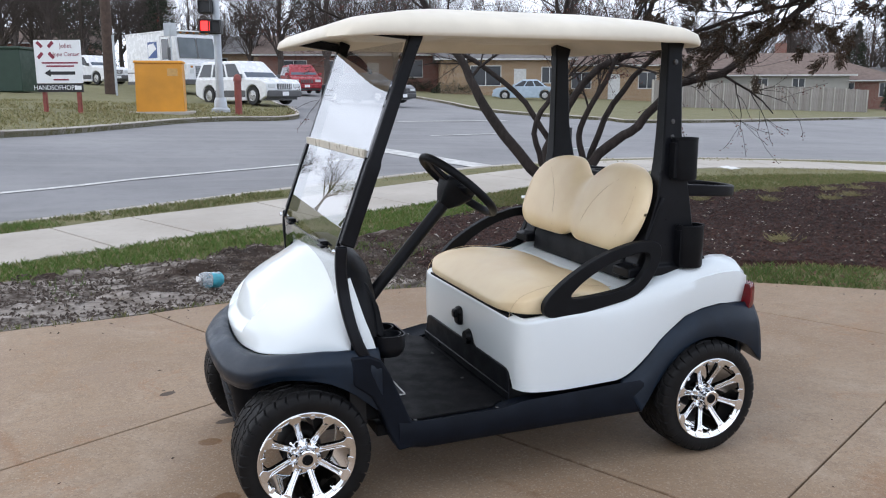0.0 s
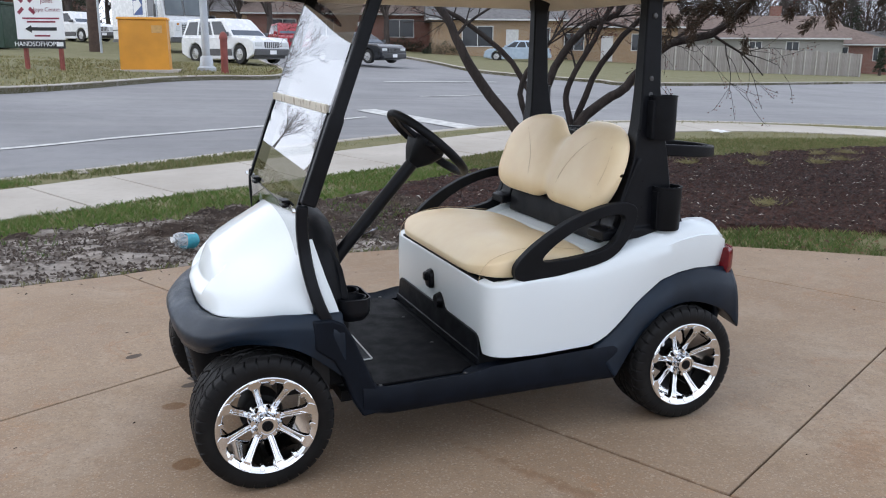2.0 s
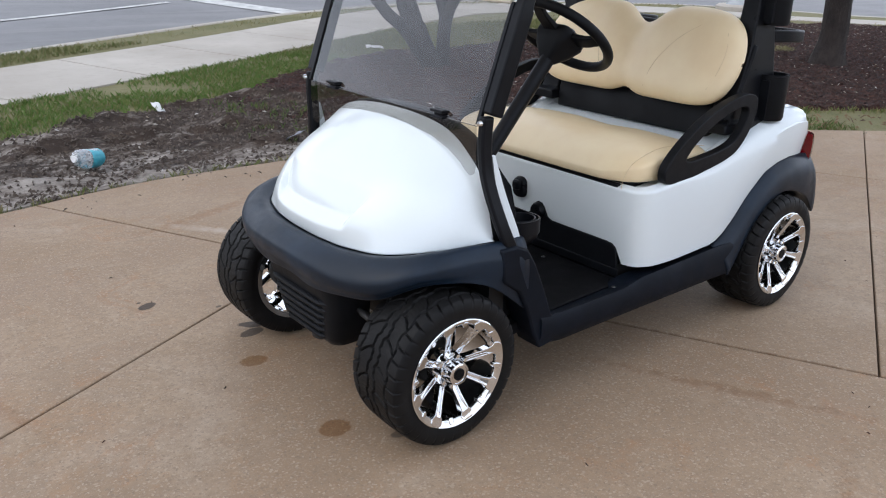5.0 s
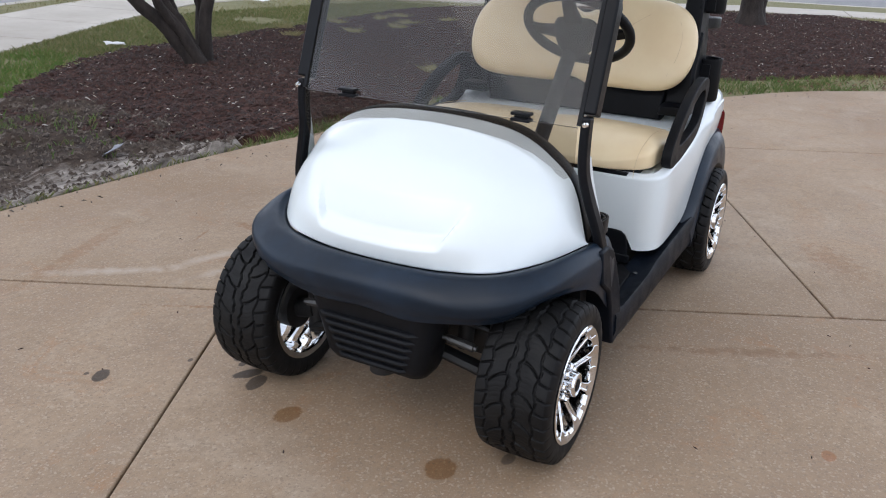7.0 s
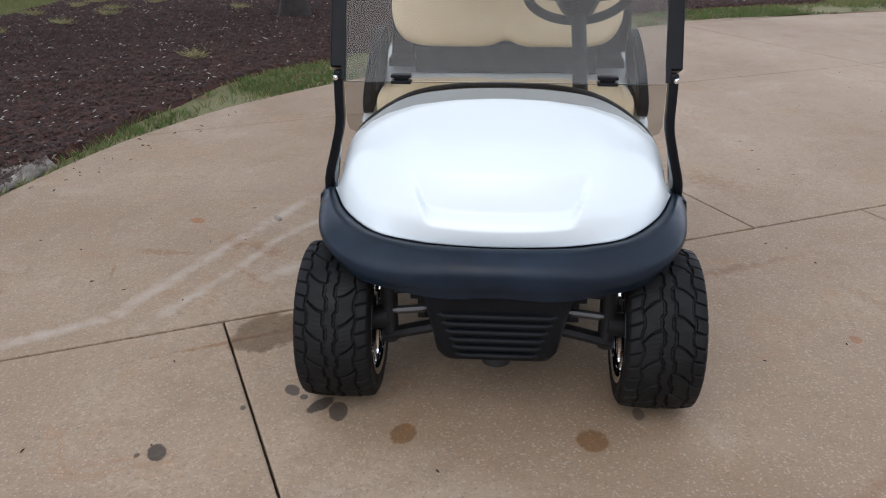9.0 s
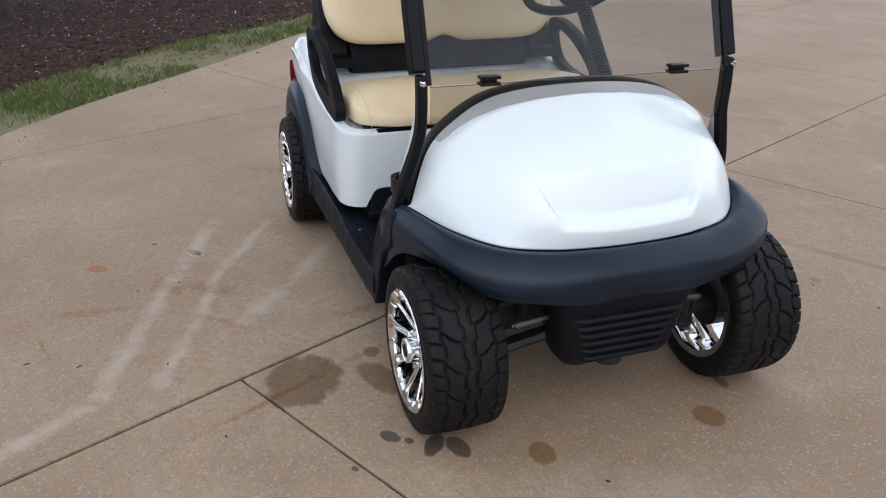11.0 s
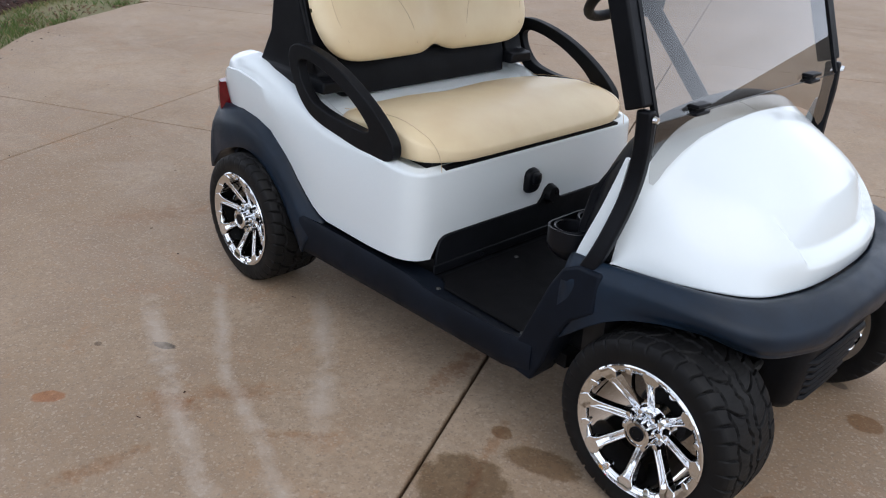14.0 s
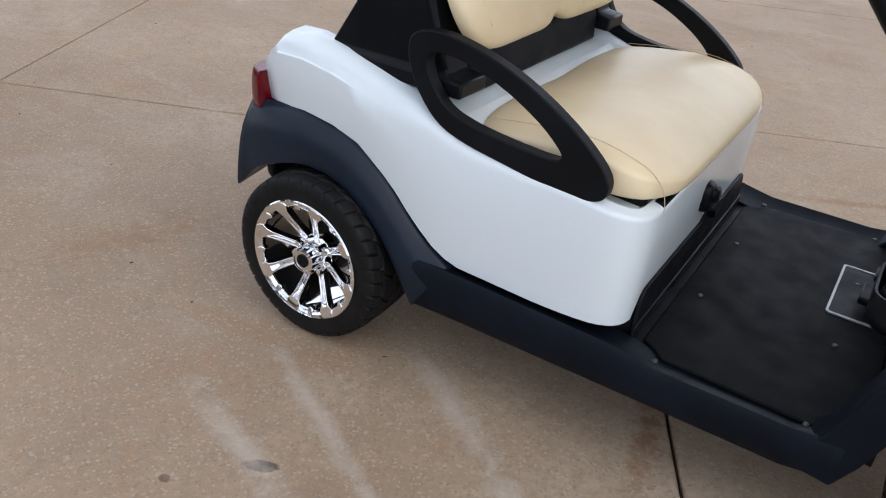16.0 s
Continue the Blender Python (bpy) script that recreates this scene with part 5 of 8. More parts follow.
# --- roof ---
def roof_shell():
    def ring(hx, hy, r, z, cx=-0.055):
        n = 10
        hx -= 0.07
        out = []
        for a, b in rounded_rect(hx, hy, r, n):
            out.append((cx + a, b, z - 0.012 * (b / 0.55) ** 2 - 0.042 * ((a - 0.02) / 0.80) ** 2 - (0.012 * ss(a, 0.50, 0.74) if z > 1.70 else 0)))
        return out
    rings = [ring(0.70, 0.43, 0.10, 1.732), ring(0.74, 0.47, 0.11, 1.722), ring(0.775, 0.515, 0.13, 1.708), ring(0.80, 0.540, 0.15, 1.697), ring(0.815, 0.553, 0.155, 1.693), ring(0.824, 0.560, 0.16, 1.697),
             ring(0.826, 0.562, 0.16, 1.712), ring(0.818, 0.555, 0.16, 1.736), ring(0.79, 0.525, 0.15, 1.753), ring(0.70, 0.45, 0.14, 1.768), ring(0.5, 0.3, 0.12, 1.782), ring(0.2, 0.12, 0.08, 1.787)]
    return loft(rings)


roof = part("roof", roof_shell(), ROOF_P, cart, "beige moulded plastic roof canopy", angle=60)
for x0, x1 in ((0.06, 0.46), (-0.55, -0.12)):
    part("roof_tray", loft([[((x0 + x1) / 2 + a * s, b * s, z) for a, b in rounded_rect((x1 - x0) / 2, 0.40, 0.07, 5)] for z, s in ((1.735, 1.0), (1.702, 0.95), (1.688, 0.80))]), ROOF_P, roof, bevel=0.006)
both("roof_bracket", lambda: bar([(0.42, 0.478, 1.668), (0.60, 0.44, 1.690)], 0.035, 0.03), BLACK_SMOOTH, cart, bevel=0.006)


# --- wheels: axis along y, outer face towards +y ---
def tyre_mesh():
    R, W = 0.2365, 0.216
    prof = []
    for a, r in ((-0.102, 0.164), (-0.108, 0.180), (-0.1095, 0.202), (-0.106, 0.219)):
        prof.append((a, r, 0))
    for k in range(81):
        a = -0.100 + 0.200 * k / 80
        prof.append((a, R - 0.0035 * (a / 0.100) ** 2 - 0.004 * (abs(a) / 0.100) ** 8, 1))
    for a, r in ((0.106, 0.219), (0.1095, 0.202), (0.108, 0.180), (0.102, 0.164)):
        prof.append((a, r, 0))
    n, reps = 648, 36
    rows = []
    for k in range(n):
        th = 2 * math.pi * k / n
        ph = (k * reps / n) % 1.0
        half = (k * reps / 2 / n) % 1.0
        row = []
        wave = math.sin(2 * math.pi * half) + 0.35 * math.sin(6 * math.pi * half)
        for a, r, tread in prof:
            cut = 0.0
            if tread:
                w, side = abs(a), (0.5 if a > 0 else 0.0)
                # two wavy grooves beside a narrow centre rib
                mid = 0.0155 + 0.0050 * wave * (1 if a > 0 else -1)
                cut = ss(abs(w - mid), 0.0052, 0.0030)
                rim_line = 0.068 + 0.004 * math.sin(2 * math.pi * (half + side))
                cut = max(cut, 0.75 * ss(abs(w - rim_line), 0.0040, 0.0024))
                if w > rim_line:
                    slant = (ph + 0.25 * (w - 0.068) / 0.032 + side) % 1.0
                    cut = max(cut, ss(abs(slant - 0.5), 0.085, 0.045))
                elif w > mid:
                    f = (w - 0.016) / 0.052
                    slant = (half + 0.42 * f * f + side) % 1.0
                    cut = max(cut, ss(abs(slant - 0.5), 0.052, 0.030))
                    fine = (half * 6 + 1.1 * f + 0.15 * math.sin(9 * f)) % 1.0
                    cut = max(cut, 0.10 * ss(abs(fine - 0.5), 0.12, 0.05))
                else:
                    fine = (half * 5 + 18 * a) % 1.0
                    cut = max(cut, 0.10 * ss(abs(fine - 0.5), 0.10, 0.05))
            elif abs(r - 0.219) < 0.001:
                slant = (ph + 0.25 + (0.5 if a > 0 else 0.0)) % 1.0
                cut = 0.6 * ss(abs(slant - 0.5), 0.10, 0.05)
            rr = r - 0.0080 * cut
            row.append((rr * math.cos(th), a, rr * math.sin(th)))
        rows.append(row)
    bm = bmesh.new()
    grid(bm, rows, True, False)
    return bm


def rim_mesh():
    prof = [(0.150, -0.105), (0.168, -0.108), (0.168, -0.098), (0.152, -0.09), (0.149, -0.06), (0.151, 0.066), (0.150, 0.088), (0.1495, 0.1005), (0.1515, 0.1045), (0.163, 0.1095), (0.1690, 0.1125), (0.1720, 0.110), (0.170, 0.102)]
    return revolve(prof, 64)


def spoke_mesh():
    """One wide grooved spoke from the hub out to an angular block on the lip."""
    bm = bmesh.new()
    st = [(0.034, 0.060, 0.028, 0.030), (0.058, 0.071, 0.021, 0.024), (0.095, 0.086, 0.021, 0.022), (0.122, 0.098, 0.023, 0.024), (0.138, 0.1040, 0.028, 0.024), (0.1505, 0.1070, 0.046, 0.014), (0.160, 0.1115, 0.040, 0.010), (0.167, 0.1135, 0.026, 0.006)]
    rings = []
    for r, y, w, dep in st:
        g = 0.62 if r < 0.130 else 0.7
        cut = 0.009 if r < 0.125 else 0.0
        rings.append([(r, y - dep, -w * 0.5), (r, y, -w * 0.5), (r, y, -w * g * 0.5), (r, y - cut, -w * g * 0.35), (r, y - cut, w * g * 0.35), (r, y, w * g * 0.5), (r, y, w * 0.5), (r, y - dep, w * 0.5)])
    return loft(rings)


def make_wheel():
    w = thing("wheel", "", "")
    tyre = part("tyre", tyre_mesh(), RUBBER, w, "black low-profile tyre with deep tread", angle=50)
    rim = part("rim", rim_mesh(), CHROME, w, "polished chrome rim")
    n = 8
    bm0 = spoke_mesh()
    for k in range(n):
        b = bm0.copy()
        moved(b, pose(0, 0, 0, 0, 360 / n * k + 10, 0))
        part("spoke", b, CHROME, w, bevel=0.0025, angle=25)
        # short raised teeth on the lip between the spokes
        tooth = loft([[(0.143, 0.086, -0.007), (0.143, 0.103, -0.004), (0.143, 0.103, 0.004), (0.143, 0.086, 0.007)], [(0.1505, 0.092, -0.012), (0.1505, 0.1065, -0.009), (0.1505, 0.1065, 0.009), (0.1505, 0.092, 0.012)], [(0.162, 0.098, -0.009), (0.162, 0.1115, -0.007), (0.162, 0.1115, 0.007), (0.162, 0.098, 0.009)]])
        moved(tooth, pose(0, 0, 0, 0, 360 / n * (k + 0.5) + 10, 0))
        part("lip_block", tooth, CHROME, w, bevel=0.002)
    bm0.free()
    part("hub_cap", revolve([(0.058, 0.030), (0.058, 0.058), (0.050, 0.066), (0.036, 0.070), (0.036, 0.104), (0.034, 0.110), (0.029, 0.112), (0.028, 0.109), (0.0, 0.109)], 40), CHROME, w, "chrome hub cap")
    part("cap_badge", revolve([(0.0, 0.1115), (0.010, 0.1115), (0.010, 0.1125), (0.016, 0.1125), (0.016, 0.1110), (0.019, 0.1110), (0.019, 0.1085)], 28), BLACK_SMOOTH, w, "dark round badge")
    for k in range(8):
        a = 2 * math.pi * k / 8 + 0.3
        part("lug_nut", moved(revolve([(0.0105, 0.050), (0.0105, 0.082), (0.007, 0.090), (0.0, 0.091)], 6), pose(0.0475 * math.cos(a), 0, 0.0475 * math.sin(a))), CHROME, w)
    part("brake_drum", revolve([(0.0, 0.0), (0.066, 0.0), (0.074, -0.012), (0.074, -0.07), (0.0, -0.07)], 32), DARKMETAL, w)
    return w


w0 = make_wheel()
w0.parent = cart
for i, (x, y, turn, spin) in enumerate(((0.832, 0.462, 0, 4), (0.832, -0.462, 180, 31), (-0.832, 0.512, 0, 17), (-0.838, -0.520, 180, 22))):
    m = pose(x, y, 0.2365, 0, 0, turn) @ pose(0, 0, 0, 0, spin, 0)
    if i == 0:
        w0.matrix_basis = m
    else:
        copy_thing(w0, m)


# ---------- street furniture, houses and vehicles across the road ----------
STREET = Matrix.LocRotScale((1.36, 3.18, 0), Euler((0, 0, radians(158.3))), None)


def spot(side, ahead):
    """A place on the land by its way to the side and ahead, looking across the road from the driveway."""
    f, r = Vector((-0.370, -0.929, 0)), Vector((-0.929, 0.370, 0))
    p = Vector((1.36, 3.18, 0)) + f * ahead + r * side
    return Vector((p.x, p.y, gz(p.x, p.y)))


def seen_from(px, ahead):
    return spot((px - 784) / 1450 * ahead, ahead)


def face_pose(p, turn):
    return pose(p.x, p.y, p.z, 0, 0, turn)


FACE = 180 + math.degrees(math.atan2(-0.370, 0.929))  # so that local -y looks back at the driveway
CAR_WHITE = plain("white_car_paint", (0.74, 0.75, 0.76), 0.25, 0, 0.08, 2)
CAR_RED = plain("red_car_paint", (0.30, 0.012, 0.02), 0.25, 0, 0.15, 2)
CAR_DARK = plain("black_car_paint", (0.012, 0.014, 0.02), 0.18, 0, 0.2, 2)
CAR_BLUE = plain("pale_blue_car_paint", (0.38, 0.47, 0.56), 0.25, 0, 0.1, 2)
CAR_TRIM = plain("grey_cladding", (0.09, 0.09, 0.092), 0.6, 0, 0.2)
CAR_GLASS = plain("dark_car_glass", (0.02, 0.024, 0.028), 0.06, 0, 0.1)
# sky reflection is painted into the base colour of these two windscreen glasses
SKY_TINT_GLASS = plain("windscreen_painted_sky", (0.075, 0.10, 0.135), 0.06, 0, 0.3, 1.5)
TRUCK_SKY_GLASS = plain("truck_glass_painted_sky", (0.13, 0.155, 0.17), 0.08, 0, 0.35, 1.2)
LAMP_GLASS = plain("headlamp_glass", (0.6, 0.62, 0.62), 0.12, 0, 0.1)
AMBER = plain("amber_lens", (0.55, 0.20, 0.02), 0.2)
RIM_GREY = plain("alloy_rim", (0.5, 0.5, 0.5), 0.3, 0.8)
TYRE_PLAIN = plain("car_tyre", (0.018, 0.018, 0.018), 0.75)
CABINET_YELLOW = plain("yellow_enamel", (0.70, 0.30, 0.022), 0.45, 0, 0.2, 1.5)
BOLLARD_RED = plain("faded_red_paint", (0.26, 0.062, 0.048), 0.6, 0, 0.3, 5)
POLE_GREY = plain("galvanised_pole", (0.46, 0.49, 0.52), 0.45, 0.4, 0.15, 3)
WOOD_POLE = plain("creosoted_pole", (0.085, 0.055, 0.042), 0.85, 0, 0.35, 6)
GREEN_BOX = plain("dark_green_enamel", (0.018, 0.045, 0.028), 0.5, 0, 0.2, 2)
SIGN_WHITE = plain("sign_white", (0.78, 0.79, 0.80), 0.5, 0, 0.06, 2)
SIGN_BLACK = plain("sign_black", (0.014, 0.014, 0.016), 0.6)
SIGN_MAROON = plain("sign_maroon", (0.26, 0.03, 0.06), 0.6)
SIGNAL_BLACK = plain("signal_housing", (0.02, 0.02, 0.021), 0.5)
CAB_PLATE = plain("faded_plate", (0.62, 0.36, 0.12), 0.5)
BLUE_PAINT = plain("blue_decal", (0.02, 0.07, 0.25), 0.4)


def lit(name, c, power):
    m = bpy.data.materials.new(name)
    m.use_nodes = True
    b = m.node_tree.nodes["Principled BSDF"]
    b.inputs["Base Color"].default_value = rgb(*c)
    b.inputs["Emission Color"].default_value = rgb(*c)
    b.inputs["Emission Strength"].default_value = power
    return m


SIGNAL_RED = lit("lit_red_signal", (0.9, 0.03, 0.03), 1.6)


def text_mesh(name, words, size, m, material, parent, label=""):
    cu = bpy.data.curves.new(name, "FONT")
    cu.body, cu.size, cu.align_x, cu.align_y, cu.extrude = words, size, "CENTER", "CENTER", 0.002
    tmp = bpy.data.objects.new(name, cu)
    scene.collection.objects.link(tmp)
    bpy.context.view_layer.update()
    me = bpy.data.meshes.new_from_object(tmp.evaluated_get(bpy.context.evaluated_depsgraph_get()))
    bpy.data.objects.remove(tmp)
    me.materials.clear()
    me.materials.append(material)
    ob = new(name, me)
    ob.parent = parent
    ob.matrix_local = m
    return tagged(ob, label) if label else ob


# --- the white board on red legs: front towards local -y ---
def notice_board():
    p = seen_from(122, 23.5)
    t = thing("notice_board", "white notice board on two red wooden legs in grass", "sign", "", face_pose(p, FACE - 4))
    h0 = 0.62
    part("leg", box(-0.56, -0.46, 0.01, 0.11, -0.1, h0 + 0.9), BOLLARD_RED, t, "red wooden leg", bevel=0.008)
    part("leg", box(0.44, 0.54, 0.01, 0.11, -0.1, h0 + 0.9), BOLLARD_RED, t, "red wooden leg", bevel=0.008)
    board = part("board", box(-0.67, 0.67, -0.03, 0.01, h0 + 0.22, h0 + 1.40), SIGN_WHITE, t, "white painted board", bevel=0.004)
    strip_ = part("name_strip", box(-0.66, 0.66, -0.035, 0.01, h0 - 0.02, h0 + 0.21), SIGN_BLACK, t, "black strip with white lettering", bevel=0.004)
    up = pose(0, 0, 0, 90, 0, 0)

    def put(words, x, z, size, mat, par):
        text_mesh("lettering", words, size, Matrix.Translation((x, -0.034 if par is board else -0.039, z)) @ up, mat, par)
    put("Joliet", 0.25, h0 + 1.24, 0.17, SIGN_MAROON, board)
    put("Hope Center", 0.21, h0 + 1.01, 0.155, SIGN_MAROON, board)
    put("HANDSOFHOPE", -0.13, h0 + 0.095, 0.175, SIGN_WHITE, strip_)
    part("lettering_bar", box(0.44, 0.62, -0.040, -0.034, h0 + 0.04, h0 + 0.15), SIGN_WHITE, strip_, smooth=False)
    for z, w in ((h0 + 0.78, 0.52), (h0 + 0.69, 0.40), (h0 + 0.32, 0.22)):
        part("lettering_bar", box(0.05 - w, 0.05 + w, -0.036, -0.029, z - 0.022, z + 0.022), SIGN_MAROON, board, smooth=False)
    arrow = [(-0.42, h0 + 0.50), (-0.24, h0 + 0.60), (-0.24, h0 + 0.545), (0.47, h0 + 0.545), (0.47, h0 + 0.455), (-0.24, h0 + 0.455), (-0.24, h0 + 0.40)]
    part("arrow", prism(arrow, lambda a, b, d: (a, -0.036 + d, b), 0.006), SIGN_BLACK, board, smooth=False)
    for x, z, a in ((-0.50, 1.28, 45), (-0.18, 1.28, -45), (-0.50, 0.98, -45), (-0.18, 0.98, 45)):
        part("emblem", moved(box(-0.10, 0.10, -0.036, -0.029, -0.045, 0.045), pose(x, 0, h0 + z, 0, a, 0)), SIGN_MAROON, board, smooth=False)


notice_board()


def cabinet():
    p = seen_from(296, 25.6)
    t = thing("utility_cabinet", "tall yellow steel utility cabinet on a concrete pad", "cabinet", "", face_pose(p, FACE + 12))
    body = part("body", loft([[(-0.70, -0.42, 0.05), (0.70, -0.42, 0.05), (0.70, 0.42, 0.05), (-0.70, 0.42, 0.05)], [(-0.68, -0.40, 1.50), (0.68, -0.40, 1.50), (0.68, 0.40, 1.50), (-0.68, 0.40, 1.50)]]), CABINET_YELLOW, t, bevel=0.02)
    part("lid", loft([[(-0.72, -0.44, 1.50), (0.72, -0.44, 1.50), (0.72, 0.44, 1.50), (-0.72, 0.44, 1.50)], [(-0.70, -0.42, 1.57), (0.70, -0.42, 1.57), (0.70, 0.42, 1.57), (-0.70, 0.42, 1.57)]]), CABINET_YELLOW, t, bevel=0.015)
    part("warning_plate", box(0.25, 0.55, -0.422, -0.405, 1.12, 1.34), CAB_PLATE, body, smooth=False)
    part("pad", box(-0.95, 0.95, -0.65, 0.65, -0.1, 0.06), WALK, t, bevel=0.02)


cabinet()


def bollard():
    p = seen_from(429, 26.2)
    t = thing("bollard", "faded red steel bollard with a domed cap", "bollard", "", face_pose(p, 0))
    part("shaft", revolve([(0.11, -0.1), (0.11, 1.05)], 20, "Z"), BOLLARD_RED, t)
    part("cap", revolve([(0.13, 1.05), (0.13, 1.12), (0.10, 1.22), (0.05, 1.27), (0.0, 1.28)], 20, "Z"), BOLLARD_RED, t)


bollard()


def signal_pole():
    p = seen_from(398, 27.5)
    t = thing("traffic_signal", "grey steel signal pole with black walk-signal heads lit red", "traffic signal", "", face_pose(p, FACE))
    part("base", revolve([(0.30, -0.1), (0.30, 0.10), (0.22, 0.16), (0.20, 0.40), (0.15, 0.48)], 16, "Z"), POLE_GREY, t)
    part("pole", revolve([(0.13, 0.10), (0.11, 5.2), (0.0, 5.2)], 16, "Z"), POLE_GREY, t)
    for x, z, red in ((-0.28, 2.75, True), (0.02, 2.72, False), (-0.28, 3.35, False)):
        head = part("signal_head", box(x - 0.21, x + 0.21, -0.32, -0.06, z - 0.22, z + 0.22), SIGNAL_BLACK, t, bevel=0.02)
        part("visor", ring_plate([(x - 0.19, z - 0.19), (x + 0.19, z - 0.19), (x + 0.19, z + 0.19), (x - 0.19, z + 0.19)], [(x - 0.17, z - 0.17), (x + 0.17, z - 0.17), (x + 0.17, z + 0.17), (x - 0.17, z + 0.17)], lambda a, b, d: (a, -0.32 - d, b), 0.10), SIGNAL_BLACK, head, smooth=False)
        part("lens", box(x - 0.15, x + 0.15, -0.328, -0.322, z - 0.15, z + 0.15), SIGNAL_RED if red else SIGNAL_BLACK, head, smooth=False)
    part("arm", tube([(-0.28, -0.06, 2.9), (-0.2, 0, 2.95), (0, 0, 2.95)], 0.03, 8), POLE_GREY, t)


signal_pole()


def utility_pole():
    p = seen_from(208, 38.0)
    t = thing("utility_pole", "dark brown weathered wooden utility pole", "utility pole", "", face_pose(p, 0))
    part("shaft", tube([(0, 0, -0.2), (-0.05, 0, 4.0), (-0.12, 0.0, 9.5)], [0.25, 0.23, 0.18], 14), WOOD_POLE, t)
    part("crossarm", moved(box(-1.2, 1.2, -0.05, 0.05, 8.7, 8.85), pose(0, 0, 0, 0, 0, 20)), WOOD_POLE, t, bevel=0.01)
    g = thing("guide_post", "thin pale marker post on the corner lawn", "post", "", face_pose(seen_from(219, 37.0), 0))
    part("shaft", tube([(0, 0, -0.1), (0, 0, 2.6)], 0.05, 8), POLE_GREY, g)


utility_pole()


def street_name():
    p = seen_from(318, 33.0)
    t = thing("street_sign", "blank grey street sign plate on a thin post", "sign", "", face_pose(p, FACE))
    part("post", tube([(0, 0, -0.1), (0, 0, 3.1)], 0.03, 8), POLE_GREY, t)
    part("plate", box(-0.25, 0.25, -0.015, 0.0, 2.55, 3.05), POLE_GREY, t, bevel=0.004)


street_name()


def transformer():
    p = seen_from(14, 36.0)
    t = thing("transformer_box", "dark green steel transformer cabinet on the lawn", "cabinet", "", face_pose(p, FACE))
    part("body", box(-1.45, 1.40, -0.7, 0.7, 0.0, 1.75), GREEN_BOX, t, bevel=0.03)
    part("lid", box(-1.50, 1.45, -0.75, 0.75, 1.75, 1.87), GREEN_BOX, t, bevel=0.03)
    part("plate", box(0.2, 0.5, -0.715, -0.70, 1.2, 1.4), SIGN_WHITE, t, smooth=False)


transformer()


# --- vehicles: nose towards local +x ---
def car_wheels(t, xs, W, r):
    for x in xs:
        for s in (1, -1):
            w = part("wheel", moved(revolve([(r * 0.6, -0.11), (r * 0.96, -0.11), (r, -0.07), (r, 0.07), (r * 0.96, 0.11), (r * 0.62, 0.11)], 24), pose(x, s * (W / 2 - 0.11), r)), TYRE_PLAIN, t)
            part("rim", moved(revolve([(r * 0.64, 0.105), (r * 0.58, 0.085), (r * 0.2, 0.095), (0.0, 0.10)], 20), pose(x, s * (W / 2 - 0.11), r, 0, 0, 0 if s > 0 else 180)), RIM_GREY, w)


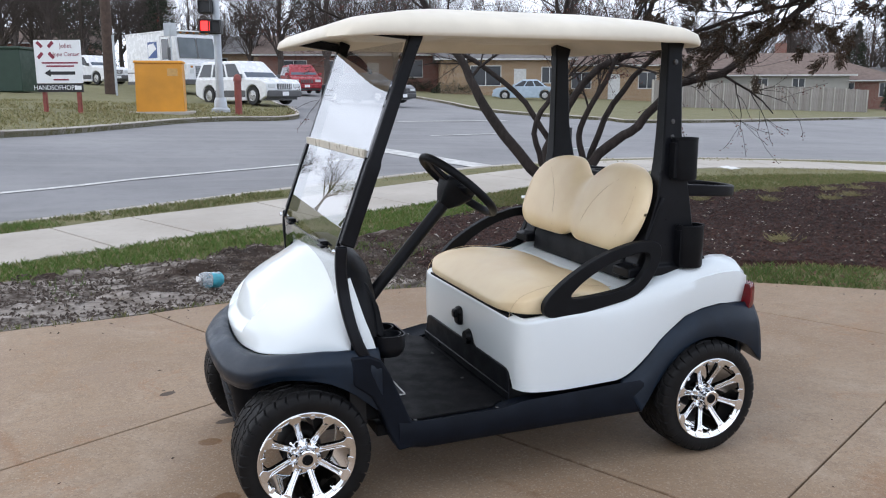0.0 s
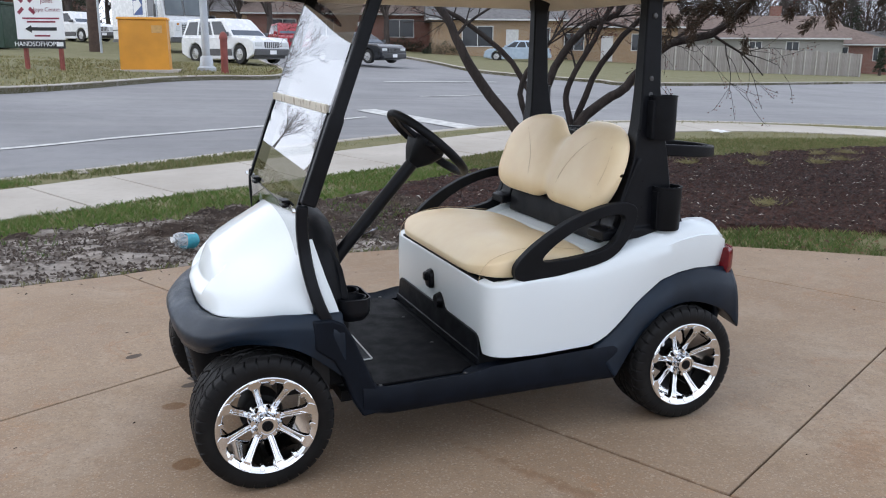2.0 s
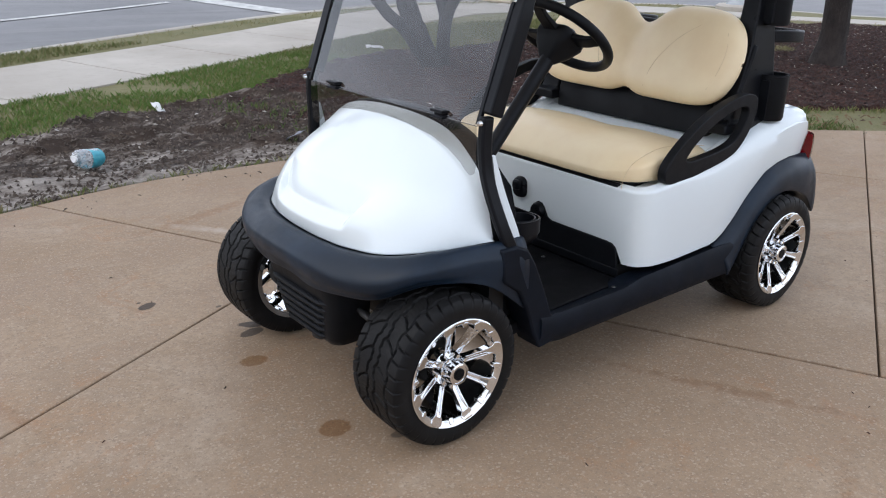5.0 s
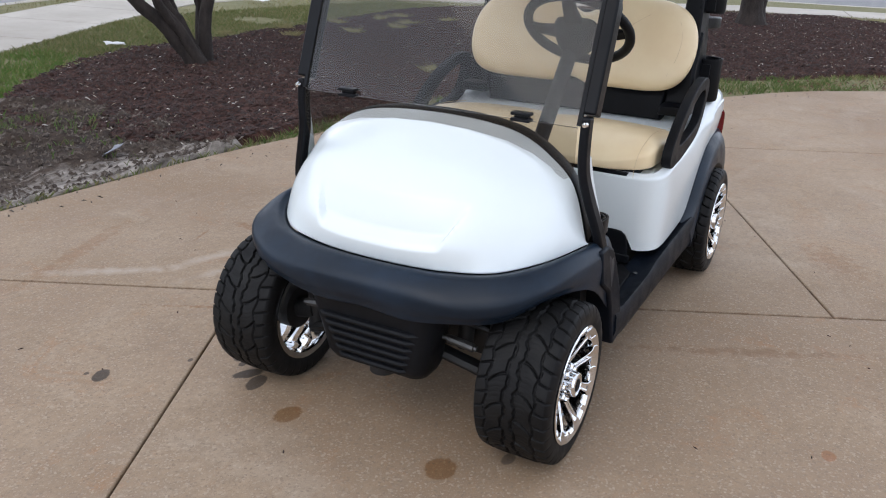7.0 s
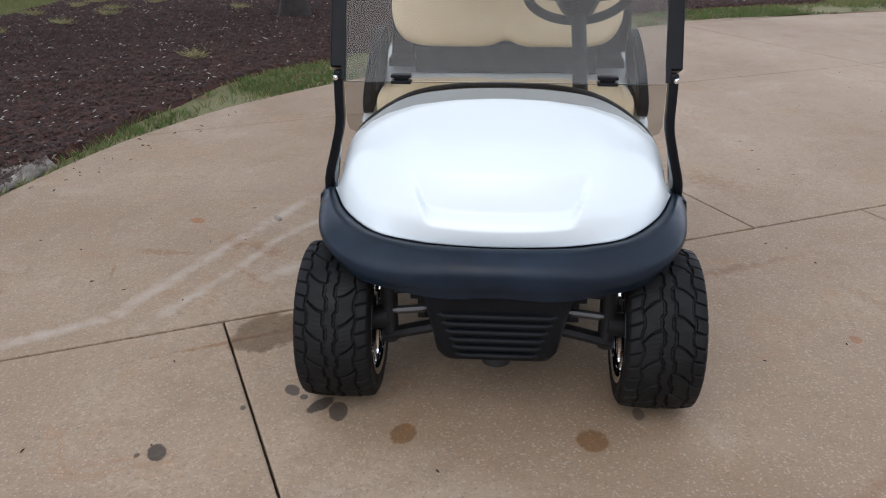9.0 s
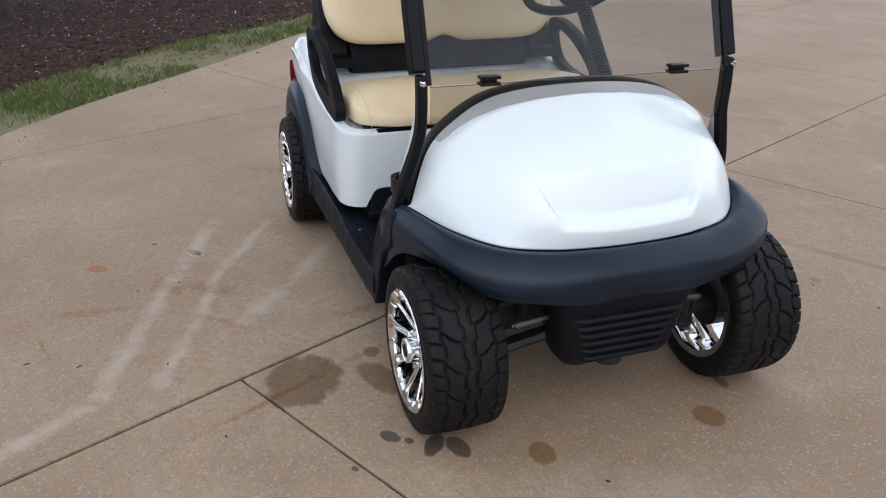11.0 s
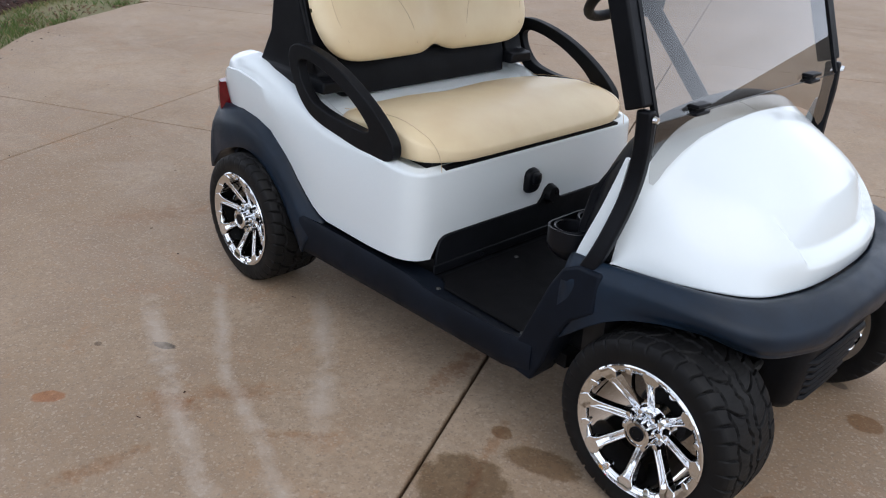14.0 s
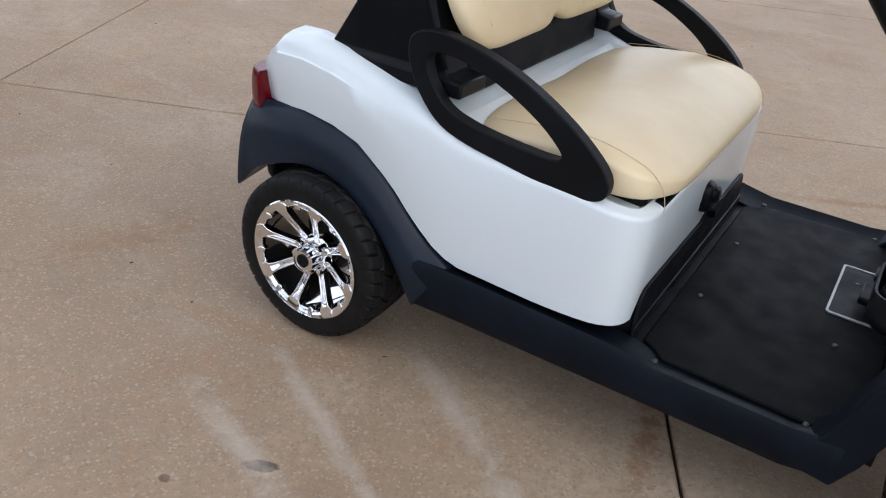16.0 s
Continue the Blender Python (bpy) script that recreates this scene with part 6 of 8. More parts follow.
def make_car(name, label, at, paint, L, W, H, belt, hood, style, trim=None, group="vehicles at the crossing"):
    """style 'suv' has an upright tail, 'sedan' a boot, 'van' a long cabin."""
    t = thing(name, label, "car", group, at)
    r = 0.36 if style != "sedan" else 0.32
    f, b = L / 2, -L / 2
    wx = (f - 0.86, b + 0.90)
    def arch(cx):
        return [(cx + (r + 0.06) * math.cos(a), r + (r + 0.06) * math.sin(a)) for a in np.linspace(-0.5, math.pi + 0.5, 9)]
    low = 0.30 if style != "sedan" else 0.22
    prof = [(b + 0.04, low + 0.05), (b, low + 0.25), (b + 0.02, belt - 0.12), (b + 0.10, belt)]
    if style == "sedan":
        prof += [(b + 0.9, belt + 0.03)]
    prof += [(f - 1.35, belt + 0.01), (f - 0.30, hood), (f - 0.05, hood - 0.14), (f, low + 0.30), (f - 0.06, low + 0.04)]
    prof += [(x, z) for x, z in arch(wx[0])] + [(x, z) for x, z in arch(wx[1])]
    body = part("body", prism(prof, lambda a, z, d: (a, d - W / 2, z), W), paint, t, bevel=0.05)
    if style == "suv":
        c0, c1, r0, r1 = b + 0.04, f - 1.25, b + 0.28, f - 2.0
    elif style == "van":
        c0, c1, r0, r1 = b + 0.04, f - 0.85, b + 0.25, f - 1.9
    else:
        c0, c1, r0, r1 = b + 0.75, f - 1.25, b + 1.45, f - 2.1
    hw, tw = W / 2 - 0.04, W / 2 - 0.22
    z0, z1 = belt - 0.01, H
    part("cabin", loft([[(c0, -hw, z0), (c1, -hw, z0), (c1, hw, z0), (c0, hw, z0)], [(lerp(c0, r0, .93), -tw - 0.01, z1 - 0.06), (lerp(c1, r1, .93), -tw - 0.01, z1 - 0.06), (lerp(c1, r1, .93), tw + 0.01, z1 - 0.06), (lerp(c0, r0, .93), tw + 0.01, z1 - 0.06)],
                        [(r0 + 0.05, -tw + 0.08, z1), (r1 - 0.05, -tw + 0.08, z1), (r1 - 0.05, tw - 0.08, z1), (r0 + 0.05, tw - 0.08, z1)]]), paint, t, bevel=0.03)

    def glass(c):
        """c: four corners as fractions along the cabin and up it."""
        pts = []
        for fx, fz, yside in c:
            x = lerp(lerp(c0, r0, fz), lerp(c1, r1, fz), fx)
            y = lerp(hw, tw, fz)
            pts.append((x, y * yside, lerp(z0, z1 - 0.06, fz)))
        return pts
    for s in (1, -1):
        for a, e in ((0.05, 0.30), (0.34, 0.62), (0.66, 0.93)):
            q = [Vector(v) for v in glass([(a, 0.12, s), (e, 0.12, s), (min(e, 0.95), 0.90, s), (a + 0.01, 0.90, s)])]
            o = Vector((0, 0.012 * s, 0.004))
            part("side_window", loft([[v - o for v in q], [v + o for v in q]]), CAR_GLASS, t, smooth=False)
    for fx, dx in ((1.0, 0.012), (0.0, -0.012)):
        q = [Vector(v) for v in glass([(fx, 0.10, -0.90), (fx, 0.10, 0.90), (fx, 0.93, 0.88), (fx, 0.93, -0.88)])]
        o = Vector((dx, 0, 0.008))
        part("windscreen" if fx else "rear_window", loft([[v - o for v in q], [v + o for v in q]]), SKY_TINT_GLASS if fx else CAR_GLASS, t, smooth=False)
    part("grille", box(f - 0.03, f + 0.012, -0.36, 0.36, low + 0.30, hood - 0.16), CAR_TRIM, t, bevel=0.01)
    for k in range(-3, 4):
        part("grille_bar", box(f + 0.005, f + 0.022, k * 0.095 - 0.012, k * 0.095 + 0.012, low + 0.31, hood - 0.17), paint, t, smooth=False)
    for s in (1, -1):
        part("headlight", box(f - 0.10, f + 0.005, s * (W / 2 - 0.26) - 0.17, s * (W / 2 - 0.26) + 0.17, low + 0.36, hood - 0.17), LAMP_GLASS, t, bevel=0.02)
        part("tail_light", box(b - 0.006, b + 0.10, s * (W / 2 - 0.16) - 0.12, s * (W / 2 - 0.16) + 0.12, belt - 0.32, belt - 0.06), RED_LENS, t, bevel=0.02)
        part("mirror", box(c1 - 0.35, c1 - 0.18, s * (W / 2 + 0.08) - 0.10, s * (W / 2 + 0.08) + 0.10, belt + 0.02, belt + 0.18), trim or paint, t, bevel=0.03)
    part("front_bumper", box(f - 0.12, f + 0.06, -W / 2 + 0.05, W / 2 - 0.05, low, low + 0.26), trim or paint, t, bevel=0.05)
    part("rear_bumper", box(b - 0.06, b + 0.12, -W / 2 + 0.05, W / 2 - 0.05, low, low + 0.26), trim or paint, t, bevel=0.05)
    part("number_plate", box(f + 0.055, f + 0.068, -0.16, 0.16, low + 0.06, low + 0.21), SIGN_WHITE, t, smooth=False)
    if trim:
        for s in (1, -1):
            part("side_cladding", box(wx[1] + r + 0.08, wx[0] - r - 0.08, s * W / 2 - 0.015, s * W / 2 + 0.02, low, low + 0.26), trim, t, bevel=0.01)
    part("underside", box(b + 0.15, f - 0.15, -W / 2 + 0.12, W / 2 - 0.12, 0.2, 0.55), CAR_TRIM, t, smooth=False)
    car_wheels(t, wx, W, r)
    return t


def heading(p, q):
    return math.degrees(math.atan2(q.y - p.y, q.x - p.x))


p = seen_from(446, 34.0)
make_car("parked_suv", "white four-wheel-drive wagon with grey cladding waiting at the crossing", face_pose(p, FACE - 90 + 52), CAR_WHITE, 4.5, 1.80, 1.72, 1.02, 0.98, "suv", CAR_TRIM)
p = seen_from(178, 52.0)
make_car("parked_truck", "white car seen behind the notice board", face_pose(p, FACE - 90 + 60), CAR_WHITE, 4.9, 1.85, 1.75, 1.08, 1.02, "suv", CAR_TRIM)
p = seen_from(538, 52.0)
make_car("parked_van", "dark red van behind the white wagon", face_pose(p, FACE - 90 + 20), CAR_RED, 4.6, 1.85, 1.75, 1.05, 0.98, "van")
p = seen_from(655, 41.0)
make_car("sedan", "black saloon car on the side street", face_pose(p, FACE - 38), CAR_DARK, 4.7, 1.82, 1.45, 0.92, 0.86, "sedan")
p = seen_from(930, 60.0)
make_car("sedan", "pale blue saloon car parked before a house", face_pose(p, FACE + 170), CAR_BLUE, 4.6, 1.8, 1.42, 0.90, 0.84, "sedan")


def mail_truck():
    p = seen_from(326, 43.5)
    t = thing("delivery_truck", "tall white step van with blue side emblem", "truck", "vehicles at the crossing", face_pose(p, FACE - 90 + 45))
    W = 2.3
    bd = part("body", loft([[(-3.3, y, z) for y, z in ((-W / 2, 0.5), (W / 2, 0.5), (W / 2, 3.0), (-W / 2, 3.0))], [(1.55, y, z) for y, z in ((-W / 2, 0.5), (W / 2, 0.5), (W / 2, 3.0), (-W / 2, 3.0))],
                              [(1.95, y, z) for y, z in ((-W / 2, 0.5), (W / 2, 0.5), (W / 2 - 0.05, 2.85), (-W / 2 + 0.05, 2.85))]]), CAR_WHITE, t, bevel=0.06)
    part("cab_front", loft([[(1.95, y, z) for y, z in ((-W / 2, 0.5), (W / 2, 0.5), (W / 2 - 0.05, 2.85), (-W / 2 + 0.05, 2.85))], [(2.25, y, z) for y, z in ((-W / 2 + .05, 0.5), (W / 2 - .05, 0.5), (W / 2 - 0.1, 1.65), (-W / 2 + 0.1, 1.65))]]), CAR_WHITE, t, bevel=0.04)
    part("nose", box(2.1, 2.75, -0.85, 0.85, 0.55, 1.45), CAR_WHITE, t, bevel=0.08)
    part("grille", box(2.74, 2.77, -0.45, 0.45, 0.75, 1.30), CAR_TRIM, t, bevel=0.01)
    for s in (1, -1):
        part("windscreen_pane", loft([[(lerp(1.98, 2.26, 1 - (z - 1.65) / 1.2) + d, s * y, z) for y, z in ((0.05, 1.72), (0.97, 1.72), (0.93, 2.66), (0.05, 2.66))] for d in (0.0, 0.03)]), TRUCK_SKY_GLASS, t, smooth=False)
        part("headlight", box(2.72, 2.77, s * 0.65 - 0.11, s * 0.65 + 0.11, 0.95, 1.17), LAMP_GLASS, t, bevel=0.02)
        part("door_window", box(0.75, 1.50, s * W / 2 - 0.01, s * W / 2 + 0.012, 1.65, 2.65), CAR_GLASS, t, smooth=False)
        part("mirror", box(1.95, 2.05, s * (W / 2 + 0.22) - 0.10, s * (W / 2 + 0.22) + 0.10, 1.6, 2.2), CAR_TRIM, t, bevel=0.02)
        part("emblem", box(-0.75, 0.25, s * W / 2 - 0.01, s * W / 2 + 0.010, 1.75, 2.55), BLUE_PAINT, bd, smooth=False)
        part("emblem_wing", prism([(-0.70, 1.80), (0.2, 2.2), (-0.1, 2.48), (-0.7, 2.42)], lambda a, b, d: (a, s * (W / 2 + 0.006 + d), b), 0.008), SIGN_WHITE, bd, smooth=False)
        part("windscreen_gasket", ring_plate([(0.02, 1.69), (1.00, 1.69), (0.96, 2.69), (0.02, 2.69)], [(0.05, 1.72), (0.97, 1.72), (0.93, 2.66), (0.05, 2.66)], lambda a, b, d: (lerp(1.98, 2.26, 1 - (b - 1.65) / 1.2) + 0.022 + d, s * a, b), 0.015), CAR_TRIM, t, smooth=False)
        part("door_seam", ring_plate([(0.62, 0.62), (1.62, 0.62), (1.62, 2.78), (0.62, 2.78)], [(0.64, 0.64), (1.60, 0.64), (1.60, 2.76), (0.64, 2.76)], lambda a, b, d: (a, s * (W / 2 + d), b), 0.008), CAR_TRIM, bd, smooth=False)
        part("side_rail", box(-3.25, 0.55, s * W / 2 - 0.01, s * W / 2 + 0.02, 1.02, 1.07), CAR_TRIM, bd, smooth=False)
        part("skirt", box(-3.25, 1.5, s * W / 2 - 0.05, s * W / 2 + 0.008, 0.44, 0.60), CAR_TRIM, t, smooth=False)
        part("indicator", box(2.72, 2.765, s * 0.65 - 0.06, s * 0.65 + 0.06, 1.22, 1.32), AMBER, t, bevel=0.01)
        part("wiper", tube([(2.27, s * 0.15, 1.70), (2.15, s * 0.55, 2.15)], 0.012, 5), SIGN_BLACK, t)
    for k in range(6):
        part("grille_bar", box(2.765, 2.78, -0.44, 0.44, 0.79 + k * 0.09, 0.82 + k * 0.09), POLE_GREY, t, smooth=False)
    part("roof_cap", box(-3.32, 1.98, -W / 2 - 0.02, W / 2 + 0.02, 2.98, 3.05), CAR_WHITE, t, bevel=0.025)
    for k in range(5):
        part("marker_light", box(1.88, 1.96, -0.7 + k * 0.35 - 0.04, -0.7 + k * 0.35 + 0.04, 2.90, 2.97), AMBER, t, smooth=False)
    part("front_bumper", box(2.7, 2.9, -1.05, 1.05, 0.42, 0.66), CAR_TRIM, t, bevel=0.03)
    car_wheels(t, (2.0, -1.9), W, 0.42)


mail_truck()

# --- houses ---
BRICK_TAN = None


def make_brick(name, a, b, mortar):
    m = Mat(name, a, 0.9, 0, True)
    tex = m.n("ShaderNodeTexBrick")
    tex.inputs["Scale"].default_value = 1.0
    tex.inputs["Color1"].default_value, tex.inputs["Color2"].default_value, tex.inputs["Mortar"].default_value = rgb(*a), rgb(*b), rgb(*mortar)
    tex.inputs["Brick Width"].default_value, tex.inputs["Row Height"].default_value, tex.inputs["Mortar Size"].default_value = 0.22, 0.075, 0.008
    sep = m.n("ShaderNodeSeparateXYZ")
    com = m.n("ShaderNodeCombineXYZ")
    m.link(m.co, sep.inputs[0])
    m.link(m.math("ADD", sep.outputs[0], sep.outputs[1]), com.inputs[0])
    m.link(sep.outputs[2], com.inputs[1])
    m.link(com.outputs[0], tex.inputs["Vector"])
    m.color(m.mix(m.ramp(m.noise(0.7, 4), 0.3, 0.7, 0, 0.3), tex.outputs["Color"], tuple(x * 0.7 for x in a)))
    return m.m


BRICK_TAN = make_brick("tan_brick", (0.34, 0.22, 0.12), (0.27, 0.17, 0.09), (0.40, 0.36, 0.30))
BRICK_RED = make_brick("red_brick", (0.22, 0.085, 0.06), (0.17, 0.07, 0.05), (0.30, 0.27, 0.24))
SIDING = plain("grey_siding", (0.33, 0.32, 0.29), 0.8, 0, 0.15, 1)
SIDING_WHITE = plain("white_siding", (0.72, 0.72, 0.70), 0.8, 0, 0.08, 1)


def make_shingle(name, c):
    m = Mat(name, c, 0.95, 0, True)
    w = m.n("ShaderNodeTexWave")
    w.wave_type = "BANDS"
    w.bands_direction = "Z"
    w.inputs["Scale"].default_value, w.inputs["Distortion"].default_value = 9.0, 1.5
    m.link(m.co, w.inputs["Vector"])
    col = m.mix(m.ramp(m.noise(3, 5), 0.3, 0.7), tuple(x * 0.75 for x in c), tuple(x * 1.2 for x in c))
    m.color(m.mix(m.ramp(w.outputs["Fac"], 0.0, 0.4, 0.4, 0), col, tuple(x * 0.5 for x in c)))
    return m.m


SHINGLE_BROWN = make_shingle("brown_shingle", (0.18, 0.135, 0.115))
SHINGLE_GREY = make_shingle("grey_shingle", (0.16, 0.155, 0.155))
TRIM_WHITE = plain("white_trim", (0.66, 0.66, 0.64), 0.6)


def ranch(name, label, at, W, D, eave, rise, wall, roofm, windows, door=None, chimney=False, gable=True):
    """A low house; its front looks along local -y."""
    t = thing(name, label, "house", "houses across the road", at)
    o = 0.5
    part("wall", box(-W / 2, W / 2, -D / 2, D / 2, -0.6, eave), wall, t, smooth=False)
    if gable:
        rings = [[(x, -D / 2 - o, eave - 0.02), (x, -D / 2 - o, eave + 0.12), (x, 0, eave + rise), (x, D / 2 + o, eave + 0.12), (x, D / 2 + o, eave - 0.02)] for x in (-W / 2 - o, W / 2 + o)]
        rf = part("roof", loft(rings), roofm, t, smooth=False)
    else:
        rf = part("roof", loft([[(-W / 2 - o, -D / 2 - o, eave), (W / 2 + o, -D / 2 - o, eave), (W / 2 + o, D / 2 + o, eave), (-W / 2 - o, D / 2 + o, eave)],
                                [(-W / 2 - o, -D / 2 - o, eave + 0.14), (W / 2 + o, -D / 2 - o, eave + 0.14), (W / 2 + o, D / 2 + o, eave + 0.14), (-W / 2 - o, D / 2 + o, eave + 0.14)],
                                [(-W / 2 + D / 2, -0.1, eave + rise), (W / 2 - D / 2, -0.1, eave + rise), (W / 2 - D / 2, 0.1, eave + rise), (-W / 2 + D / 2, 0.1, eave + rise)]]), roofm, t, smooth=False)
    part("gutter", box(-W / 2 - o, W / 2 + o, -D / 2 - o - 0.08, -D / 2 - o + 0.01, eave - 0.02, eave + 0.10), TRIM_WHITE, rf, smooth=False)
    if chimney:
        part("chimney", box(W * 0.1, W * 0.1 + 0.9, 0.3, 1.1, eave, eave + rise + 0.9), BRICK_RED, rf, smooth=False)
    for x, z, w, h in windows:
        y = -D / 2
        win = part("window", ring_plate([(x - w / 2 - .07, z - h / 2 - .07), (x + w / 2 + .07, z - h / 2 - .07), (x + w / 2 + .07, z + h / 2 + .07), (x - w / 2 - .07, z + h / 2 + .07)], [(x - w / 2, z - h / 2), (x + w / 2, z - h / 2), (x + w / 2, z + h / 2), (x - w / 2, z + h / 2)], lambda a, b, d: (a, y - 0.06 + d, b), 0.10), TRIM_WHITE, t, smooth=False)
        part("pane", box(x - w / 2, x + w / 2, y - 0.03, y - 0.004, z - h / 2, z + h / 2), CAR_GLASS, win, smooth=False)
        part("mullion", box(x - 0.03, x + 0.03, y - 0.05, y - 0.02, z - h / 2, z + h / 2), TRIM_WHITE, win, smooth=False)
    if door:
        x = door
        part("door", box(x - 0.5, x + 0.5, -D / 2 - 0.05, -D / 2 + 0.02, 0.0, 2.1), TRIM_WHITE, t, bevel=0.01)
    return t


ranch("house", "long brown brick house with a low brown roof", face_pose(seen_from(640, 78), FACE + 4), 17, 9, 2.7, 2.0, BRICK_RED, SHINGLE_BROWN, [(-5.5, 1.6, 2.2, 1.3), (-1.8, 1.6, 1.2, 1.3), (4.5, 1.6, 2.4, 1.4)], 1.4, True)
ranch("house", "tan brick house with a broad white-framed front window", face_pose(seen_from(885, 72), FACE + 2), 10.5, 8, 2.8, 1.9, BRICK_TAN, SHINGLE_GREY, [(-1.6, 1.55, 2.4, 1.5), (3.6, 1.6, 1.2, 1.2)], 1.2)
ranch("house", "tan brick house with a grey gable roof", face_pose(seen_from(1080, 76), FACE - 4), 11, 8, 2.8, 2.3, BRICK_TAN, SHINGLE_BROWN, [(-3.2, 1.6, 1.6, 1.3), (2.4, 1.6, 1.4, 1.3)], -0.4)
ranch("house", "grey ranch house with a wide brown roof behind the fence", face_pose(seen_from(1338, 80), FACE - 8), 13, 9, 2.6, 2.2, SIDING, SHINGLE_BROWN, [(-1.0, 1.75, 1.0, 1.2), (2.2, 1.75, 1.0, 1.2)], None, True)
ranch("house", "brick ranch house with a grey-brown hip roof", face_pose(seen_from(1475, 84), FACE - 10), 9, 8, 2.5, 1.9, BRICK_RED, SHINGLE_BROWN, [(-0.5, 1.7, 1.3, 1.2), (2.9, 1.7, 0.8, 1.2)], None, False, False)
ranch("house", "white clapboard house farther down the street", face_pose(seen_from(1640, 100), FACE - 12), 14, 8, 2.7, 2.2, SIDING_WHITE, SHINGLE_GREY, [(-4, 1.6, 1.2, 1.2), (0, 1.6, 1.2, 1.2), (4, 1.6, 1.2, 1.2)], 2.0)
ranch("house", "low tan house half hidden behind bare trees", face_pose(seen_from(470, 92), FACE + 10), 15, 8, 2.7, 2.0, BRICK_TAN, SHINGLE_GREY, [(-4, 1.6, 1.6, 1.2), (3, 1.6, 1.6, 1.2)], 0.0)
ranch("house", "low brown house beyond the corner lawn", face_pose(seen_from(60, 95), FACE + 14), 16, 8, 2.7, 2.0, BRICK_RED, SHINGLE_BROWN, [(-4, 1.6, 1.6, 1.2), (3, 1.6, 1.6, 1.2)], 0.0)


# --- grey board fence ---
def make_old_board():
    m = Mat("weathered_grey_board", (0.27, 0.245, 0.215), 0.9, 0, True)
    col = m.mix(m.ramp(m.noise(3, 6, stretch=(8, 8, 0.6)), 0.3, 0.7), (0.24, 0.215, 0.19), (0.40, 0.37, 0.335))
    m.color(m.mix(m.ramp(m.random(), 0, 1, 0, 0.5), col, (0.19, 0.165, 0.14)))
    return m.m


OLD_BOARD = make_old_board()
fa, fb = seen_from(1150, 56), seen_from(1530, 66)
fence = thing("fence", "weathered grey board privacy fence", "fence")
dirf = (fb - fa).normalized()
nb = int((fb - fa).length / 0.16)
board_me = None
for k in range(nb):
    p = fa + dirf * (k * 0.16)
    p.z = gz(p.x, p.y)
    if board_me is None:
        ob = part("board", prism([(-0.072, 0.0), (0.072, 0.0), (0.072, 1.72), (0.045, 1.76), (-0.045, 1.76), (-0.072, 1.72)], lambda a, b, d: (a, d, b), 0.02), OLD_BOARD, fence, smooth=False)
        board_me = ob.data
    else:
        ob = new("board", board_me)
        ob.parent = fence
    ob.matrix_basis = pose(p.x, p.y, p.z + random.uniform(-0.03, 0.03), 0, random.uniform(-0.6, 0.6), heading(fa, fb))
FENCE_POST = plain("pale_fence_post", (0.50, 0.47, 0.42), 0.85, 0, 0.2, 6)
for k in range(0, nb, 8):
    p = fa + dirf * (k * 0.16)
    part("post", moved(box(-0.045, 0.045, -0.09, -0.012, -0.1, 1.80 + 0.05 * math.sin(k * 1.7)), face_pose(Vector((p.x, p.y, gz(p.x, p.y))), heading(fa, fb))), FENCE_POST, fence, smooth=False)


def lamp_post():
    p = Vector((-16.2, -9.2, gz(-16.2, -9.2)))
    t = thing("street_lamp", "pale grey steel street light column on a concrete footing", "street lamp", "", face_pose(p, 0))
    part("footing", revolve([(0.55, -0.2), (0.55, 0.10), (0.5, 0.14), (0.0, 0.14)], 20, "Z"), WALK, t)
    part("base", revolve([(0.32, 0.14), (0.30, 0.24), (0.21, 0.28)], 18, "Z"), POLE_GREY, t)
    part("column", revolve([(0.19, 0.14), (0.17, 4.0), (0.12, 8.0), (0.0, 8.0)], 18, "Z"), POLE_GREY, t)


lamp_post()


WALL_TAUPE = plain("taupe_masonry", (0.26, 0.235, 0.205), 0.9, 0, 0.25, 1.5)
# --- plain dark unseen wall behind the camera, added to darken the windscreen's reflection ---
tagged(part("wall_behind", box(1.0, 30.0, 16.0, 16.4, -0.4, 3.2), WALL_TAUPE, smooth=False), "plain taupe wall, added unseen across the driveway to darken reflections", "wall", "", "structure")


# ---------- trees ----------
def make_bark(name, a, b):
    m = Mat(name, a, 0.9, 0, False)
    col = m.mix(m.ramp(m.noise(18, 6, 0.7, stretch=(1, 1, 0.35)), 0.35, 0.68), a, b)
    m.color(m.mix(m.ramp(m.noise(2.2, 4), 0.5, 0.75, 0, 0.5), col, tuple(x * 1.5 for x in b)))
    m.bump(m.noise(24, 6, 0.75, stretch=(1, 1, 0.3)), 1.0, 0.03)
    return m.m


BARK = make_bark("dark_bark", (0.014, 0.010, 0.0085), (0.042, 0.031, 0.026))
BARK_FAR = make_bark("grey_bark", (0.050, 0.038, 0.033), (0.085, 0.068, 0.060))
BUD = make_leafy("reddish_bud", [(0.14, 0.035, 0.028), (0.09, 0.035, 0.025), (0.20, 0.07, 0.04)])
NEEDLE = make_leafy("brown_green_needle", [(0.032, 0.020, 0.010), (0.055, 0.028, 0.013), (0.020, 0.020, 0.009)])
CONIFER = make_leafy("dark_conifer_needle", [(0.020, 0.032, 0.016), (0.030, 0.040, 0.020), (0.016, 0.024, 0.014)])


